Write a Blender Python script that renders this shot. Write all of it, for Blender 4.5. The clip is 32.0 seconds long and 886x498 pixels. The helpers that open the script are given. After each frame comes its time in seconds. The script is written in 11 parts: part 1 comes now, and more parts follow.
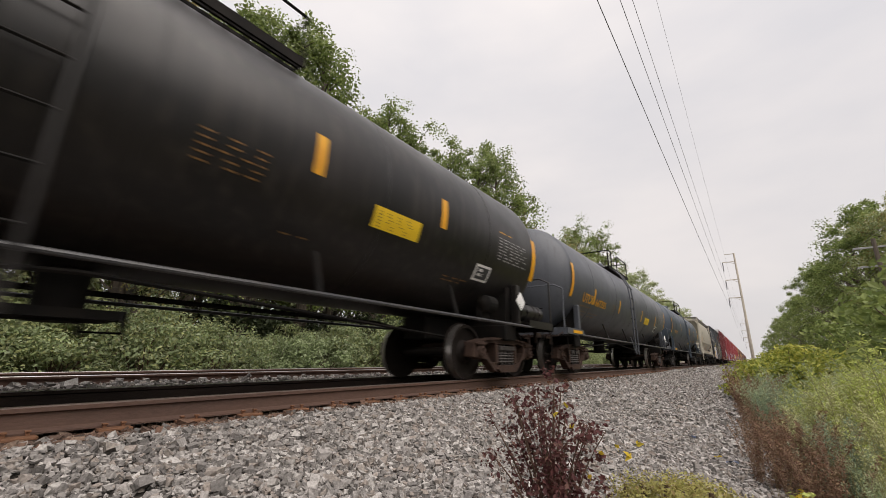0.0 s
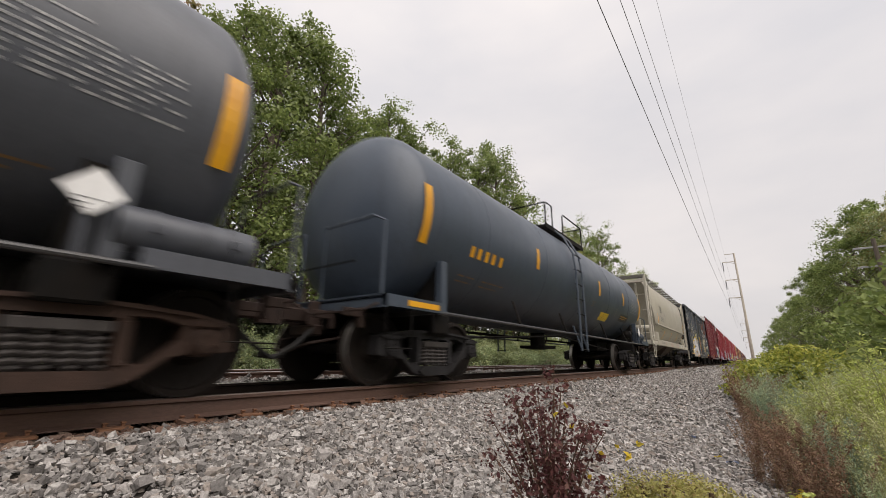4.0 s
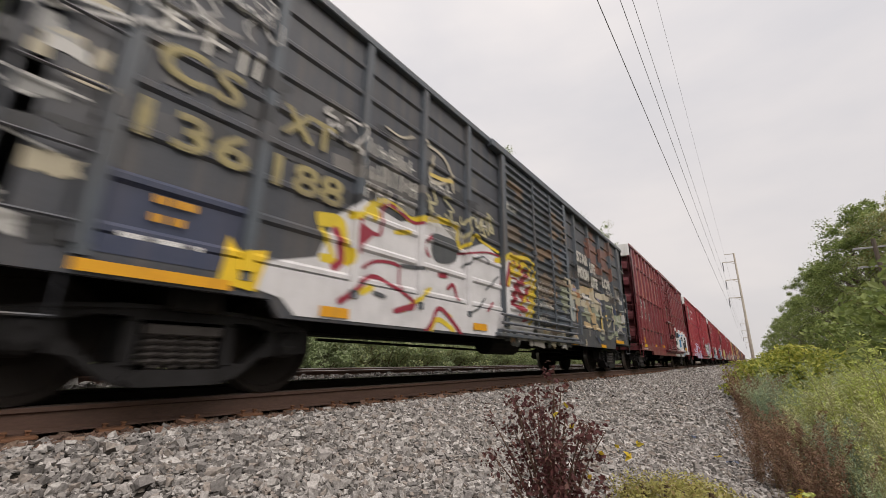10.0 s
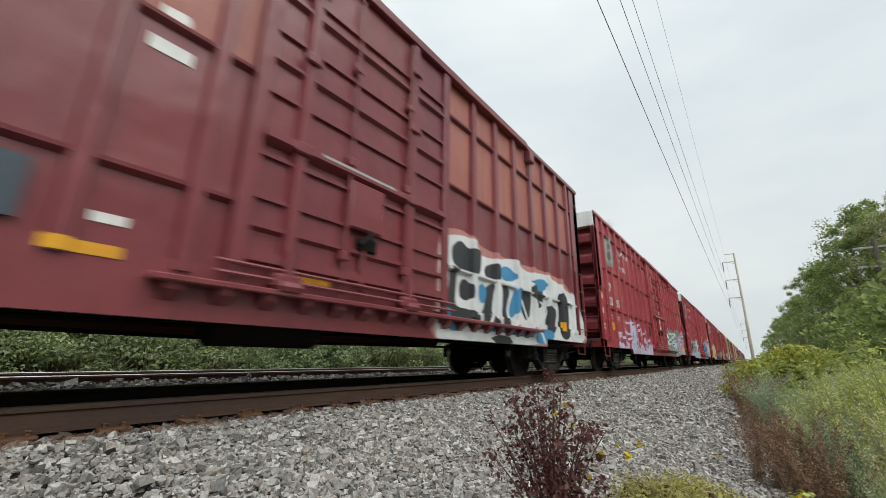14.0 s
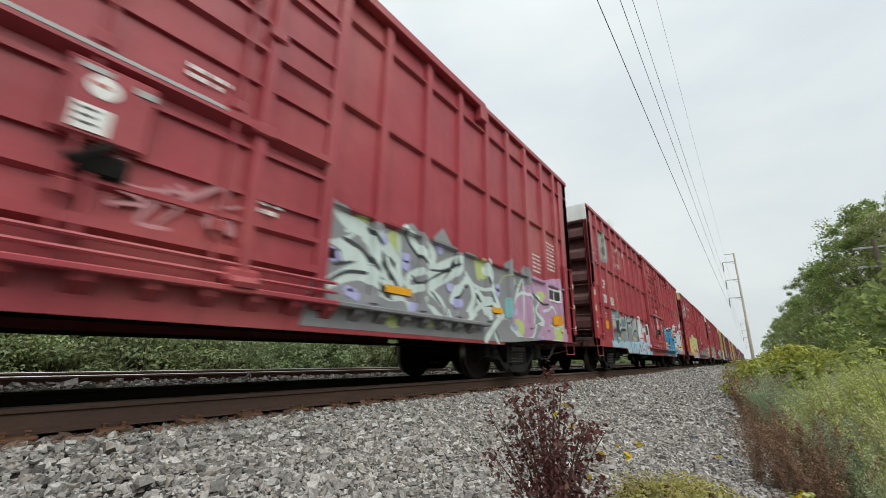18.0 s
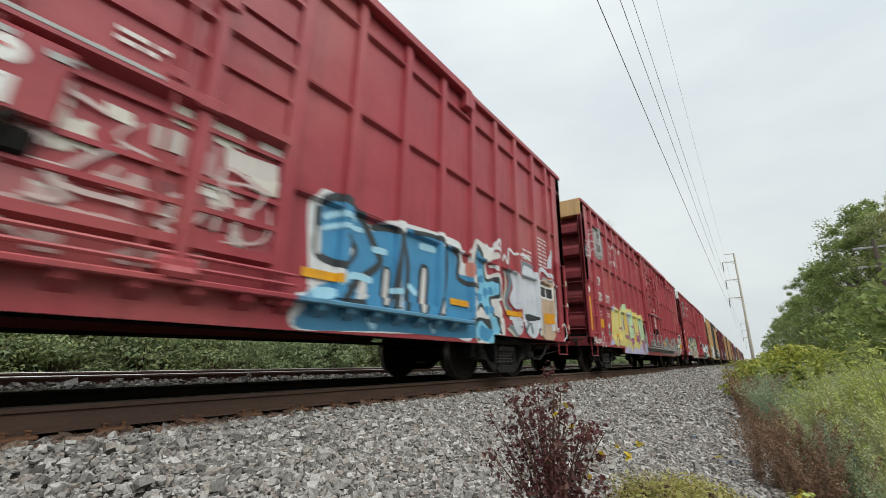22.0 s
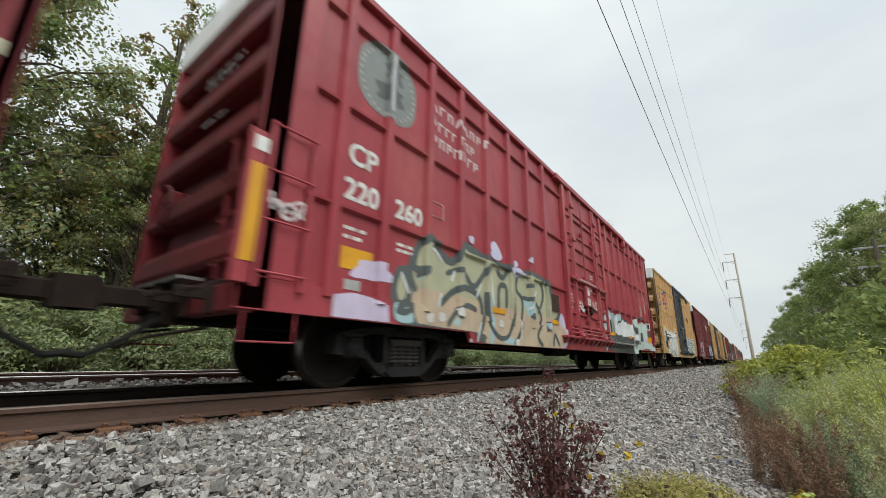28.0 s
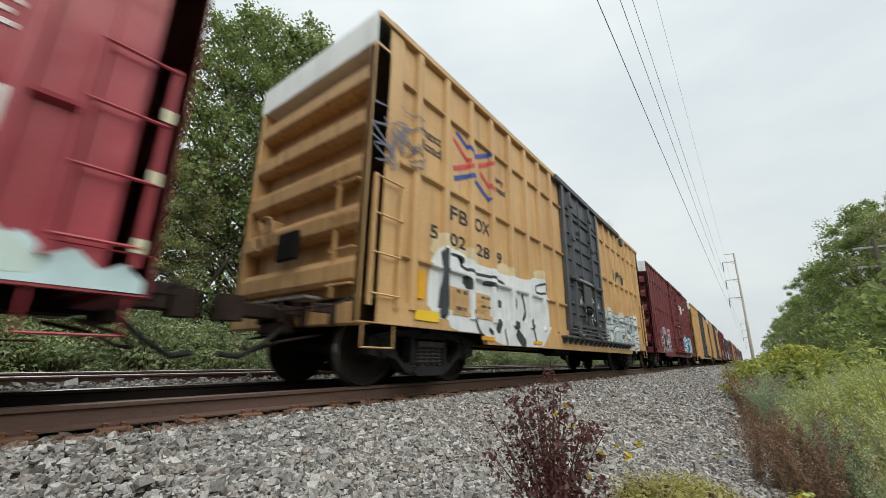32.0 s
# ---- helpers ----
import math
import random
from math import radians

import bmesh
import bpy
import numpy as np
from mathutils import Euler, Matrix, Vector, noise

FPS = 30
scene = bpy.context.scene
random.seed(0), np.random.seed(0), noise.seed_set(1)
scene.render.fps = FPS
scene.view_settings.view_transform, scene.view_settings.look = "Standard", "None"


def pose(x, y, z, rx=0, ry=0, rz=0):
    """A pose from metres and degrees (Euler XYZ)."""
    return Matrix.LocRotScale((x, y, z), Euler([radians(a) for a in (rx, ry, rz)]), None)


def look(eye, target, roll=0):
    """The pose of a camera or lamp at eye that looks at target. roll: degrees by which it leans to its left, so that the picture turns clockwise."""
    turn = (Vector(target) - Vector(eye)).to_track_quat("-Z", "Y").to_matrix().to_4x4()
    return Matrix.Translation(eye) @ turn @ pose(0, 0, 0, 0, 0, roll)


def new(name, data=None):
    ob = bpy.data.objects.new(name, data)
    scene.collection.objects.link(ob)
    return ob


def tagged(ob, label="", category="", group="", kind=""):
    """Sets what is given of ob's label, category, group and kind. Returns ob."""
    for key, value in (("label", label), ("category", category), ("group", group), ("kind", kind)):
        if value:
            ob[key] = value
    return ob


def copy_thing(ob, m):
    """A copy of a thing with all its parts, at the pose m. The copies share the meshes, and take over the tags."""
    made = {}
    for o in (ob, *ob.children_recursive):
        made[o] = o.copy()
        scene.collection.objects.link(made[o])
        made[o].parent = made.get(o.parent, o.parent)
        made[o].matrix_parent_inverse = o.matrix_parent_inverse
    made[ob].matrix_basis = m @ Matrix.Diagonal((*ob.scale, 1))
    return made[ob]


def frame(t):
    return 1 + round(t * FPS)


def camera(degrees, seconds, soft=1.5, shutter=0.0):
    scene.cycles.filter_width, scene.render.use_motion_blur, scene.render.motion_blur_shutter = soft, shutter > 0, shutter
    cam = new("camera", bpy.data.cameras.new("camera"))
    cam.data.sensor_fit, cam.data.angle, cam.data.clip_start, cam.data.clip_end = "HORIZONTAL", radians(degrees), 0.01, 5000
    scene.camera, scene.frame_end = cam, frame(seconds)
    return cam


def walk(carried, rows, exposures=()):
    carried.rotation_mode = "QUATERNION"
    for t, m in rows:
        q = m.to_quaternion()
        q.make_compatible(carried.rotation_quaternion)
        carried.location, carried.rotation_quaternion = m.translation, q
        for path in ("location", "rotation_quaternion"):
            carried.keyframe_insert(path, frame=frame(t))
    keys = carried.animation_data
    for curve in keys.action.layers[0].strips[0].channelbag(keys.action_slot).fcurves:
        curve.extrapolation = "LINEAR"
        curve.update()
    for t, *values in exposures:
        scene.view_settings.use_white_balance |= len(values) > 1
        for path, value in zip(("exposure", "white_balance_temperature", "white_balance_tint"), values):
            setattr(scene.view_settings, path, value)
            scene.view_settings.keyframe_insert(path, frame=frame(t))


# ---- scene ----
# ---- camera: stands still beside the track; the track runs along +y ----
TRACK_X, FAR_TRACK_X = -4.657, -9.2
cam = camera(97.417, 32.0, soft=0.6, shutter=0.5)
EYE = Vector((0.0, 0.0, 0.36))
CAM = look(EYE, EYE + Vector((-math.sin(radians(37.568)) * math.cos(radians(15.525)),
                              math.cos(radians(37.568)) * math.cos(radians(15.525)),
                              math.sin(radians(15.525)))), 0.884)
walk(cam, [(0.0, CAM), (32.0, CAM)],
     exposures=[(0, 0.13, 6830, 14), (5.5, 0.12, 6800, 14), (7.8, 0.06, 6760, 14), (9.5, 0.06, 6820, 14), (12.2, 0.11, 6900, 12), (13.6, 0.19, 6280, 2), (32, 0.19, 6280, 2)])


def travel(t):
    """How far the train has rolled towards -y after t seconds."""
    knots = [5.374, 5.406, 5.464, 5.307, 5.018, 5.037, 4.761, 4.638, 4.598]
    total = 0.0
    for i in range(8):
        a, b = knots[i], knots[i + 1]
        u = min(max(t - 4.0 * i, 0.0), 4.0)
        total += a * u + (b - a) * u * u / 8.0
    return total


# ---- world and sun: a bright overcast sky ----
world = bpy.data.worlds.new("overcast_sky")
scene.world = world
world.use_nodes = True
wn, wl = world.node_tree.nodes, world.node_tree.links
wn.clear()
w_out = wn.new("ShaderNodeOutputWorld")
w_bg = wn.new("ShaderNodeBackground")
w_sky = wn.new("ShaderNodeTexSky")
w_sky.sky_type, w_sky.sun_disc = "NISHITA", False
w_sky.sun_elevation, w_sky.sun_rotation = radians(56), radians(115)
w_sky.air_density, w_sky.dust_density = 1.0, 4.0
w_co = wn.new("ShaderNodeTexCoord")
w_map = wn.new("ShaderNodeMapping")
w_map.inputs["Scale"].default_value = (1.0, 1.0, 2.6)
w_noise = wn.new("ShaderNodeTexNoise")
w_noise.inputs["Scale"].default_value = 1.7
w_noise.inputs["Detail"].default_value = 5.0
w_noise.inputs["Roughness"].default_value = 0.5
w_ramp = wn.new("ShaderNodeValToRGB")
w_ramp.color_ramp.elements[0].position, w_ramp.color_ramp.elements[0].color = 0.3, (6.4, 6.6, 7.0, 1)
w_ramp.color_ramp.elements[1].position, w_ramp.color_ramp.elements[1].color = 0.7, (8.2, 8.1, 8.1, 1)
w_mix = wn.new("ShaderNodeMix")
w_mix.data_type = "RGBA"
w_mix.inputs["Factor"].default_value = 0.9
wl.new(w_co.outputs["Generated"], w_map.inputs["Vector"])
wl.new(w_map.outputs["Vector"], w_noise.inputs["Vector"])
wl.new(w_noise.outputs["Fac"], w_ramp.inputs["Fac"])
wl.new(w_sky.outputs["Color"], w_mix.inputs["A"])
wl.new(w_ramp.outputs["Color"], w_mix.inputs["B"])
# the cloud is a little thinner overhead than towards the horizon and the open country
w_sep = wn.new("ShaderNodeSeparateXYZ")
wl.new(w_co.outputs["Generated"], w_sep.inputs[0])
w_up = wn.new("ShaderNodeMapRange")
w_up.inputs["From Min"].default_value, w_up.inputs["From Max"].default_value = 0.0, 0.75
w_up.inputs["To Min"].default_value, w_up.inputs["To Max"].default_value = 0.87, 1.05
wl.new(w_sep.outputs["Z"], w_up.inputs["Value"])
w_open = wn.new("ShaderNodeMapRange")
w_open.inputs["From Min"].default_value, w_open.inputs["From Max"].default_value = -0.2, 1.0
w_open.inputs["To Min"].default_value, w_open.inputs["To Max"].default_value = 1.03, 0.93
wl.new(w_sep.outputs["Y"], w_open.inputs["Value"])
w_mul = wn.new("ShaderNodeMath")
w_mul.operation = "MULTIPLY"
wl.new(w_up.outputs["Result"], w_mul.inputs[0])
wl.new(w_open.outputs["Result"], w_mul.inputs[1])
w_scale = wn.new("ShaderNodeVectorMath")
w_scale.operation = "SCALE"
wl.new(w_mix.outputs["Result"], w_scale.inputs[0])
wl.new(w_mul.outputs[0], w_scale.inputs["Scale"])
wl.new(w_scale.outputs["Vector"], w_bg.inputs["Color"])
w_bg.inputs["Strength"].default_value = 0.11
wl.new(w_bg.outputs["Background"], w_out.inputs["Surface"])

sun = new("sun", bpy.data.lights.new("sun", "SUN"))
sun.data.energy, sun.data.angle, sun.data.color = 3.1, radians(75), (1.0, 0.97, 0.93)
sun.matrix_world = look((30, -14, 50), (0, 0, 0))


# ---- materials ----
def material(name, base, rough=0.6, metal=0.0, second=None, amount=0.5, scale=3.0, streak=0.0, streak_colour=None,
             grain=0.15, grain_scale=60.0, bump=0.15, bump_scale=80.0, per_object=0.0, island=0.0, stretch=(1, 1, 1), spec=0.5, warp=0.0, fade=None, fade_amount=0.5):
    """A surface with stains (second colour), streaks that run down, fine grain and relief."""
    m = bpy.data.materials.new(name)
    m.use_nodes = True
    n, l = m.node_tree.nodes, m.node_tree.links
    b = n["Principled BSDF"]
    b.inputs["Roughness"].default_value, b.inputs["Metallic"].default_value = rough, metal
    b.inputs["Specular IOR Level"].default_value = spec
    co = n.new("ShaderNodeTexCoord")
    mp = n.new("ShaderNodeMapping")
    mp.inputs["Scale"].default_value = stretch
    l.new(co.outputs["Object"], mp.inputs["Vector"])

    def tex(sc, detail, vec):
        t = n.new("ShaderNodeTexNoise")
        t.inputs["Scale"].default_value, t.inputs["Detail"].default_value = sc, detail
        l.new(vec, t.inputs["Vector"])
        return t.outputs["Fac"]

    def ramp(fac, lo, hi):
        r = n.new("ShaderNodeMapRange")
        r.inputs["From Min"].default_value, r.inputs["From Max"].default_value = lo, hi
        l.new(fac, r.inputs["Value"])
        return r.outputs["Result"]

    def mix(fac, a, bcol, mode="MIX"):
        x = n.new("ShaderNodeMix")
        x.data_type, x.blend_type = "RGBA", mode
        for sock, val in (("Factor", fac), ("A", a), ("B", bcol)):
            s = x.inputs[sock] if sock == "Factor" else [i for i in x.inputs if i.name == sock and i.type == "RGBA"][0]
            if isinstance(val, (int, float)):
                s.default_value = val
            elif isinstance(val, tuple):
                s.default_value = (*val[:3], 1)
            else:
                l.new(val, s)
        return [o for o in x.outputs if o.type == "RGBA"][0]

    def times(fac, k):
        x = n.new("ShaderNodeMath")
        x.operation = "MULTIPLY"
        l.new(fac, x.inputs[0])
        x.inputs[1].default_value = k
        return x.outputs[0]

    vec = mp.outputs["Vector"]
    col = mix(times(ramp(tex(scale, 5, vec), 0.42, 0.68), amount), base, second or tuple(c * 0.6 for c in base))
    if fade:
        # sun-bleached and re-rusted clouds of another tone
        col = mix(times(ramp(tex(0.55, 6, vec), 0.52, 0.74), fade_amount), col, fade)
    if streak:
        sm = n.new("ShaderNodeMapping")
        sm.inputs["Scale"].default_value = (7.0, 7.0, 0.35)
        l.new(co.outputs["Object"], sm.inputs["Vector"])
        col = mix(times(ramp(tex(1.6, 6, sm.outputs["Vector"]), 0.5, 0.72), streak), col, streak_colour or (0.08, 0.07, 0.06))
    g = ramp(tex(grain_scale, 3, vec), 0.3, 0.7)
    col = mix(grain, col, mix(g, tuple(c * 0.45 for c in base), tuple(min(1, c * 1.6) for c in base)))
    if per_object or island:
        src = n.new("ShaderNodeObjectInfo").outputs["Random"] if per_object else n.new("ShaderNodeNewGeometry").outputs["Random Per Island"]
        k = per_object or island
        v = n.new("ShaderNodeMapRange")
        v.inputs["To Min"].default_value, v.inputs["To Max"].default_value = 1 - k, 1 + k
        l.new(src, v.inputs["Value"])
        hsv = n.new("ShaderNodeHueSaturation")
        l.new(v.outputs["Result"], hsv.inputs["Value"])
        l.new(col, hsv.inputs["Color"])
        col = hsv.outputs["Color"]
    l.new(col, b.inputs["Base Color"])
    r = n.new("ShaderNodeMapRange")
    r.inputs["To Min"].default_value, r.inputs["To Max"].default_value = max(0, rough - 0.12), min(1, rough + 0.12)
    l.new(tex(scale * 3, 4, vec), r.inputs["Value"])
    l.new(r.outputs["Result"], b.inputs["Roughness"])
    if bump:
        bp = n.new("ShaderNodeBump")
        bp.inputs["Strength"].default_value, bp.inputs["Distance"].default_value = bump, 0.01
        l.new(tex(bump_scale, 4, vec), bp.inputs["Height"])
        if warp:
            # dents and buckles of thin sheet steel
            bw = n.new("ShaderNodeBump")
            bw.inputs["Strength"].default_value, bw.inputs["Distance"].default_value = warp, 0.05
            l.new(tex(1.7, 2, co.outputs["Object"]), bw.inputs["Height"])
            l.new(bw.outputs["Normal"], bp.inputs["Normal"])
        l.new(bp.outputs["Normal"], b.inputs["Normal"])
    return m


def stone_material(name, colours):
    """Crushed rock: each stone its own colour, speckled and rough."""
    m = bpy.data.materials.new(name)
    m.use_nodes = True
    n, l = m.node_tree.nodes, m.node_tree.links
    b = n["Principled BSDF"]
    b.inputs["Roughness"].default_value, b.inputs["Specular IOR Level"].default_value = 0.85, 0.3
    r = n.new("ShaderNodeValToRGB")
    while len(r.color_ramp.elements) < len(colours):
        r.color_ramp.elements.new(0.5)
    for i, (e, c) in enumerate(zip(r.color_ramp.elements, colours)):
        e.position, e.color = i / (len(colours) - 1), (*c, 1)
    r.color_ramp.interpolation = "CONSTANT"
    l.new(n.new("ShaderNodeNewGeometry").outputs["Random Per Island"], r.inputs["Fac"])
    co = n.new("ShaderNodeTexCoord")
    t = n.new("ShaderNodeTexNoise")
    t.inputs["Scale"].default_value, t.inputs["Detail"].default_value = 70.0, 4.0
    l.new(co.outputs["Object"], t.inputs["Vector"])
    v = n.new("ShaderNodeMapRange")
    v.inputs["From Min"].default_value, v.inputs["From Max"].default_value = 0.3, 0.7
    v.inputs["To Min"].default_value, v.inputs["To Max"].default_value = 0.68, 1.3
    l.new(t.outputs["Fac"], v.inputs["Value"])
    h = n.new("ShaderNodeHueSaturation")
    l.new(v.outputs["Result"], h.inputs["Value"])
    l.new(r.outputs["Color"], h.inputs["Color"])
    l.new(h.outputs["Color"], b.inputs["Base Color"])
    bp = n.new("ShaderNodeBump")
    bp.inputs["Strength"].default_value, bp.inputs["Distance"].default_value = 0.4, 0.008
    l.new(t.outputs["Fac"], bp.inputs["Height"])
    l.new(bp.outputs["Normal"], b.inputs["Normal"])
    return m


def leaf_material(name, colours, rough=0.5, light=0.38):
    """Leaves of several colours, each one its own, a little light passing through."""
    m = bpy.data.materials.new(name)
    m.use_nodes = True
    n, l = m.node_tree.nodes, m.node_tree.links
    b = n["Principled BSDF"]
    b.inputs["Roughness"].default_value = rough
    b.inputs["Specular IOR Level"].default_value = 0.22
    geo = n.new("ShaderNodeNewGeometry")
    r = n.new("ShaderNodeValToRGB")
    while len(r.color_ramp.elements) < len(colours):
        r.color_ramp.elements.new(0.5)
    for i, (e, c) in enumerate(zip(r.color_ramp.elements, colours)):
        e.position, e.color = i / max(1, len(colours) - 1), (*c, 1)
    l.new(geo.outputs["Random Per Island"], r.inputs["Fac"])
    co = n.new("ShaderNodeTexCoord")
    t = n.new("ShaderNodeTexNoise")
    t.inputs["Scale"].default_value = 0.7
    l.new(co.outputs["Object"], t.inputs["Vector"])
    v = n.new("ShaderNodeMapRange")
    v.inputs["From Min"].default_value, v.inputs["From Max"].default_value = 0.3, 0.7
    v.inputs["To Min"].default_value, v.inputs["To Max"].default_value = 0.7, 1.3
    l.new(t.outputs["Fac"], v.inputs["Value"])
    h = n.new("ShaderNodeHueSaturation")
    l.new(v.outputs["Result"], h.inputs["Value"])
    l.new(r.outputs["Color"], h.inputs["Color"])
    l.new(h.outputs["Color"], b.inputs["Base Color"])
    tr = n.new("ShaderNodeBsdfTranslucent")
    l.new(h.outputs["Color"], tr.inputs["Color"])
    mx = n.new("ShaderNodeMixShader")
    mx.inputs["Fac"].default_value = light
    l.new(b.outputs["BSDF"], mx.inputs[1])
    l.new(tr.outputs["BSDF"], mx.inputs[2])
    l.new(mx.outputs["Shader"], n["Material Output"].inputs["Surface"])
    return m


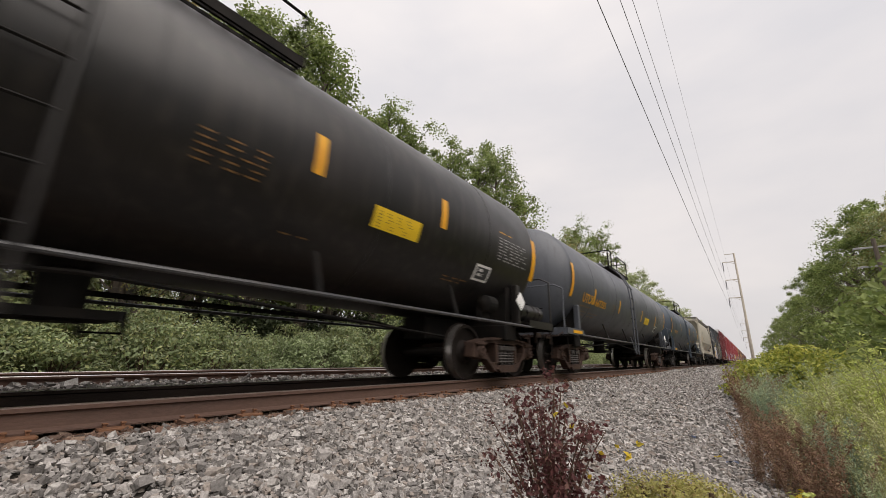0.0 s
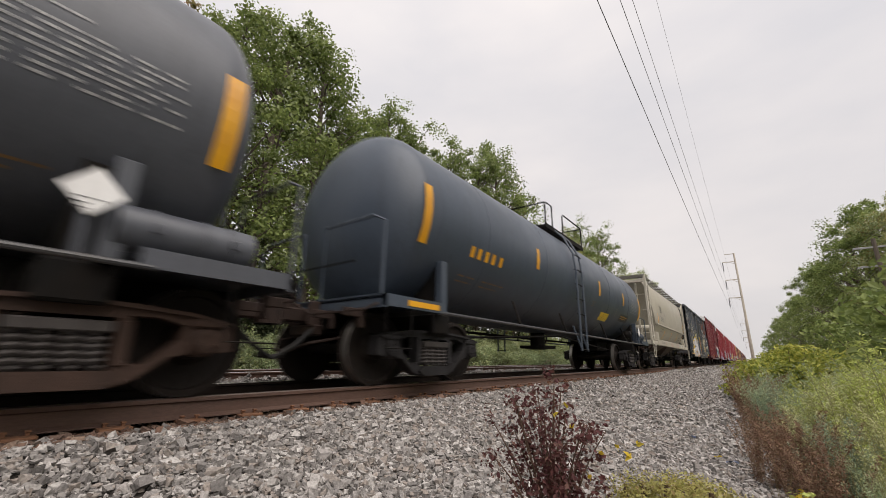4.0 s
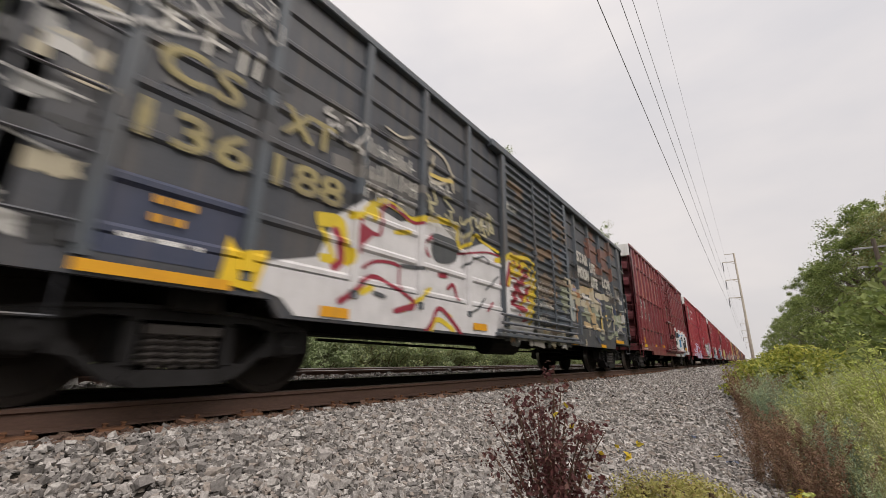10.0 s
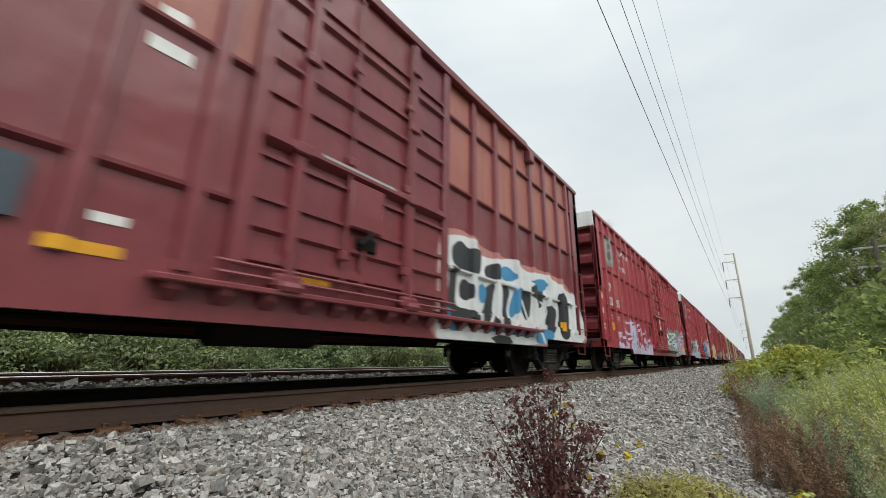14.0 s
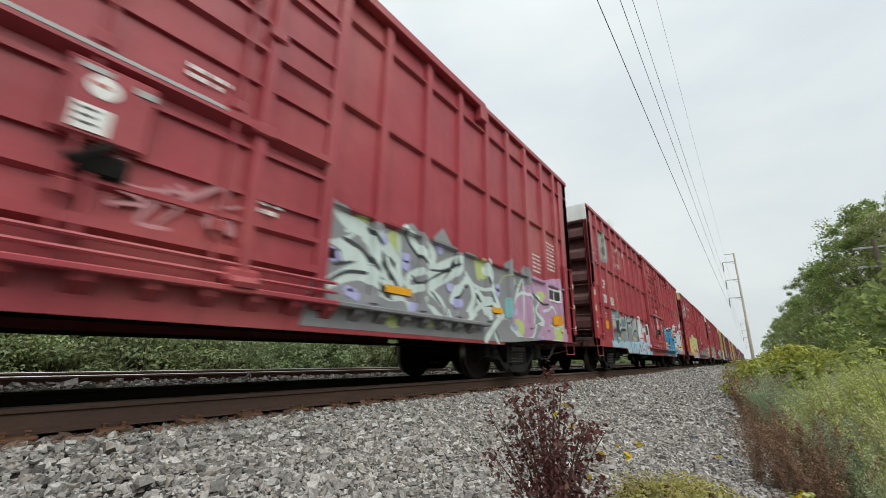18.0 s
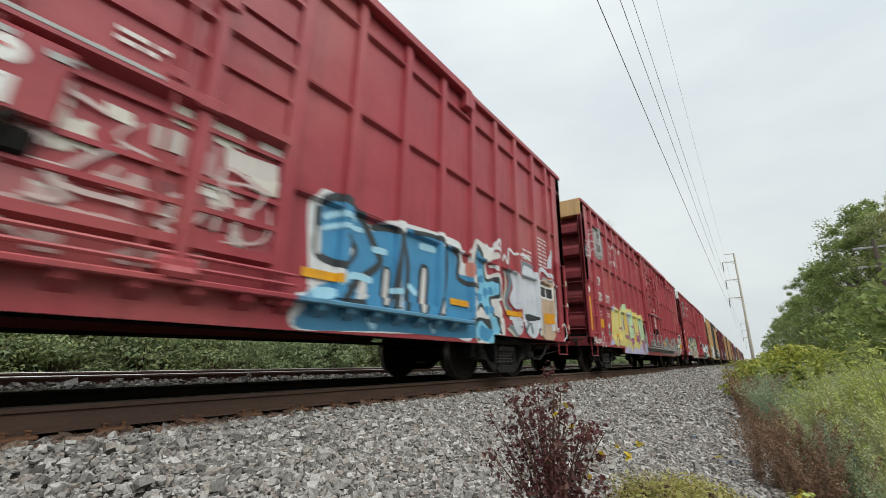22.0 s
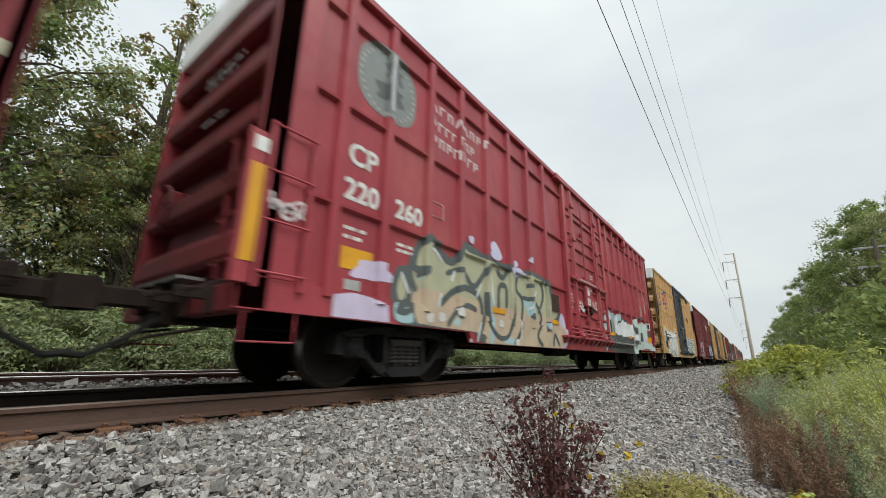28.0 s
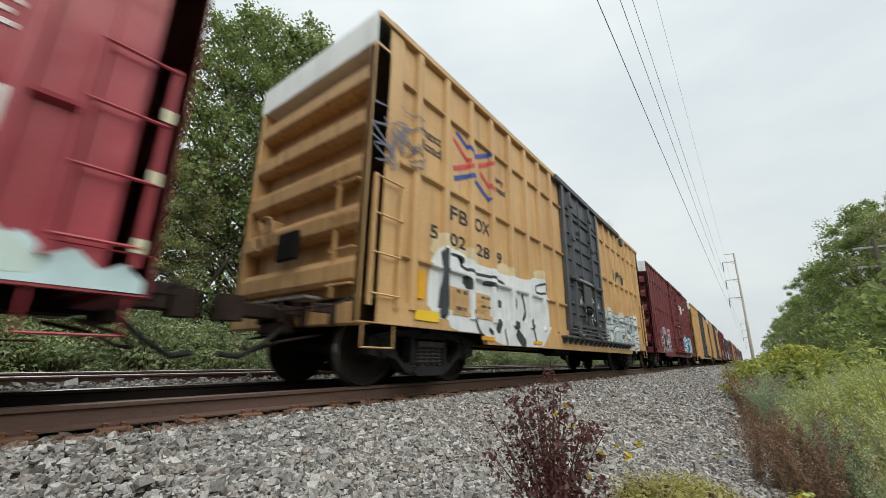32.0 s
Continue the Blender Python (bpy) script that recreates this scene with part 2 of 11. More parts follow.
GRIME = (0.05, 0.045, 0.04)
M = {
    "red": material("red_paint", (0.33, 0.052, 0.066), 0.40, 0, (0.25, 0.042, 0.054), 0.7, 0.8, 0.4, (0.15, 0.035, 0.037), 0.12, 40, 0.05, 30, warp=0.6, spec=0.3, fade=(0.42, 0.135, 0.115), fade_amount=0.55),
    "brown_red": material("maroon_paint", (0.195, 0.043, 0.050), 0.32, 0, (0.135, 0.034, 0.046), 0.8, 0.5, 0.45, (0.09, 0.03, 0.032), 0.12, 40, 0.05, 30, warp=0.6, spec=0.4, fade=(0.23, 0.075, 0.062), fade_amount=0.6),
    "faded_red": material("faded_orange_red_paint", (0.35, 0.132, 0.105), 0.42, 0, (0.27, 0.092, 0.078), 0.7, 0.7, 0.4, (0.15, 0.04, 0.04), 0.12, 40, 0.05, 30, warp=0.6, spec=0.3, fade=(0.44, 0.17, 0.13), fade_amount=0.5),
    # red of the ends: their weaker light is put in, along with soot
    "red_end": material("shaded_sooty_red_paint", (0.20, 0.032, 0.040), 0.5, 0, (0.12, 0.028, 0.032), 0.8, 1.2, 0.6, (0.055, 0.03, 0.028), 0.15, 40, 0.08, 30, spec=0.25),
    "strip_white": material("cream_reflective_tape", (0.60, 0.54, 0.38), 0.45, 0, (0.5, 0.44, 0.3), 0.5, 3.0, 0.2, (0.3, 0.25, 0.18), 0.08, 60, 0.02),
    "strip_red": material("red_reflective_tape", (0.46, 0.025, 0.045), 0.45, 0, (0.36, 0.02, 0.035), 0.5, 3.0, 0.2, (0.2, 0.05, 0.05), 0.08, 60, 0.02),
    "ledge_grey": material("grey_sprayed_ledge", (0.20, 0.20, 0.21), 0.5, 0, (0.13, 0.13, 0.14), 0.7, 2.0, 0.3, (0.08, 0.06, 0.05), 0.12, 40, 0.05, 30, spec=0.3),
    "ledge_blue": material("blue_sprayed_ledge", (0.10, 0.24, 0.36), 0.5, 0, (0.07, 0.17, 0.27), 0.7, 2.0, 0.3, (0.06, 0.06, 0.07), 0.12, 40, 0.05, 30, spec=0.3),
    "soot_end": material("sooty_brown_paint", (0.105, 0.048, 0.046), 0.5, 0, (0.15, 0.085, 0.08), 0.9, 1.2, 0.6, (0.045, 0.03, 0.028), 0.15, 40, 0.08, 30, spec=0.25),
    # maroon of the ends, lowered the same way for weaker light
    "maroon_end": material("shaded_sooty_maroon_paint", (0.14, 0.036, 0.042), 0.5, 0, (0.09, 0.028, 0.033), 0.8, 1.2, 0.6, (0.05, 0.03, 0.028), 0.15, 40, 0.08, 30, spec=0.25),
    "yellow_end": material("rust_streaked_yellow_paint", (0.50, 0.30, 0.13), 0.55, 0, (0.36, 0.20, 0.085), 0.8, 1.2, 0.7, (0.13, 0.075, 0.045), 0.15, 40, 0.08, 30),
    "gear": material("oily_brown_steel", (0.030, 0.020, 0.017), 0.7, 0.1, (0.055, 0.034, 0.026), 0.6, 6.0, 0, None, 0.2, 70, 0.3, 70, spec=0.2),
    "spring": material("dusty_coil_steel", (0.065, 0.058, 0.055), 0.6, 0.2, (0.035, 0.03, 0.028), 0.6, 6.0, 0, None, 0.2, 70, 0.2, 70, spec=0.25),
    "dark_red": material("dark_red_paint", (0.15, 0.026, 0.030), 0.5, 0, (0.11, 0.022, 0.025), 0.6, 0.6, 0.3, (0.07, 0.024, 0.022), 0.1, 40, 0.06, 30),
    "yellow": material("yellow_paint", (0.52, 0.315, 0.135), 0.5, 0, (0.41, 0.235, 0.10), 0.7, 0.8, 0.5, (0.20, 0.125, 0.065), 0.12, 40, 0.05, 30, warp=0.5, fade=(0.60, 0.40, 0.19), fade_amount=0.5),
    "charcoal": material("charcoal_paint", (0.045, 0.050, 0.062), 0.5, 0, (0.075, 0.07, 0.07), 0.6, 1.2, 0.5, (0.14, 0.115, 0.09), 0.15, 40, 0.08, 30),
    "steel_blue": material("faded_steel_blue_paint", (0.075, 0.090, 0.108), 0.5, 0, (0.055, 0.060, 0.066), 0.7, 1.2, 0.45, (0.13, 0.085, 0.05), 0.15, 40, 0.08, 30),
    "black": material("black_tank_paint", (0.011, 0.010, 0.0098), 0.36, 0, (0.022, 0.018, 0.0165), 0.7, 0.7, 0.6, (0.045, 0.038, 0.033), 0.12, 30, 0.05, 30, spec=0.35),
    "grey": material("grey_tank_paint", (0.076, 0.082, 0.096), 0.40, 0, (0.050, 0.052, 0.058), 0.6, 0.6, 0.25, (0.018, 0.017, 0.017), 0.12, 30, 0.04, 30, spec=0.4),
    "blue_grey": material("blue_grey_tank_paint", (0.052, 0.067, 0.090), 0.40, 0, (0.042, 0.052, 0.066), 0.6, 0.6, 0.25, (0.016, 0.018, 0.02), 0.12, 30, 0.04, 30, spec=0.4),
    "cream": material("pale_grey_paint", (0.43, 0.40, 0.335), 0.42, 0, (0.35, 0.32, 0.26), 0.5, 0.6, 0.3, (0.25, 0.22, 0.18), 0.08, 30, 0.04, 30),
    "white": material("white_paint", (0.75, 0.75, 0.74), 0.5, 0, (0.55, 0.54, 0.52), 0.5, 2.0, 0.3, (0.4, 0.38, 0.35), 0.08, 60, 0.03),
    "lettering": material("white_lettering", (0.70, 0.69, 0.67), 0.55, 0, (0.5, 0.48, 0.46), 0.5, 5.0, 0, None, 0.1, 60, 0.02),
    "black_paint": material("black_lettering", (0.03, 0.03, 0.032), 0.5, 0, (0.06, 0.06, 0.06), 0.4, 5.0, 0, None, 0.1, 60, 0.02),
    "orange": material("orange_reflective_strip", (0.68, 0.33, 0.010), 0.4, 0, (0.5, 0.2, 0.02), 0.5, 3.0, 0.2, (0.2, 0.12, 0.05), 0.08, 60, 0.02),
    "sign_yellow": material("yellow_sign_paint", (0.72, 0.47, 0.018), 0.45, 0, (0.55, 0.40, 0.03), 0.4, 4.0, 0, None, 0.08, 60, 0.02),
    "sign_blue": material("blue_sign_paint", (0.03, 0.06, 0.28), 0.45, 0, None, 0.4, 4.0, 0, None, 0.08, 60, 0.02),
    "sign_red": material("red_sign_paint", (0.5, 0.05, 0.05), 0.45, 0, None, 0.3, 4.0, 0, None, 0.08, 60, 0.02),
    # brown dirt, with the shade under the hopper put into the colour
    "bay_dirt": material("dirty_shaded_steel", (0.15, 0.115, 0.088), 0.8, 0, (0.085, 0.065, 0.05), 0.7, 1.5, 0.4, (0.05, 0.04, 0.03), 0.2, 40, 0.15, 40),
    # black grime, taken darker still for the shade beneath the cars
    "under": material("grimy_shaded_steel", (0.007, 0.0065, 0.006), 0.8, 0.0, (0.02, 0.015, 0.012), 0.6, 4.0, 0, None, 0.2, 60, 0.2, 60, spec=0.15),
    "truck_rust": material("rust_brown_cast_steel", (0.058, 0.036, 0.028), 0.75, 0.1, (0.028, 0.021, 0.018), 0.7, 5.0, 0, None, 0.2, 70, 0.3, 70, spec=0.15),
    "truck_dark": material("dark_grey_cast_steel", (0.026, 0.025, 0.026), 0.7, 0.0, (0.010, 0.009, 0.0085), 0.7, 5.0, 0, None, 0.2, 70, 0.3, 70, spec=0.15),
    "wheel": material("worn_wheel_steel", (0.018, 0.014, 0.012), 0.7, 0.0, (0.011, 0.009, 0.008), 0.6, 6.0, 0, None, 0.2, 60, 0.15, 60, spec=0.15),
    "tread": material("bright_worn_steel", (0.42, 0.40, 0.38), 0.32, 0.9, (0.3, 0.27, 0.25), 0.5, 8.0, 0, None, 0.1, 60, 0.05, 60),
    "steel": material("galvanised_steel", (0.32, 0.32, 0.32), 0.5, 0.6, (0.2, 0.2, 0.2), 0.5, 6.0, 0, None, 0.15, 60, 0.1, 60),
    "rail_rust": material("rusty_rail_steel", (0.105, 0.060, 0.044), 0.8, 0.05, (0.066, 0.040, 0.032), 0.6, 3.0, 0, None, 0.2, 70, 0.25, 70, stretch=(1, 0.3, 1)),
    "rail_top": material("worn_rail_head", (0.17, 0.135, 0.12), 0.42, 0.6, (0.12, 0.085, 0.07), 0.6, 2.0, 0, None, 0.12, 60, 0.08, 60, stretch=(1, 0.05, 1)),
    "tie": material("creosoted_timber", (0.060, 0.043, 0.034), 0.9, 0, (0.032, 0.025, 0.021), 0.6, 3.0, 0, None, 0.35, 30, 0.6, 30, per_object=0.3, stretch=(0.2, 1, 1), spec=0.15),
    # bed darker than its stones: shadow in their gaps put into the colour
    "ground": material("ballast_bed", (0.075, 0.066, 0.060), 0.95, 0, (0.09, 0.08, 0.073), 0.7, 2.0, 0, None, 0.85, 22, 1.0, 18),
    "soil": material("weedy_soil", (0.075, 0.06, 0.04), 0.95, 0, (0.04, 0.045, 0.02), 0.7, 1.0, 0, None, 0.4, 20, 0.8, 10),
    "stone": stone_material("crushed_granite", [(0.253, 0.238, 0.223), (0.16, 0.149, 0.141), (0.305, 0.287, 0.271), (0.236, 0.209, 0.186), (0.135, 0.126, 0.119), (0.273, 0.255, 0.241), (0.196, 0.183, 0.172), (0.395, 0.376, 0.356), (0.247, 0.214, 0.189), (0.229, 0.215, 0.203), (0.356, 0.337, 0.319), (0.18, 0.167, 0.155)]),
    "stone_rust": stone_material("rust_dusted_stone", [(0.16, 0.10, 0.074), (0.11, 0.072, 0.056), (0.20, 0.14, 0.105), (0.14, 0.082, 0.058), (0.09, 0.068, 0.056), (0.18, 0.14, 0.115)]),
    "bark": material("grey_brown_bark", (0.12, 0.095, 0.075), 0.95, 0, (0.06, 0.05, 0.042), 0.6, 3.0, 0, None, 0.3, 20, 0.8, 14, stretch=(1, 1, 0.2)),
    "pole_wood": material("weathered_pole_timber", (0.50, 0.45, 0.38), 0.85, 0, (0.38, 0.33, 0.28), 0.6, 2.0, 0.3, (0.15, 0.12, 0.1), 0.3, 20, 0.3, 20, stretch=(1, 1, 0.1)),
    "wire": material("dull_conductor", (0.20, 0.20, 0.21), 0.5, 0.5, None, 0.3, 2.0, 0, None, 0.1, 20, 0),
    # shade under the train, put into the inner rail and bed colours
    "shaded_rail": material("shade_dark_rail_steel", (0.018, 0.013, 0.011), 0.75, 0.0, (0.05, 0.032, 0.025), 0.5, 3.0, 0, None, 0.2, 70, 0.25, 70, stretch=(1, 0.3, 1), spec=0.15),
    "oily": material("shade_dark_ballast", (0.018, 0.015, 0.013), 0.95, 0, (0.010, 0.009, 0.008), 0.7, 3.0, 0, None, 0.6, 22, 1.0, 18, spec=0.15),
    "stencil": material("grey_brown_stencil", (0.20, 0.18, 0.15), 0.6, 0, (0.28, 0.26, 0.22), 0.6, 8.0, 0, None, 0.1, 60, 0.02),
    "faded_orange": material("faded_orange_stencil", (0.20, 0.10, 0.025), 0.5, 0, (0.10, 0.06, 0.03), 0.6, 6.0, 0, None, 0.1, 60, 0.02),
    "dim_white": material("dim_white_stencil", (0.36, 0.36, 0.355), 0.55, 0, (0.22, 0.22, 0.22), 0.5, 5.0, 0, None, 0.1, 60, 0.02),
    "dark_pipe": material("dark_painted_pipe", (0.035, 0.036, 0.04), 0.35, 0, (0.05, 0.045, 0.04), 0.6, 6.0, 0, None, 0.1, 60, 0.03),
    "walkway": material("dull_galvanised_grating", (0.16, 0.15, 0.135), 0.6, 0.3, (0.10, 0.09, 0.08), 0.5, 6.0, 0, None, 0.15, 60, 0.1, 60),
    "pink_text": material("faded_red_stencil", (0.46, 0.20, 0.165), 0.5, 0, (0.45, 0.3, 0.26), 0.5, 8.0, 0, None, 0.1, 60, 0.02),
    "buff_grey": material("grey_buffing_paint", (0.24, 0.23, 0.222), 0.6, 0, (0.17, 0.155, 0.145), 0.6, 2.0, 0.4, (0.13, 0.10, 0.085), 0.12, 40, 0.05, 30),
    "hose": material("black_rubber", (0.02, 0.02, 0.02), 0.7, 0, (0.05, 0.045, 0.04), 0.4, 8.0, 0, None, 0.1, 60, 0.1, spec=0.15),
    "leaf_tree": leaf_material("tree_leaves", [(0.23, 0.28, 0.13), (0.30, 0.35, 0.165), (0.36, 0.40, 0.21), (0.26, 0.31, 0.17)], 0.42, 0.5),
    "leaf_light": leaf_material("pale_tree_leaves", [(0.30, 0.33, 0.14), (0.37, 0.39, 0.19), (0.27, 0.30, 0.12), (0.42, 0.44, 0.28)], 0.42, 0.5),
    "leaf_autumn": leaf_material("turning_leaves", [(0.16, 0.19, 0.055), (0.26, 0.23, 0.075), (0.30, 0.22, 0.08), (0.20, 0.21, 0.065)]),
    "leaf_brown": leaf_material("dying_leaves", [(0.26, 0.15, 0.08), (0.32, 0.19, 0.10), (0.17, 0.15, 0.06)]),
    # own deeper green, with the near trees' weaker light put into it too
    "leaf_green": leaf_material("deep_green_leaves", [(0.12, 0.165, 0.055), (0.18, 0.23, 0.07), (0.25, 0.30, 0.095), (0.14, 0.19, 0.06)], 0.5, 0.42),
    "leaf_bush": leaf_material("bush_leaves", [(0.18, 0.24, 0.105), (0.26, 0.315, 0.16), (0.32, 0.37, 0.23)]),
    # leaf colour kept near black to stand for deep shade under the trees
    "leaf_shade": leaf_material("shade_dark_leaves", [(0.045, 0.06, 0.03), (0.07, 0.085, 0.04), (0.035, 0.05, 0.028)], 0.5, 0.2),
    "leaf_vine": leaf_material("vine_leaves", [(0.20, 0.25, 0.05), (0.32, 0.35, 0.06), (0.46, 0.44, 0.09), (0.15, 0.20, 0.05)]),
    "leaf_weed": leaf_material("weed_leaves", [(0.40, 0.42, 0.20), (0.50, 0.50, 0.26), (0.56, 0.55, 0.32), (0.42, 0.45, 0.23)], 0.55, 0.32),
    "leaf_sage": leaf_material("sage_weed_leaves", [(0.32, 0.40, 0.23), (0.42, 0.50, 0.30), (0.47, 0.53, 0.33)], 0.55, 0.32),
    "leaf_blue": leaf_material("blue_green_weed_leaves", [(0.19, 0.26, 0.18), (0.26, 0.34, 0.24), (0.30, 0.37, 0.25)], 0.55, 0.32),
    "leaf_lime": leaf_material("lime_weed_leaves", [(0.40, 0.46, 0.12), (0.48, 0.53, 0.16), (0.36, 0.42, 0.12)], 0.55, 0.32),
    "dry_stem": material("dry_stem", (0.24, 0.16, 0.11), 0.8, 0, (0.2, 0.12, 0.085), 0.5, 10.0, 0, None, 0.2, 60, 0.1),
    "green_stem": material("green_stem", (0.26, 0.24, 0.12), 0.7, 0, (0.2, 0.15, 0.08), 0.5, 10.0, 0, None, 0.2, 60, 0.1),
    "scrap_blue": material("faded_blue_plastic", (0.07, 0.10, 0.19), 0.4, 0, None, 0.4, 9.0, 0, None, 0.1, 60, 0.05),
    "plate_rust": material("orange_rust", (0.20, 0.095, 0.05), 0.85, 0.1, (0.11, 0.055, 0.035), 0.6, 9.0, 0, None, 0.25, 60, 0.3, 60),
    "leaf_red": leaf_material("dark_red_leaves", [(0.080, 0.030, 0.032), (0.13, 0.050, 0.048), (0.10, 0.040, 0.038), (0.17, 0.09, 0.07)]),
    "leaf_dry": leaf_material("dry_weed_leaves", [(0.23, 0.125, 0.085), (0.33, 0.21, 0.14), (0.15, 0.075, 0.055), (0.32, 0.24, 0.13)]),
    "leaf_low": leaf_material("ground_cover_leaves", [(0.28, 0.27, 0.08), (0.40, 0.38, 0.12), (0.46, 0.42, 0.16), (0.30, 0.22, 0.09)], 0.5, 0.4),
    "leaf_yellow": leaf_material("yellow_leaves", [(0.55, 0.40, 0.03), (0.45, 0.36, 0.05), (0.60, 0.42, 0.04)]),
    "straw": leaf_material("dry_grass", [(0.34, 0.27, 0.15), (0.26, 0.21, 0.11), (0.40, 0.33, 0.2)]),
    "stem": material("plant_stem", (0.10, 0.06, 0.04), 0.8, 0, (0.06, 0.035, 0.025), 0.5, 10.0, 0, None, 0.2, 60, 0.1),
}


# ---- mesh helpers ----
def part(name, bm, mat, parent, label="", smooth=False):
    """Links a bmesh as one mesh object under a thing or a part."""
    me = bpy.data.meshes.new(name)
    bm.to_mesh(me)
    bm.free()
    for m in (mat if isinstance(mat, (list, tuple)) else [mat]):
        me.materials.append(M[m] if isinstance(m, str) else m)
    if smooth:
        me.shade_smooth()
    return share(name, me, parent, label)


def share(name, me, parent, label=""):
    ob = new(name, me)
    if parent is not None:
        ob.parent = parent
    if label:
        ob["label"] = label
    return ob


def thing(name, label, category, group="", at=(0, 0, 0), kind=""):
    ob = new(name)
    ob.location = at
    return tagged(ob, label, category, group, kind)


def box(bm, x0, x1, y0, y1, z0, z1, bevel=0.0):
    vs = [bm.verts.new((x, y, z)) for x in (x0, x1) for y in (y0, y1) for z in (z0, z1)]
    fs = [bm.faces.new([vs[i] for i in q]) for q in ((0, 1, 3, 2), (4, 6, 7, 5), (0, 4, 5, 1), (2, 3, 7, 6), (0, 2, 6, 4), (1, 5, 7, 3))]
    if bevel:
        es = {e for f in fs for e in f.edges}
        bmesh.ops.bevel(bm, geom=list(es), offset=bevel, segments=1, affect="EDGES")
    return bm


def extrude(bm, pts, axis, a, b):
    """A closed profile of two-coordinate points, drawn out along an axis from a to b."""
    def at(p, k):
        return {"x": (k, p[0], p[1]), "y": (p[0], k, p[1]), "z": (p[0], p[1], k)}[axis]
    lo = [bm.verts.new(at(p, a)) for p in pts]
    hi = [bm.verts.new(at(p, b)) for p in pts]
    n = len(pts)
    fs = [bm.faces.new(lo), bm.faces.new(hi[::-1])]
    fs += [bm.faces.new((lo[i], hi[i], hi[(i + 1) % n], lo[(i + 1) % n])) for i in range(n)]
    bmesh.ops.recalc_face_normals(bm, faces=fs)
    return bm


def tube(bm, pts, r, seg=6, r2=None):
    """A round bar along a line of points, tapering to r2."""
    pts = [Vector(p) for p in pts]
    rings = []
    for i, p in enumerate(pts):
        d = (pts[min(i + 1, len(pts) - 1)] - pts[max(i - 1, 0)]).normalized()
        side = d.cross(Vector((0, 0, 1)) if abs(d.z) < 0.9 else Vector((1, 0, 0))).normalized()
        up = d.cross(side)
        k = r if r2 is None else r + (r2 - r) * i / (len(pts) - 1)
        rings.append([bm.verts.new(p + (side * math.cos(a) + up * math.sin(a)) * k) for a in (2 * math.pi * j / seg for j in range(seg))])
    for a, b in zip(rings, rings[1:]):
        for j in range(seg):
            bm.faces.new((a[j], a[(j + 1) % seg], b[(j + 1) % seg], b[j]))
    bm.faces.new(rings[0][::-1])
    bm.faces.new(rings[-1])
    return bm


def lathe(bm, prof, axis="x", seg=32, centre=(0, 0, 0)):
    """A profile of (along, radius) turned round an axis through centre."""
    c = Vector(centre)
    rings = []
    for a, r in prof:
        ring = []
        for j in range(seg):
            t = 2 * math.pi * j / seg
            u, v = r * math.cos(t), r * math.sin(t)
            ring.append(bm.verts.new(c + Vector({"x": (a, u, v), "y": (u, a, v), "z": (u, v, a)}[axis])))
        rings.append(ring)
    fs = []
    for a, b in zip(rings, rings[1:]):
        for j in range(seg):
            fs.append(bm.faces.new((a[j], a[(j + 1) % seg], b[(j + 1) % seg], b[j])))
    fs += [bm.faces.new(rings[0]), bm.faces.new(rings[-1])]
    bmesh.ops.recalc_face_normals(bm, faces=fs)
    return bm


def B():
    return bmesh.new()


# ---- rolling stock: parts that all cars share ----
SIDE, POST, CORNER, DOOR = 1.385, 1.455, 1.43, 1.49   # half widths of sheet, posts, corner sheet and door
MESH = {}
WHEELS = {-1: [], 1: []}
CARS = []


def wheel_mesh():
    bm = B()
    for s in (1, -1):
        lathe(bm, [(s * 0.66, 0.12), (s * 0.668, 0.485), (s * 0.69, 0.487), (s * 0.70, 0.46), (s * 0.805, 0.454), (s * 0.81, 0.40), (s * 0.765, 0.385),
                   (s * 0.735, 0.20), (s * 0.80, 0.145), (s * 0.83, 0.14), (s * 0.83, 0.10)], "x", 40)
    lathe(bm, [(-1.02, 0.075), (1.02, 0.075)], "x", 12)
    for f in bm.faces:
        c = f.calc_center_median()
        if 0.44 < math.hypot(c.y, c.z) < 0.475 and abs(c.x) > 0.695:
            f.material_index = 1
    return bm


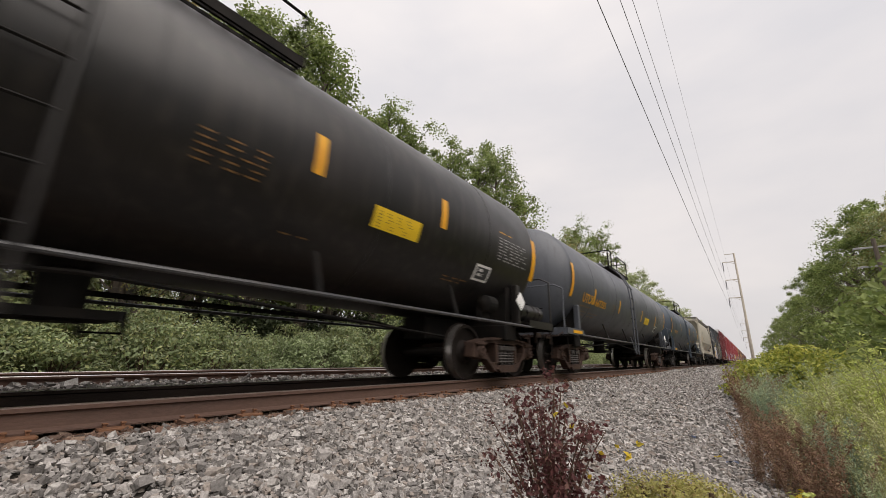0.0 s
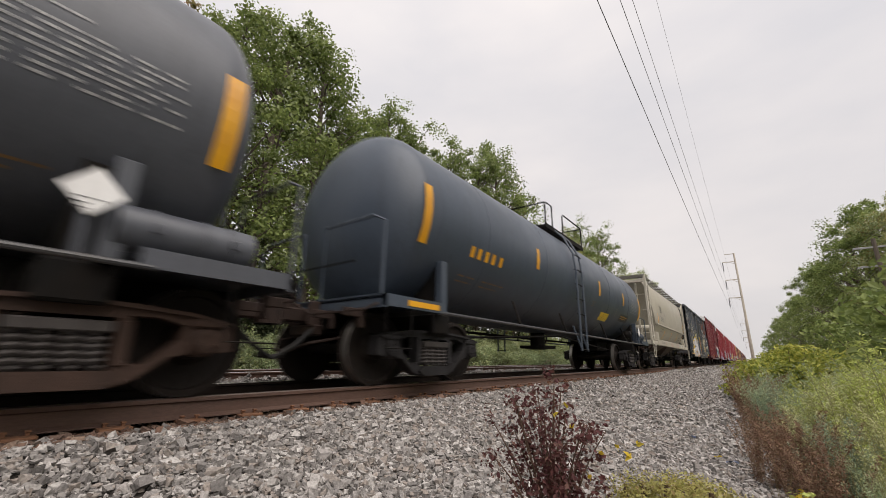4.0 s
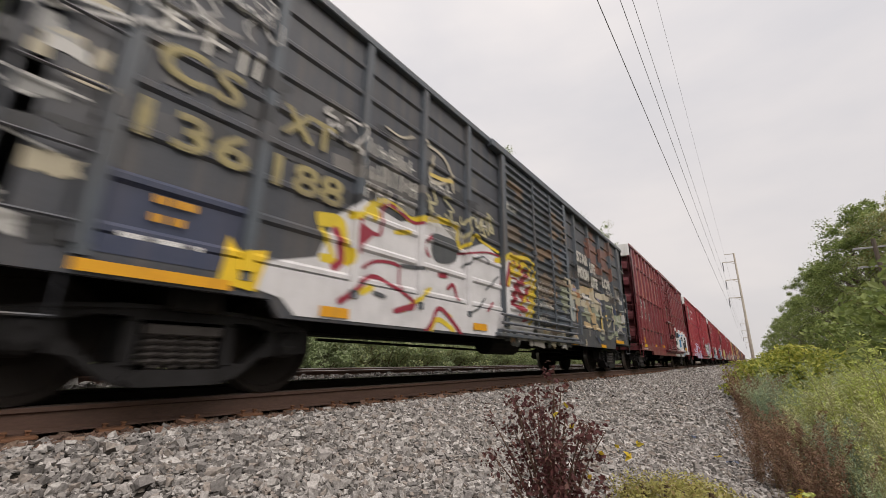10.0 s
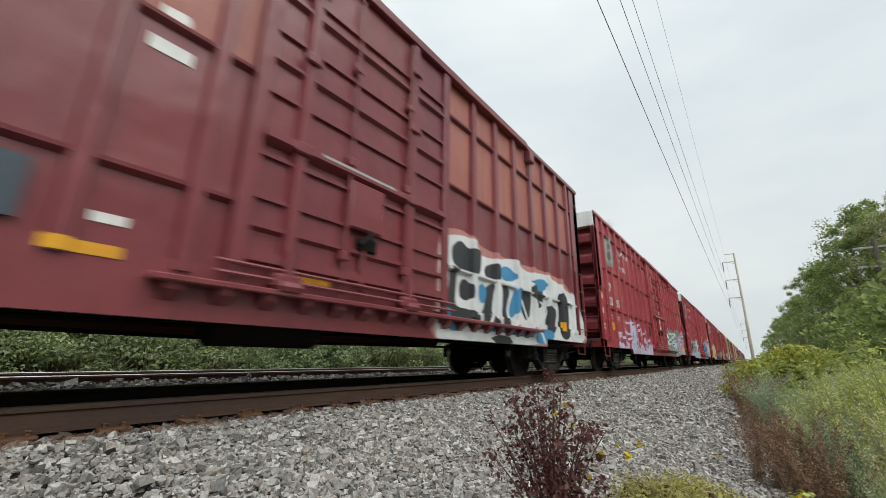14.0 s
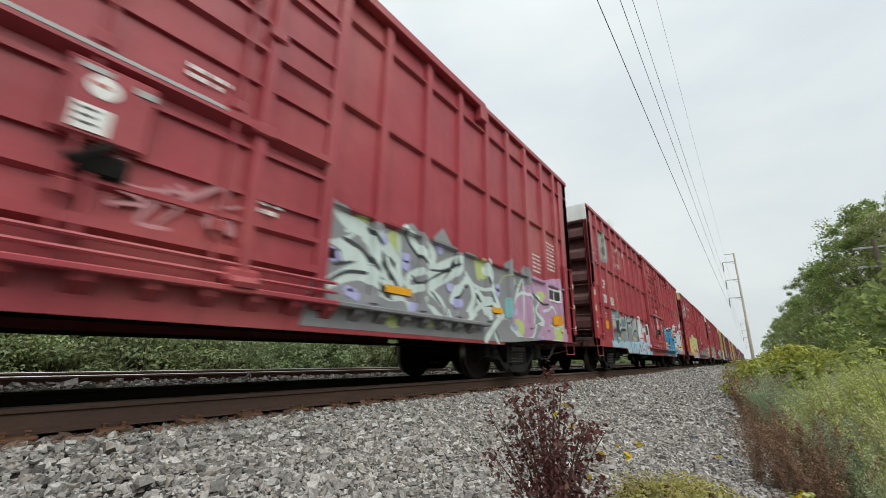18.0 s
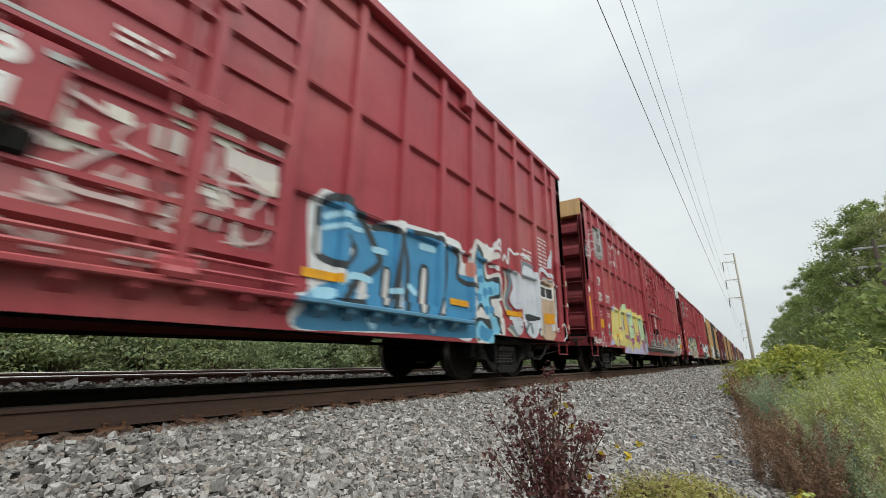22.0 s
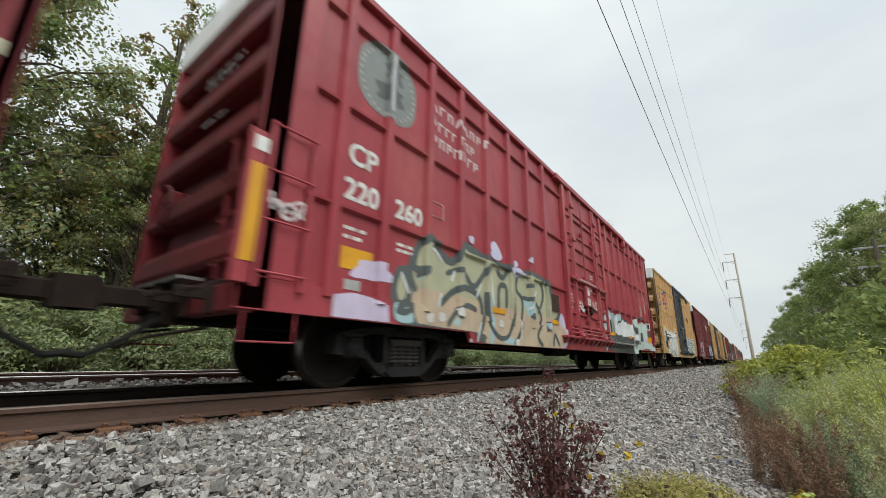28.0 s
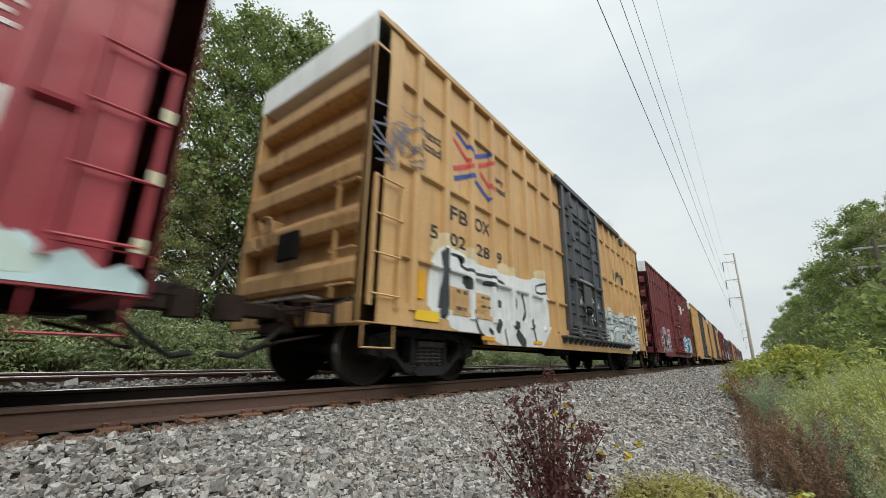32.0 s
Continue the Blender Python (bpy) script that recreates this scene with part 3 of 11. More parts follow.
def frame_mesh():
    """A cast side frame: arched top chord, dropped bottom chord, bearing jaws, windows beside the springs."""
    bm = B()
    half = [(0.0, 0.72), (0.45, 0.71), (0.78, 0.665), (1.10, 0.60), (1.12, 0.38), (0.99, 0.36), (0.98, 0.52), (0.80, 0.52), (0.78, 0.35), (0.66, 0.33), (0.46, 0.17), (0.34, 0.12)]
    outer = half + [(-y, z) for y, z in half[:0:-1]]
    holes = [[(0.37, 0.29), (0.37, 0.62), (0.56, 0.62), (0.73, 0.57), (0.71, 0.46), (0.50, 0.27)]]
    holes.append([(-y, z) for y, z in holes[0]])
    holes.append([(-0.30, 0.23), (0.30, 0.23), (0.30, 0.60), (-0.30, 0.60)])
    edges = []
    for loop in [outer] + holes:
        vs = [bm.verts.new((-0.08, y, z)) for y, z in loop]
        edges += [bm.edges.new((vs[i - 1], vs[i])) for i in range(len(vs))]
    faces = [f for f in bmesh.ops.triangle_fill(bm, edges=edges, use_beauty=True)["geom"] if isinstance(f, bmesh.types.BMFace)]
    ext = bmesh.ops.extrude_face_region(bm, geom=faces)["geom"]
    bmesh.ops.translate(bm, verts=[v for v in ext if isinstance(v, bmesh.types.BMVert)], vec=(0.16, 0, 0))
    bmesh.ops.recalc_face_normals(bm, faces=list(bm.faces))
    # flanges of the chords
    extrude(bm, [(-0.36, 0.17), (-0.28, 0.115), (0.28, 0.115), (0.36, 0.17), (0.28, 0.235), (-0.28, 0.235)], "x", -0.13, 0.13)
    extrude(bm, [(-1.08, 0.585), (-0.76, 0.645), (0.0, 0.70), (0.76, 0.645), (1.08, 0.585), (1.08, 0.61), (0.76, 0.675), (0.0, 0.73), (-0.76, 0.675), (-1.08, 0.61)], "x", -0.12, 0.12)
    for s in (1, -1):
        box(bm, 0.02, 0.125, s * 0.889 - 0.13, s * 0.889 + 0.13, 0.56, 0.63, 0.015)
        box(bm, 0.06, 0.10, s * 0.35 - 0.04, s * 0.35 + 0.04, 0.26, 0.58, 0.01)
    return bm


def spring_mesh():
    bm = B()
    for cx_, cy in ((0.05, -0.20), (0.05, -0.07), (0.05, 0.07), (0.05, 0.20), (-0.07, -0.13), (-0.07, 0.13)):
        pts = [(cx_ + 0.055 * math.cos(a), cy + 0.055 * math.sin(a), 0.25 + 0.24 * i / 40) for i in range(41) for a in (i * 2 * math.pi * 5 / 40,)]
        tube(bm, pts, 0.0195, 5)
    box(bm, -0.13, 0.13, -0.27, 0.27, 0.49, 0.57, 0.01)
    return bm


def bearing_mesh():
    bm = B()
    lathe(bm, [(0, 0.125), (0.13, 0.125), (0.15, 0.10), (0.19, 0.095), (0.20, 0.06)], "x", 20)
    for a in (90, 210, 330):
        c = (0.2, 0.055 * math.cos(radians(a)), 0.055 * math.sin(radians(a)))
        lathe(bm, [(0, 0.018), (0.025, 0.018)], "x", 6, c)
    return bm


def bolster_mesh():
    bm = B()
    extrude(bm, [(-0.95, 0.50), (-0.5, 0.34), (0.5, 0.34), (0.95, 0.50), (0.95, 0.58), (0.3, 0.66), (-0.3, 0.66), (-0.95, 0.58)], "y", -0.2, 0.2)
    for s in (1, -1):
        box(bm, -0.72, 0.72, s * 0.42 - 0.03, s * 0.42 + 0.03, 0.36, 0.48, 0.01)
        for t in (1, -1):
            box(bm, t * 0.75 - 0.06, t * 0.75 + 0.06, s * 0.37 - 0.05, s * 0.37 + 0.05, 0.28, 0.62, 0.015)
    return bm


def shared(key, make, mats, smooth=False):
    if key not in MESH:
        bm = make()
        me = bpy.data.meshes.new(key)
        bm.to_mesh(me)
        bm.free()
        for m in mats:
            me.materials.append(M[m])
        if smooth:
            me.shade_smooth()
        MESH[key] = me
    return MESH[key]


def truck(car, y, tone):
    """A three-piece freight truck with two wheelsets, springs and bearings, pivoted at y."""
    t = share("truck", shared("bolster_" + tone, bolster_mesh, [tone]), car, "cast steel truck with two wheelsets")
    t.location = (0, y, 0)
    for s in (1, -1):
        f = share("side_frame", shared("side_frame_" + tone, frame_mesh, [tone]), t)
        f.location = (s * 1.0, 0, 0)
        nest = share("spring_nest", shared("spring_nest", spring_mesh, ["spring"]), t, "dusty coil springs")
        nest.location = (s * 1.0, 0, 0)
        nest["kind"] = "stuff"
        for k in (1, -1):
            e = share("bearing_cap", shared("bearing_cap_" + tone, bearing_mesh, [tone]), t)
            e.location = (s * 0.95, k * 0.889, 0.455)
            e.rotation_euler = (0, 0, 0 if s > 0 else math.pi)
    for k in (1, -1):
        w = share("wheelset", shared("wheelset", wheel_mesh, ["wheel", "tread"]), t, "steel wheelset with worn treads")
        w.location = (0, k * 0.889, 0.457)
        WHEELS[k].append(w)


def coupler(car, y, s, reach=0.62):
    """Coupler, draft gear, uncoupling lever and air hose at the end y; s: -1 front, 1 rear."""
    bm = B()
    box(bm, -0.17, 0.17, min(y, y - s * 0.4), max(y, y - s * 0.4), 0.68, 1.02, 0.02)
    box(bm, -0.085, 0.085, min(y, y + s * reach), max(y, y + s * reach), 0.77, 0.95, 0.02)
    e = y + s * reach
    extrude(bm, [(-0.17, e), (-0.17, e + s * 0.16), (-0.05, e + s * 0.20), (0.02, e + s * 0.10), (0.10, e + s * 0.22), (0.17, e + s * 0.14), (0.15, e - s * 0.06), (0.0, e - s * 0.10)], "z", 0.72, 1.0)
    part("coupler", bm, "gear", car, "rusty knuckle coupler")
    bm = B()
    box(bm, -0.30, 0.30, min(y, y + s * 0.14), max(y, y + s * 0.14), 0.60, 0.74, 0.02)
    box(bm, -0.26, -0.19, min(y, y + s * 0.20), max(y, y + s * 0.20), 0.72, 1.04, 0.015)
    box(bm, 0.19, 0.26, min(y, y + s * 0.20), max(y, y + s * 0.20), 0.72, 1.04, 0.015)
    part("striker_casting", bm, "gear", car)
    bm = B()
    tube(bm, [(-0.5, y - s * 0.25, 0.62), (-0.55, y + s * 0.12, 0.55), (-0.3, y + s * 0.30, 0.42), (0.05, y + s * 0.34, 0.40), (0.3, y + s * 0.20, 0.50), (0.55, y - s * 0.2, 0.60)], 0.018, 6)
    part("brake_chain", bm, "gear", car)
    for xx in (0.5, 1.05):
        bm = B()
        box(bm, xx - 0.02, xx + 0.02, min(y, y + s * 0.30), max(y, y + s * 0.30), 0.80, 0.90, 0.008)
        box(bm, xx - 0.03, xx + 0.03, min(y, y + s * 0.06), max(y, y + s * 0.06), 0.68, 0.92, 0.008)
        part("lever_bracket", bm, "gear", car)
    bm = B()
    tube(bm, [(0.25, y + s * 0.1, 0.70), (0.26, y + s * 0.35, 0.48), (0.24, y + s * 0.6, 0.33), (0.2, y + s * 0.8, 0.36)], 0.03, 7)
    part("air_hose", bm, "hose", car)
    bm = B()
    tube(bm, [(1.35, y + s * 0.05, 0.95), (1.30, y + s * 0.22, 0.86), (0.45, y + s * 0.30, 0.84), (0.15, y + s * 0.35, 0.98)], 0.014, 5)
    part("uncoupling_lever", bm, "gear", car)


def ladder(car, x, ya, yb, zs, mat, out=0.07, name="ladder", axis="y"):
    """Grab irons between ya and yb at each height, standing off the sheet."""
    for z in zs:
        bm = B()
        if axis == "y":
            tube(bm, [(x, ya, z), (x + out, ya, z), (x + out, yb, z), (x, yb, z)], 0.013, 5)
        else:
            tube(bm, [(ya, x, z), (ya, x + out, z), (yb, x + out, z), (yb, x, z)], 0.013, 5)
        part("grab_iron", bm, mat, car)


def stirrup(car, ya, yb, z0, z1, mat, x=1.40):
    for s in (1, -1):
        bm = B()
        tube(bm, [(s * x, ya, z1), (s * x, ya, z0), (s * x, yb, z0), (s * x, yb, z1)], 0.012, 6)
        part("step_stirrup", bm, mat, car)


FONT_CACHE = {}


def text_polys(body):
    """The outline mesh of a word in the built-in font, one unit high."""
    if body not in FONT_CACHE:
        cu = bpy.data.curves.new("word", "FONT")
        cu.body = body
        cu.resolution_u = 3
        ob = bpy.data.objects.new("word", cu)
        me = ob.to_mesh()
        vs = [v.co.copy() for v in me.vertices]
        fs = [tuple(p.vertices) for p in me.polygons]
        ob.to_mesh_clear()
        bpy.data.objects.remove(ob)
        lo = min(v.y for v in vs)
        hi = max(v.y for v in vs)
        x0, x1 = min(v.x for v in vs), max(v.x for v in vs)
        FONT_CACHE[body] = ([((v.x - x0) / (hi - lo), (v.y - lo) / (hi - lo)) for v in vs], fs, (x1 - x0) / (hi - lo))
    return FONT_CACHE[body]


def lettering(car, body, place, height, mat, width=None, name="lettering", label="", bold=0.0):
    """A word on a side; place(u, v) gives the point u along and v above the word's lower corner."""
    vs, fs, wide = text_polys(body)
    k = (width / wide) if width else height
    bm = B()
    for dx, dz, up in ((0, 0, 0),) if not bold else ((0, 0, 0), (bold, 0, 0.0015), (0, bold, 0.003), (bold, bold, 0.0045)):
        made = [bm.verts.new(place(u * k + dx, v * height + dz, up)) for u, v in vs]
        for f in fs:
            bm.faces.new([made[i] for i in f])
    return part(name, bm, mat, car, label)


def flat(x, y, z):
    return lambda u, v, up=0.0: (x + up, y + u, z + v)


def bars(car, place, widths, step, height, mat, name="small_lettering"):
    """Small writing: rows of plain bars, broken into words."""
    bm = B()
    for i, w in enumerate(widths):
        u = 0.0
        while u < w - 0.02:
            k = min(random.uniform(0.10, 0.26), w - u)
            v, p = -i * step, height * 0.62
            for j in range(max(1, min(9, int(k * 0.86 / p)))):
                o = u + j * p
                bm.faces.new([bm.verts.new(place(c, d)) for c, d in ((o, v), (o + p * 0.84, v), (o + p * 0.84, v + height * 0.9), (o, v + height * 0.9))])
            u += k
    ob = part(name, bm, mat, car)
    ob["kind"] = "stuff"
    return ob


def plate(car, x, y0, y1, z0, z1, mat, name="plate", thick=0.006, label=""):
    bm = B()
    box(bm, x, x + thick, y0, y1, z0, z1)
    return part(name, bm, mat, car, label)


# ---- paint that somebody sprayed on a side ----
def clip(pts, lo, hi):
    """The part of a polygon between two values of its first coordinate."""
    for edge, keep in ((lo, 1), (hi, -1)):
        got = []
        for i in range(len(pts)):
            a, b = pts[i - 1], pts[i]
            ia, ib = keep * (a[0] - edge) >= 0, keep * (b[0] - edge) >= 0
            if ia != ib:
                k = (edge - a[0]) / (b[0] - a[0])
                got.append((edge, a[1] + k * (b[1] - a[1])))
            if ib:
                got.append(b)
        pts = got
        if len(pts) < 3:
            return []
    return pts


FLUTES = {}   # heights of the door ribs of the fluted cars
RIBS = {}     # heights of the side ribs
FOOT = 0.20   # how far above the sill the posts end


def spray_flutes(bm, q, ribs, lift):
    """Paint over the grooves, slopes and crowns of a ribbed door."""
    prof = []
    for z in ribs:
        prof += [(z - 0.05, DOOR - 0.045), (z - 0.02, DOOR), (z + 0.02, DOOR), (z + 0.05, DOOR - 0.045)]
    prof = [(-9, DOOR - 0.045)] + prof + [(9, DOOR - 0.045)]
    flip = [(b, a) for a, b in q]
    for (za, xa), (zb, xb) in zip(prof, prof[1:]):
        bit = clip(flip, za, zb)
        if len(bit) < 3 or abs(sum(bit[i - 1][0] * bit[i][1] - bit[i][0] * bit[i - 1][1] for i in range(len(bit)))) < 1e-4:
            continue
        f = bm.faces.new([bm.verts.new((xa + (xb - xa) * (b - za) / (zb - za) + lift, a, b)) for b, a in bit])
        f.normal_update()
        if f.normal.x < 0:
            f.normal_flip()


def spray(car, steps, shapes, mat, layer, name="graffiti", label=""):
    """Polygons of paint in (along, height), following the sill, sheets, ribs and posts of a side; steps: (from, to, x at both ends, sill top)."""
    bm = B()
    zs = steps[0][3]
    z0, zl, notch, length = LOWS[car.name]
    for shape in shapes:
        pts, lay = shape if len(shape) == 2 and not isinstance(shape[1], tuple) else (shape, layer)
        lift = 0.003 + 0.0016 * lay
        for lo, hi, x, _ in steps:
            q = clip(pts, lo, hi)
            if len(q) < 3:
                continue
            if car.name in FLUTES and x == DOOR - 0.045:
                spray_flutes(bm, q, FLUTES[car.name], lift)
                continue
            xa, xb = x if isinstance(x, tuple) else (x, x)
            prof = [(zs, 0.0), (9, 0.0)]
            if xa == xb == SIDE:
                prof = [(zs, 0.0)]
                for z in RIBS[car.name]:
                    prof += [(z - 0.05, 0), (z - 0.02, 0.028), (z + 0.02, 0.028), (z + 0.05, 0)] if car.name in FLUTES else [(z - 0.03, 0), (z, 0.055), (z + 0.03, 0.06), (z + 0.045, 0)]
                prof.append((9, 0.0))
            foot = z0 + FOOT
            flip = [(b, a) for a, b in q]
            bands = [(-9, foot, CORNER, CORNER, 0, 0), (foot, zs, max(xa, CORNER), max(xb, CORNER), 0, 0)]
            bands += [(za, zb, xa, xb, ra, rb) for (za, ra), (zb, rb) in zip(prof, prof[1:]) if zb > za]
            for za, zb, p0, p1, ra, rb in bands:
                bit = clip(flip, za, zb)
                if len(bit) < 3 or abs(sum(bit[i - 1][0] * bit[i][1] - bit[i][0] * bit[i - 1][1] for i in range(len(bit)))) < 1e-4:
                    continue
                f = bm.faces.new([bm.verts.new((p0 + (p1 - p0) * (u - lo) / (hi - lo) + ra + (rb - ra) * (v - za) / (zb - za) + lift, u, v)) for v, u in bit])
                f.normal_update()
                if f.normal.x < 0:
                    f.normal_flip()
    return part(name, bm, mat, car, label)


def stroke(pts, w):
    """A broad line through points, with mitred corners and a taper at both ends, as one polygon."""
    n = len(pts)
    left, right = [], []
    for i, p in enumerate(pts):
        a, b = pts[max(i - 1, 0)], pts[min(i + 1, n - 1)]
        dx, dy = b[0] - a[0], b[1] - a[1]
        k = math.hypot(dx, dy) or 1
        h = w / 2 * (0.6 if i in (0, n - 1) else 1.0)
        left.append((p[0] - dy / k * h, p[1] + dx / k * h))
        right.append((p[0] + dy / k * h, p[1] - dx / k * h))
    return left + right[::-1]


def blob(rng, cy, cz, ry, rz, lobes=5, rough=0.22, n=26):
    ph = [rng.uniform(0, 6.28) for _ in range(3)]
    out = []
    for i in range(n):
        a = 2 * math.pi * i / n
        k = 1 + rough * (0.6 * math.sin(lobes * a + ph[0]) + 0.4 * math.sin((lobes + 2) * a + ph[1]) + 0.25 * math.sin(2 * a + ph[2]))
        out.append((cy + ry * k * math.copysign(abs(math.cos(a)) ** 0.7, math.cos(a)), cz + rz * k * math.copysign(abs(math.sin(a)) ** 0.7, math.sin(a))))
    return out


def letter_shapes(rng, y0, y1, z0, z1):
    """One bulging sprayed form: outline polygons and the strokes inside it."""
    cy, cz, w, h = (y0 + y1) / 2, (z0 + z1) / 2, (y1 - y0), (z1 - z0)
    kind = rng.randrange(4)
    lean = rng.uniform(-0.12, 0.18) * h
    if kind == 0:
        body = [blob(rng, cy, cz, w * 0.5, h * 0.48, 3, 0.14)]
        inner = [stroke([(cy - w * 0.2, cz - h * 0.1), (cy, cz + h * 0.1), (cy + w * 0.15, cz - h * 0.02)], w * 0.12)]
    elif kind == 1:
        body = [[(y0, z0), (y0 + w * 0.3, z0 - h * 0.03), (y0 + w * 0.36, z0 + h * 0.4), (y0 + w * 0.62, z0 + h * 0.42), (y0 + w * 0.66, z0), (y1, z0 + h * 0.04),
                 (y1 + lean * 0.6, z1), (y0 + w * 0.68 + lean, z1 + h * 0.05), (y0 + w * 0.6, z0 + h * 0.66), (y0 + w * 0.36, z0 + h * 0.68), (y0 + w * 0.34 + lean, z1), (y0 + lean, z1 - h * 0.05)]]
        inner = [stroke([(y0 + w * 0.15, z0 + h * 0.1), (y0 + w * 0.2, z0 + h * 0.8)], w * 0.07)]
    elif kind == 2:
        body = [[(y0, z1), (y0 + w * 0.05, z0 + h * 0.6), (cy, z0 + h * 0.45), (y0, z0 + h * 0.2), (y0 + w * 0.1, z0), (y1, z0 + h * 0.06), (y1 - w * 0.05, z0 + h * 0.5),
                 (cy + w * 0.15, z0 + h * 0.6), (y1 + lean, z0 + h * 0.8), (y1 - w * 0.1, z1)]]
        inner = [stroke([(y0 + w * 0.2, z0 + h * 0.85), (y0 + w * 0.75, z0 + h * 0.8)], w * 0.08), stroke([(y0 + w * 0.3, z0 + h * 0.12), (y1 - w * 0.25, z0 + h * 0.2)], w * 0.08)]
    else:
        body = [[(y0 + w * 0.1, z0), (y0 + w * 0.45, z0 + h * 0.05), (y0 + w * 0.5, z0 + h * 0.35), (y1, z0), (y1 + w * 0.1, z0 + h * 0.25), (cy + w * 0.15, z0 + h * 0.55),
                 (y1 + lean, z1 - h * 0.1), (y1 - w * 0.3 + lean, z1), (cy, z0 + h * 0.7), (y0 + w * 0.3, z1), (y0 - w * 0.05, z1 - h * 0.08)]]
        inner = [blob(rng, cy - w * 0.05, z0 + h * 0.5, w * 0.1, h * 0.09, 3, 0.1, 14)]
    return body, inner


def grow(pts, k):
    cy, cz = sum(p[0] for p in pts) / len(pts), sum(p[1] for p in pts) / len(pts)
    out = []
    for i, p in enumerate(pts):
        a, b = pts[i - 1], pts[(i + 1) % len(pts)]
        dx, dy = b[0] - a[0], b[1] - a[1]
        d = math.hypot(dx, dy) or 1
        nx, ny = dy / d, -dx / d
        out.append((p[0], p[1], nx, ny))
    sgn = 1 if sum((q[0] - cy) * q[2] + (q[1] - cz) * q[3] for q in out) > 0 else -1
    return [(q[0] + sgn * q[2] * k, q[1] + sgn * q[3] * k) for q in out]


PAINTS = {}


def tint(r, g, b):
    key = (r, g, b)
    if key not in PAINTS:
        PAINTS[key] = material("sprayed_paint", key, 0.45, 0, tuple(c * 0.72 for c in key), 0.6, 3.0, 0.12, (0.2, 0.16, 0.14), 0.06, 60, 0.02)
    return PAINTS[key]


SPRAYS = {
    "blush": (0.46, 0.2, 0.18),
    "white": (0.66, 0.67, 0.68),
    "black": (0.03, 0.032, 0.038),
    "blue": (0.06, 0.24, 0.44),
    "lilac": (0.55, 0.52, 0.69),
    "pale": (0.62, 0.6, 0.58),
    "mauve": (0.3, 0.16, 0.26),
    "lime": (0.46, 0.52, 0.2),
    "mint": (0.56, 0.64, 0.62),
    "ink": (0.035, 0.04, 0.045),
    "violet": (0.4, 0.39, 0.66),
    "orchid": (0.46, 0.28, 0.42),
    "teal": (0.22, 0.44, 0.44),
    "cream": (0.5, 0.48, 0.4),
    "slate": (0.15, 0.19, 0.22),
    "maroon": (0.15, 0.05, 0.06),
    "silver": (0.42, 0.42, 0.42),
    "deep": (0.14, 0.25, 0.27),
    "frost": (0.55, 0.57, 0.62),
    "aqua": (0.33, 0.52, 0.54),
    "paleblue": (0.42, 0.6, 0.74),
    "red": (0.36, 0.06, 0.07),
    "navy": (0.05, 0.19, 0.34),
    "sky": (0.36, 0.6, 0.74),
    "coral": (0.5, 0.2, 0.16),
    "star": (0.2, 0.48, 0.66),
    "tan": (0.5, 0.36, 0.26),
    "pinkwash": (0.42, 0.16, 0.2),
    "lavender": (0.44, 0.41, 0.6),
    "yellow": (0.63, 0.54, 0.19),
    "lime2": (0.55, 0.6, 0.3),
    "green": (0.46, 0.6, 0.38),
    "plum": (0.32, 0.13, 0.19),
    "amber": (0.62, 0.46, 0.12),
    "dusk": (0.09, 0.105, 0.105),
    "olive": (0.42, 0.41, 0.28),
    "tanp": (0.51, 0.4, 0.29),
    "iceblue": (0.38, 0.52, 0.56),
    "coal": (0.07, 0.075, 0.08),
    "mintw": (0.5, 0.6, 0.56),
    "rosy": (0.33, 0.09, 0.1),
    "pinkp": (0.56, 0.4, 0.44),
    "yel": (0.62, 0.46, 0.03),
    "crim": (0.28, 0.022, 0.045),
    "cream2": (0.46, 0.41, 0.31),
    "sagey": (0.26, 0.28, 0.21),
    "frosty": (0.34, 0.36, 0.34),
    "beige": (0.44, 0.33, 0.19),
    "rusty": (0.36, 0.18, 0.09),
    "rusty2": (0.14, 0.06, 0.045),
    "violet2": (0.24, 0.23, 0.36),
    "navy2": (0.035, 0.045, 0.085),
}
LOWS = {}   # sill height, lowered sill height, where the sill drops, length: car by car


def smooth(pts, closed, k=5):
    """A round curve through a few points."""
    n = len(pts)
    out = []
    for i in range(n if closed else n - 1):
        a, b, c, d = [pts[(i + j) % n] if closed else pts[min(max(i + j, 0), n - 1)] for j in (-1, 0, 1, 2)]
        for q in range(k):
            t = q / k
            out.append(tuple(0.5 * (2 * b[m] + (c[m] - a[m]) * t + (2 * a[m] - 5 * b[m] + 4 * c[m] - d[m]) * t * t + (3 * b[m] - a[m] - 3 * c[m] + d[m]) * t ** 3) for m in (0, 1)))
    return out if closed else out + [tuple(pts[-1])]


def daub(car, steps, colour, *forms):
    """Sprayed forms of one colour: filled areas (width 0), round-ended lines of a width, or dots, each on its layer."""
    z0, zl, notch, length = LOWS[car.name]
    shapes = []
    for width, lay, *pts in forms:
        if width == "dot":
            made = [blob(random.Random(int(100 * y)), y, z, 0.075, 0.065, 3, 0.15, 14) for y, z in pts]
        elif width == 0:
            made = [smooth(pts, True, 4)]
        else:
            made = [stroke(smooth(pts, False), width)]
        for q in made:
            for lo, hi, low in ((0.0, notch, z0), (notch, length - notch, zl), (length - notch, length, z0)):
                bit = clip(q, lo, hi)
                bit = [(b, a) for a, b in clip([(b, a) for a, b in bit], low + 0.005, 9)] if len(bit) > 2 else []
                if len(bit) > 2:
                    shapes.append((bit, lay))
    ob = spray(car, steps, shapes, tint(*SPRAYS[colour]), 1, "graffiti")
    ob["kind"] = "stuff"
    return ob


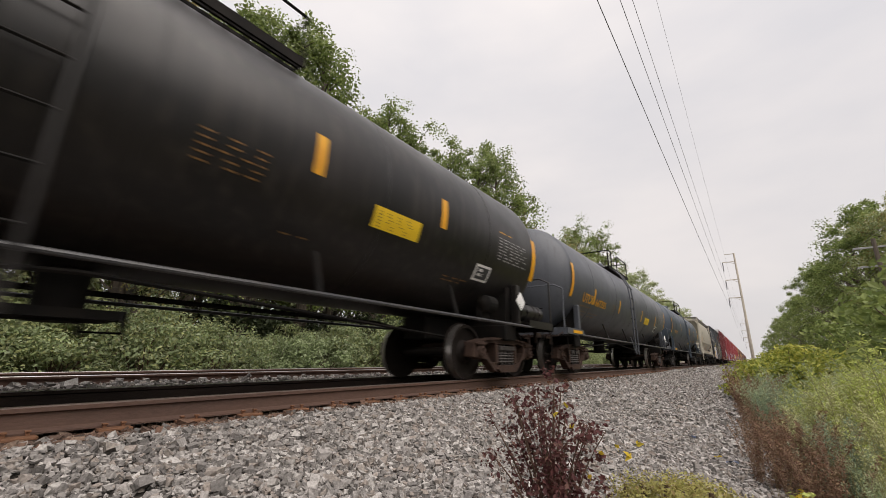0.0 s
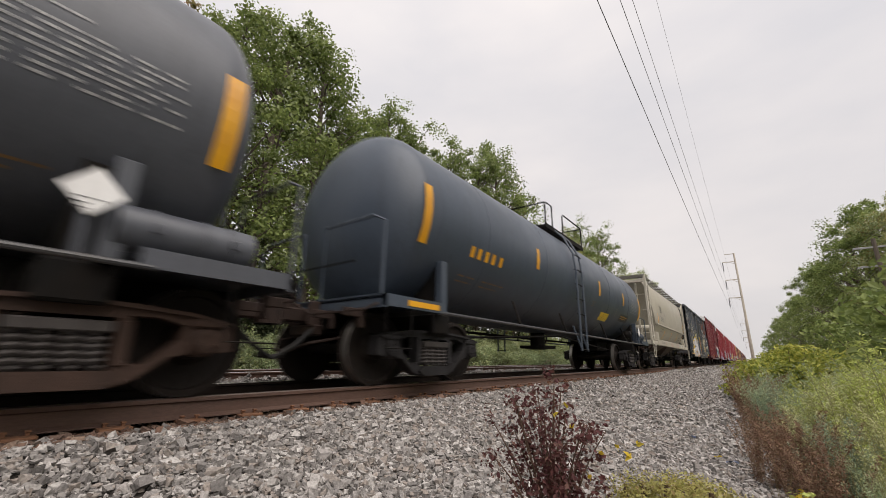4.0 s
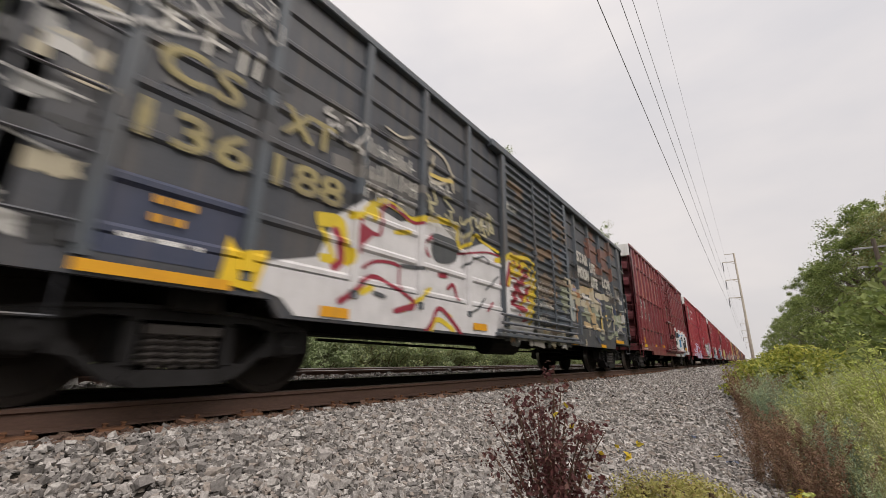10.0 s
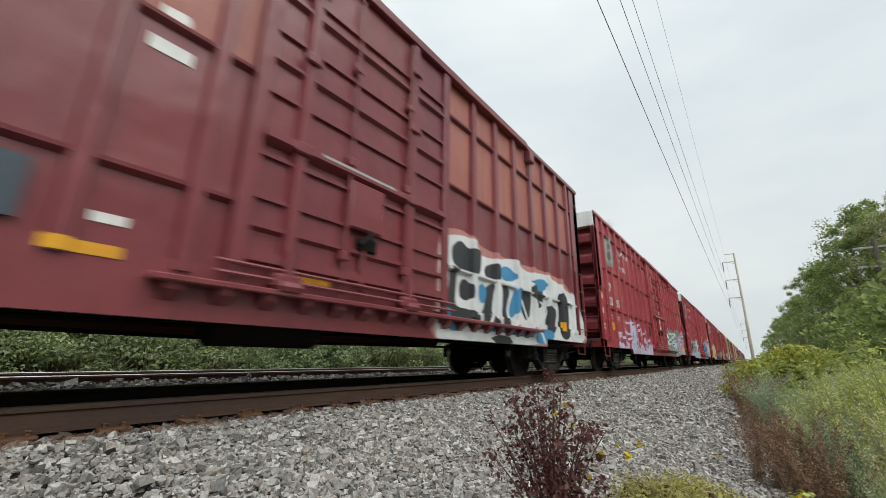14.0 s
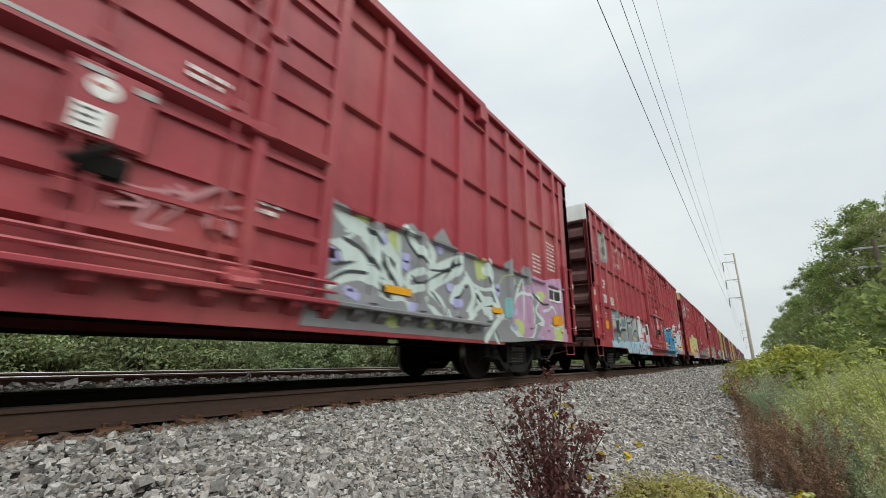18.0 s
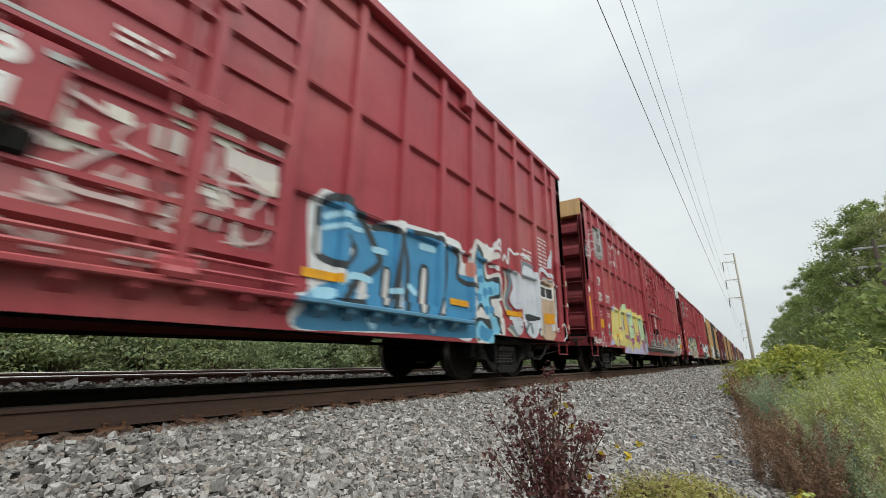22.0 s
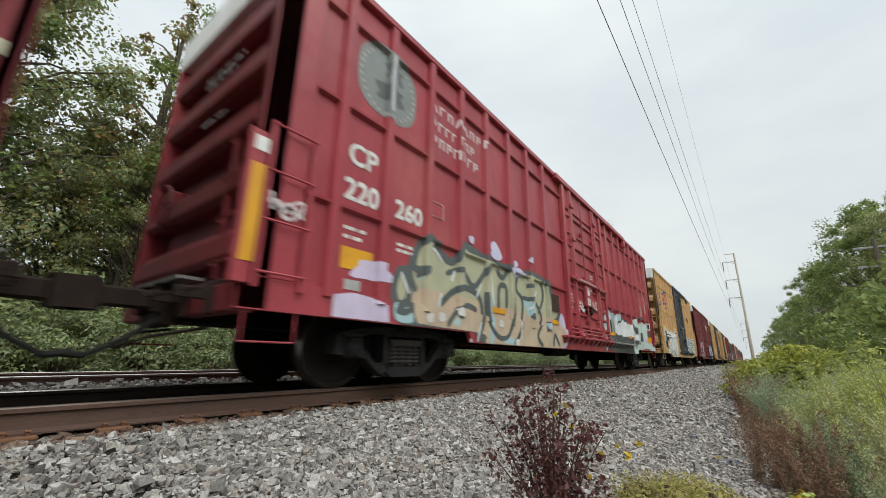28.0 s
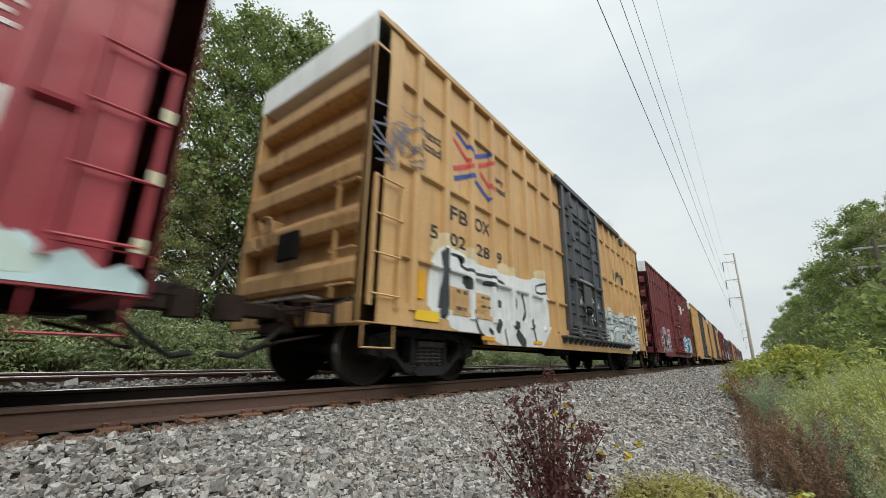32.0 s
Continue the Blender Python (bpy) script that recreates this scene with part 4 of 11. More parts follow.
def bend(rng, a, b, sway, n=9):
    """A swinging line from a to b."""
    k1, k2 = rng.uniform(-sway, sway), rng.uniform(-sway, sway)
    dx, dy = b[0] - a[0], b[1] - a[1]
    out = []
    for i in range(n):
        t = i / (n - 1)
        o = k1 * math.sin(math.pi * t) + k2 * math.sin(2 * math.pi * t)
        out.append((a[0] + dx * t - dy * o, a[1] + dy * t + dx * o))
    return out


def piece(car, steps, seed, y0, y1, z0, z1, n, fills, outline, ground=None, shine=(0.75, 0.76, 0.78), label="", edge=0.055, swings=3):
    """A sprayed piece of n interlocking forms, on a cloud of ground colour, with outlines and light strokes."""
    rng = random.Random(seed)
    h = z1 - z0
    if ground:
        top = [(y0 - 0.12 + (y1 - y0 + 0.24) * i / 30, z1 + 0.08 + 0.14 * math.sin(i * 1.9 + seed) * rng.random()) for i in range(31)]
        spray(car, steps, [[(y1 + 0.12, z0 - 0.04), (y0 - 0.12, z0 - 0.04)] + top], tint(*ground), 0.5, "graffiti_ground")["kind"] = "stuff"
    w = (y1 - y0) / n
    jobs = {}

    def put(colour, pts, lay):
        jobs.setdefault(colour, []).append((pts, lay))
    if ground:
        for j in range(n * 5):
            c = rng.choice(list(fills) + [ground])
            put(c, blob(rng, rng.uniform(y0, y1), rng.uniform(z0 + 0.05, z1), rng.uniform(0.06, 0.24), rng.uniform(0.05, 0.20), 4, 0.3, 18), 0.8 + 0.02 * j)
    lay = 1.8
    for i in range(n):
        a = y0 + i * w
        body, _ = letter_shapes(rng, a + 0.04, a + w * rng.uniform(0.9, 1.02), z0 + rng.uniform(0, 0.10) * h, z1 - rng.uniform(-0.05, 0.14) * h)
        c = fills[i % len(fills)]
        for p in body:
            put(outline, grow(p, edge), lay)
            put(c, p, lay + 0.4)
        lay += 0.8
        # swinging bars laid over the form
        for k in range(swings):
            c2 = rng.choice(fills)
            side = rng.random() < 0.5
            p0 = (a + rng.uniform(0.0, 0.4) * w, z0 + rng.uniform(0.0, 0.35) * h)
            p1 = (a + rng.uniform(0.6, 1.15) * w, z0 + rng.uniform(0.65, 1.05) * h)
            if side:
                p0, p1 = (p0[0], p1[1]), (p1[0], p0[1])
            line = bend(rng, p0, p1, 0.45)
            wide = rng.uniform(0.10, 0.20) * min(w, h)
            put(outline, stroke(line, wide + edge), lay)
            put(c2, stroke(line, wide), lay + 0.4)
            put(shine, stroke([(q[0] + wide * 0.12, q[1] + wide * 0.12) for q in line[2:7]], wide * 0.22), lay + 0.7)
            lay += 0.8
        if lay > 14:
            lay = 1.5 + rng.random() * 0.3
    for j in range(n * 3):
        c = rng.choice(fills)
        put(tuple(min(0.9, v * 1.2) for v in c), blob(rng, rng.uniform(y0, y1), rng.uniform(z0, z1), rng.uniform(0.03, 0.11), rng.uniform(0.03, 0.10), 3, 0.25, 14), 15.5 + 0.1 * j)
    for j, (c, shapes) in enumerate(jobs.items()):
        ob = spray(car, steps, shapes, tint(*c), 1, "graffiti", label if c in fills else "")
        ob["kind"] = "stuff"


def scrawl(car, steps, seed, y0, y1, z0, z1, colour, w=0.03, n=5, layer=16.0):
    """A quick tag: swinging strokes of uneven length, crossing one another."""
    rng = random.Random(seed)
    shapes = []
    k = (y1 - y0) / n
    for i in range(n):
        a = y0 + k * i
        for j in range(3):
            p0 = (a + rng.uniform(0, 0.6) * k, z0 + rng.uniform(0, 1) * (z1 - z0))
            p1 = (a + rng.uniform(0.4, 1.2) * k, z0 + rng.uniform(0, 1) * (z1 - z0))
            shapes.append((stroke(bend(rng, p0, p1, 0.7), w * rng.uniform(0.6, 1.2)), layer + 0.15 * (3 * i + j)))
    spray(car, steps, shapes, tint(*colour), layer, "graffiti_tag")["kind"] = "stuff"


def patchwork(car, steps, seed, y0, y1, z0, z1, n, colours, big=0.35, layer=0.6, label=""):
    """Old paint in layers: ragged patches of several colours, each colour one coat."""
    rng = random.Random(seed)
    coats = {}
    for i in range(n):
        cy, cz = rng.uniform(y0, y1), rng.uniform(z0, z1)
        w, h = rng.uniform(0.25, 1.0) * big, rng.uniform(0.2, 0.6) * big
        if rng.random() < 0.45:
            sk = rng.uniform(-0.3, 0.3) * h
            pts = [(cy - w * 0.5, cz - h * 0.5), (cy, cz - h * rng.uniform(0.4, 0.6)), (cy + w * 0.5, cz - h * 0.45 + sk), (cy + w * rng.uniform(0.35, 0.5), cz + h * 0.5 + sk), (cy - w * 0.1, cz + h * rng.uniform(0.3, 0.6)), (cy - w * 0.55, cz + h * 0.4)]
        else:
            pts = blob(rng, cy, cz, w * 0.5, h * 0.5, rng.randrange(3, 7), 0.35, 20)
        coats.setdefault(rng.choice(colours), []).append((pts, layer + 0.035 * i))
    for c, shapes in coats.items():
        spray(car, steps, shapes, tint(*c), layer, "paint_patch", label)["kind"] = "stuff"


def bar_rows(car, steps, seed, y0, y1, z0, z1, n, colour, layer=17.0):
    """A row of n sprayed signs that nobody can read, as short upright and level bars."""
    rng = random.Random(seed)
    w, h = (y1 - y0) / n, z1 - z0
    shapes = []
    for i in range(n):
        a, t = y0 + i * w, w * 0.24
        up = rng.uniform(0.8, 1.05)
        shapes.append((stroke([(a + t, z0), (a + t * 1.1, z0 + h * up)], t), layer))
        if rng.random() < 0.8:
            shapes.append((stroke([(a + w * 0.72, z0 + rng.uniform(-0.05, 0.2) * h), (a + w * 0.75, z0 + h * rng.uniform(0.6, 1.0))], t), layer + 0.05))
        for v in (0.5,):
            if rng.random() < 0.5:
                shapes.append((stroke([(a + t * 0.6, z0 + v * h), (a + w * 0.78, z0 + v * h * rng.uniform(0.92, 1.05))], t * 0.85), layer + 0.1 + 0.05 * v))
    spray(car, steps, shapes, tint(*colour), layer, "graffiti_tag")["kind"] = "stuff"


# ---- box cars ----
def plug_fittings(car, door, s, d0, d1, z0, z1, paint, hardware=None, ledge=None):
    """What stands proud on a plug door: crank posts, beams, gear box, handle, rollers, ledge with its lugs."""
    def slab(bm, x0, x1, *rest):
        box(bm, min(s * x0, s * x1), max(s * x0, s * x1), *rest)
    f = DOOR - 0.05
    for y in (d0 + 0.50, d1 - 0.82):
        bm = B()
        extrude(bm, [(s * f, y - 0.075), (s * (f + 0.085), y - 0.045), (s * (f + 0.085), y + 0.045), (s * f, y + 0.075)], "z", z0 + 0.36, z1 - 0.2)
        part("crank_post", bm, paint, door)
        bm = B()
        slab(bm, f, f + 0.13, y - 0.14, y + 0.14, z0 + 0.16, z0 + 0.30, 0.03)
        tube(bm, [(s * (f + 0.09), y, z0 + 0.26), (s * (f + 0.09), y, z0 + 0.5)], 0.045, 8)
        tube(bm, [(s * (f + 0.12), y - 0.10, z0 + 0.18), (s * (f + 0.12), y + 0.10, z0 + 0.18)], 0.055, 8)
        part("roller_bracket", bm, hardware or paint, door)
        for z in (2.27, 3.3, 4.2):
            bm = B()
            slab(bm, f + 0.07, f + 0.125, y - 0.09, y + 0.09, z - 0.06, z + 0.06, 0.015)
            part("post_clamp", bm, paint, door)
    for z, h, out in ((2.27, 0.05, 0.10), (1.42, 0.03, 0.045), (1.13, 0.05, 0.07), (3.11, 0.03, 0.05), (3.9, 0.03, 0.05)):
        bm = B()
        extrude(bm, [(s * f, z - h * 1.4), (s * (f + out), z - h * 0.4), (s * (f + out), z + h), (s * f, z + h * 1.2)], "y", d0 + 0.12, d1 - 0.12)
        part("door_beam", bm, hardware if hardware and z < 1.5 else paint, door)
    bm = B()
    slab(bm, f + 0.1, f + 0.103, d0 + 0.72, d1 - 1.15, 2.285, 2.315)
    part("beam_strip", bm, "dim_white", door, "pale strip along the beam")
    y = d0 + 1.12
    bm = B()
    slab(bm, f, f + 0.10, y, y + 0.48, 1.66, 2.20, 0.02)
    part("gear_box", bm, paint, door)
    bm = B()
    tube(bm, [(s * (f + 0.10), y + 0.30, 1.66), (s * (f + 0.16), y + 0.24, 1.58), (s * (f + 0.16), y + 0.10, 1.47)], 0.03, 7)
    slab(bm, f, f + 0.08, y + 0.16, y + 0.42, 1.44, 1.60, 0.02)
    part("door_handle", bm, "under", door, "dark lever handle")
    bm = B()
    tube(bm, [(s * (f + 0.05), y + 0.24, z0 + 0.3), (s * (f + 0.05), y + 0.24, 1.5)], 0.03, 6)
    part("lock_bar", bm, paint, door)
    for z in (z0 + 0.32, z0 + 0.23):
        bm = B()
        tube(bm, [(s * (f + 0.09), d0 - 0.1, z), (s * (f + 0.09), d1 + 0.1, z)], 0.018, 6)
        part("roller_rail", bm, hardware or paint, car, "worn roller rail under the door")
    bm = B()
    slab(bm, SIDE, f + 0.14, d0 - 0.5, d1 + 0.12, z0 + 0.10, z0 + 0.15, 0.01)
    part("door_ledge", bm, hardware or paint, car)
    bm = B()
    slab(bm, SIDE, f + 0.14, d1 + 0.124, d1 + 3.0, z0 + 0.10, z0 + 0.15, 0.01)
    part("rear_ledge", bm, ledge or hardware or paint, car)
    n = int((d1 - d0 + 3.3) / 0.36)
    for i in range(n):
        yy = d0 - 0.35 + 0.36 * i
        bm = B()
        extrude(bm, [(s * (CORNER - 0.01), z0 + 0.10), (s * (f + 0.11), z0 + 0.10), (s * (f + 0.09), z0 + 0.05), (s * (CORNER - 0.01), z0 - 0.03)], "y", yy - 0.06, yy + 0.06)
        part("ledge_lug", bm, (ledge if yy > d1 + 0.1 else None) or hardware or paint, car)
    bm = B()
    slab(bm, SIDE, DOOR + 0.05, d1 + 2.85, d1 + 3.05, z1 - 0.42, z1 - 0.14, 0.02)
    part("door_stop", bm, paint, car)


def boxcar(label, paint, at, length, z0, z1, posts, door, ribs, door_paint=None, cap=None, tone="truck_dark", end_ribs=6, drop=True, fluted=False, door_ribs=(), tc=1.6, notch=2.55, group="freight cars of the train", post_paint=None, upper=None, hardware=None, end_paint=None, ledge=None):
    car = thing("boxcar", label, "freight car", group, (TRACK_X, at, 0))
    CARS.append((car, at))
    L = length
    RIBS[car.name] = ribs
    LOWS[car.name] = (z0, z0 - (0.15 if drop else 0.0), notch, L)
    d0, d1 = door
    rear_posts = [L - p for p in posts if p < L - d1 - 0.1]
    all_posts = sorted(posts + rear_posts)
    zl = z0 - (0.15 if drop else 0.0)
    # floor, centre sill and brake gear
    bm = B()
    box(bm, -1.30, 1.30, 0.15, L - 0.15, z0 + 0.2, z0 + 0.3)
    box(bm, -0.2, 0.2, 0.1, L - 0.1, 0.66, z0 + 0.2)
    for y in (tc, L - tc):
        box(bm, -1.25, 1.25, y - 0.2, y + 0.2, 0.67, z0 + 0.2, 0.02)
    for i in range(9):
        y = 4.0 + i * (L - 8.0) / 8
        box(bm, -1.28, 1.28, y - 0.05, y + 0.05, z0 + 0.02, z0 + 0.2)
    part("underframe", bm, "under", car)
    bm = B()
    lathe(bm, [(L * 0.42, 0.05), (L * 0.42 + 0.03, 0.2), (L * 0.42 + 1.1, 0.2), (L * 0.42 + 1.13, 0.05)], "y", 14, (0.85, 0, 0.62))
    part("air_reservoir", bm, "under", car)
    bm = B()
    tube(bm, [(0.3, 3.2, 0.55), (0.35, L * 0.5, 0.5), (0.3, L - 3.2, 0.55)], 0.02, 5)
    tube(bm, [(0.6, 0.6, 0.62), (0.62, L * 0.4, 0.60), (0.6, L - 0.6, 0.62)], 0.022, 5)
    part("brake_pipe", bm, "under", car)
    # sides
    for s in (1, -1):
        for a, b in ((0.10, d0 + 0.05), (d1 - 0.05, L - 0.10)):
            bm = B()
            cuts = [z0 + 0.1] + ([z for z, _ in upper] if upper else []) + [z1 - 0.02]
            coats = [paint] + [c for _, c in (upper or [])]
            for za, zb, coat in zip(cuts, cuts[1:], coats):
                bm = B()
                box(bm, min(s * (SIDE - 0.05), s * SIDE), max(s * (SIDE - 0.05), s * SIDE), a, b, za, zb)
                part("side_sheet", bm, coat, car)
        bm = B()
        pts = [(0.0, z0), (0.0, z0 + 0.28), (L, z0 + 0.28), (L, z0), (L - notch, z0), (L - notch - 0.10, zl), (notch + 0.10, zl), (notch, z0)]
        extrude(bm, pts, "x", s * (SIDE - 0.03), s * (CORNER))
        part("side_sill", bm, paint, car)
        bm = B()
        box(bm, min(s * (SIDE - 0.04), s * (POST + 0.01)), max(s * (SIDE - 0.04), s * (POST + 0.01)), 0.0, L, z1 - 0.10, z1, 0.012)
        part("top_chord", bm, post_paint or paint, car)
        for y in (0.0, L - 0.52):
            bm = B()
            a, b = (y, y + 0.52) if y == 0 else (y, L)
            box(bm, min(s * (SIDE - 0.06), s * CORNER), max(s * (SIDE - 0.06), s * CORNER), a, b, z0 + 0.28, z1 - 0.10, 0.008)
            part("corner_sheet", bm, paint, car)
        for z in ribs:
            for a, b in ((0.52, d0), (d1, L - 0.52)):
                bm = B()
                if fluted:
                    extrude(bm, [(s * SIDE, z - 0.05), (s * (SIDE + 0.028), z - 0.02), (s * (SIDE + 0.028), z + 0.02), (s * SIDE, z + 0.05)], "y", a, b)
                else:
                    extrude(bm, [(s * SIDE, z - 0.03), (s * (SIDE + 0.055), z + 0.0), (s * (SIDE + 0.06), z + 0.03), (s * SIDE, z + 0.045)], "y", a, b)
                part("side_rib", bm, paint, car)
        for p in all_posts:
            bm = B()
            w = 0.075 if not fluted else 0.06
            lowz = z0 + (0.12 if fluted else FOOT)
            vs = [(s * SIDE, p - w), (s * POST, p - w * 0.72), (s * POST, p + w * 0.72), (s * SIDE, p + w)]
            extrude(bm, vs, "z", lowz, z1 - 0.09)
            part("side_post", bm, post_paint or paint, car)
        # door
        dp = door_paint or paint
        bm = B()
        box(bm, min(s * (SIDE - 0.03), s * (DOOR - 0.05)), max(s * (SIDE - 0.03), s * (DOOR - 0.05)), d0 + 0.02, d1 - 0.02, z0 + 0.10, z1 - 0.16, 0.01)
        door_ob = part("door", bm, dp, car, "sliding door with locking rods")
        bm = B()
        if door_ribs:
            for z in door_ribs:
                extrude(bm, [(s * (DOOR - 0.05), z - 0.05), (s * DOOR, z - 0.02), (s * DOOR, z + 0.02), (s * (DOOR - 0.05), z + 0.05)], "y", d0 + 0.10, d1 - 0.10)
        else:
            for z in (z0 + 0.45, z0 + 0.95, 2.1, 2.75, 3.45, 4.1):
                if z < z1 - 0.3:
                    box(bm, min(s * (DOOR - 0.05), s * (DOOR - 0.015)), max(s * (DOOR - 0.05), s * (DOOR - 0.015)), d0 + 0.08, d1 - 0.08, z - 0.02, z + 0.02)
        part("door_rib", bm, dp, door_ob)
        for y in (d0 + 0.06, (d0 + d1) / 2 - 0.35, (d0 + d1) / 2 + 0.55, d1 - 0.06):
            bm = B()
            edge = y in (d0 + 0.06, d1 - 0.06)
            k = 0.07 if edge else 0.02
            if edge:
                box(bm, min(s * SIDE, s * (DOOR + 0.005)), max(s * SIDE, s * (DOOR + 0.005)), y - k, y + k, z0 + 0.05, z1 - 0.12, 0.012)
                part("door_edge", bm, dp, door_ob)
            else:
                tube(bm, [(s * (DOOR + 0.02), y, z0 + 0.12), (s * (DOOR + 0.02), y, z1 - 0.25)], 0.018, 6)
                for z in (z0 + 0.6, 2.4, 3.6):
                    box(bm, min(s * (DOOR - 0.05), s * (DOOR + 0.045)), max(s * (DOOR - 0.05), s * (DOOR + 0.045)), y - 0.05, y + 0.05, z - 0.05, z + 0.05, 0.01)
                part("locking_rod", bm, dp, door_ob)
        if fluted:
            bm = B()
            for z in (z0 - 0.02, z0 + 0.10, z0 + 0.24):
                tube(bm, [(s * (DOOR + 0.03), d0 - 0.2, z), (s * (DOOR + 0.03), d1 + 0.2, z)], 0.024, 6)
            box(bm, min(s * SIDE, s * (DOOR + 0.04)), max(s * SIDE, s * (DOOR + 0.04)), d0 - 0.3, d1 + 0.6, z0 - 0.12, z0 - 0.06, 0.01)
            for i in range(9):
                y = d0 - 0.2 + i * (d1 - d0 + 0.6) / 8
                box(bm, min(s * SIDE, s * (DOOR + 0.03)), max(s * SIDE, s * (DOOR + 0.03)), y - 0.03, y + 0.03, z0 - 0.06, z0 + 0.0)
            part("door_track", bm, dp, car)
        bm = B()
        box(bm, min(s * SIDE, s * (DOOR + 0.03)), max(s * SIDE, s * (DOOR + 0.03)), d0 - 0.4, d1 + (d1 - d0) * 0.95, z1 - 0.16, z1 - 0.02, 0.012)
        part("door_rail", bm, dp, car)
        if not fluted:
            plug_fittings(car, door_ob, s, d0, d1, z0, z1, dp, hardware, ledge)
    # ends
    # red and maroon ends use side paint darkened for weaker light, plus soot
    ends = end_paint or {"red": "red_end", "brown_red": "maroon_end", "yellow": "yellow_end"}.get(paint, paint)
    for y, s in ((0.0, -1), (L, 1)):
        inn = y - s * 0.25
        bm = B()
        box(bm, -SIDE, SIDE, min(inn, inn - s * 0.03), max(inn, inn - s * 0.03), z0 + 0.05, z1 - 0.06)
        part("end_sheet", bm, ends, car)
        top = z1 - 0.08 - (0.42 if cap else 0.10)
        low = z0 + 0.30
        step = (top - low) / end_ribs
        for i in range(end_ribs):
            z = low + step * (i + 0.5)
            h = step * 0.30
            bm = B()
            pr = [(inn, z - h * 0.9), (inn + s * 0.17, z - h * 0.95), (inn + s * 0.235, z - h * 0.7), (inn + s * 0.235, z + h * 0.25), (inn + s * 0.15, z + h * 0.75), (inn, z + h)]
            extrude(bm, pr, "x", -SIDE + 0.09, SIDE - 0.09)
            part("end_corrugation", bm, ends, car)
        bm = B()
        box(bm, -CORNER, CORNER, min(inn, inn + s * 0.253), max(inn, inn + s * 0.253), top + 0.02, z1 + 0.012, 0.008)
        part("end_cap", bm, cap or paint, car, "white painted top panel of the end" if cap == "white" else "")
        for t in (1, -1):
            bm = B()
            box(bm, min(t * CORNER, t * (CORNER - 0.10)), max(t * CORNER, t * (CORNER - 0.10)), min(y, y - s * 0.28), max(y, y - s * 0.28), z0, (top if cap else z1 - 0.02), 0.012)
            part("corner_post", bm, paint, car)
        bm = B()
        box(bm, -CORNER + 0.02, CORNER - 0.02, min(y, y - s * 0.2), max(y, y - s * 0.2), z0 - 0.02, z0 + 0.22, 0.012)
        part("end_sill", bm, ends, car)
        # ladder on the end, beside the side ladder, and the crossover step
        t = 1 if s < 0 else -1
        ladder(car, inn + s * 0.20, t * 0.86, t * 1.30, [z0 + 0.42 + 0.42 * i for i in range(4)], ends, s * 0.07, axis="x")
        bm = B()
        for xx in (0.84, 1.32):
            box(bm, min(t * xx, t * (xx + 0.04)), max(t * xx, t * (xx + 0.04)), min(inn + s * 0.17, inn + s * 0.22), max(inn + s * 0.17, inn + s * 0.22), z0 + 0.3, z0 + 1.8)
        part("end_ladder_rail", bm, ends, car)
        ladder(car, inn + s * 0.1, -0.9 * t, 0.5 * t, [z0 + 2.0], ends, s * 0.1, axis="x")
        bm = B()
        box(bm, -0.55, 0.75, min(y, y + s * 0.2), max(y, y + s * 0.2), z0 + 0.28, z0 + 0.31)
        part("crossover_step", bm, "steel", car)
        if s < 0:
            bm = B()
            box(bm, -0.9, -0.6, inn - 0.25, inn, z0 + 1.1, z0 + 1.55, 0.03)
            housing = part("brake_housing", bm, ends, car)
            bm = B()
            tube(bm, [(-0.75 + 0.26 * math.cos(radians(a)), inn - 0.28, z0 + 1.35 + 0.26 * math.sin(radians(a))) for a in range(0, 375, 15)], 0.016, 5)
            part("brake_wheel", bm, ends, housing)
            for a in range(0, 180, 60):
                bm = B()
                dx, dz = 0.255 * math.cos(radians(a)), 0.255 * math.sin(radians(a))
                tube(bm, [(-0.75 - dx, inn - 0.28, z0 + 1.35 - dz), (-0.75, inn - 0.30, z0 + 1.35), (-0.75 + dx, inn - 0.28, z0 + 1.35 + dz)], 0.012, 4)
                part("wheel_spoke", bm, ends, housing)
        else:
            bm = B()
            box(bm, -0.3, 0.3, inn, inn + 0.12, z0 + 0.6, z0 + 1.0, 0.02)
            part("end_box", bm, ends, car)
        coupler(car, y, s)
    # roof
    bm = B()
    extrude(bm, [(-POST, z1 - 0.01), (-POST, z1 + 0.015), (0, z1 + 0.06), (POST, z1 + 0.015), (POST, z1 - 0.01), (0, z1 + 0.03)], "y", 0.26, L - 0.26)
    part("roof", bm, "steel", car, "galvanised ridged roof")
    # side ladders, steps, trucks
    for a, b in ((0.12, 0.56), (L - 0.56, L - 0.12)):
        bm = B()
        zt = z0 + 1.75
        for y in (a, b):
            box(bm, CORNER, CORNER + 0.05, y - 0.022, y + 0.022, z0 + 0.18, zt, 0.006)
        part("ladder_stile", bm, paint, car)
        ladder(car, CORNER, a, b, [zt - 0.04 - 0.465 * i for i in range(4)], paint, 0.055)
        stirrup(car, a - 0.02, b + 0.02, z0 - 0.26, z0, paint)
    truck(car, tc, tone)
    truck(car, L - tc, tone)
    v = 0.06 if fluted else 0.075
    steps, y = [], 0.0
    marks = [(0.0, 0.56, CORNER)] + [m for p in all_posts for m in ((p - v, p - v * 0.72, (SIDE, POST)), (p - v * 0.72, p + v * 0.72, POST), (p + v * 0.72, p + v, (POST, SIDE)))] + [(d0, d1, DOOR - 0.045), (L - 0.56, L, CORNER)]
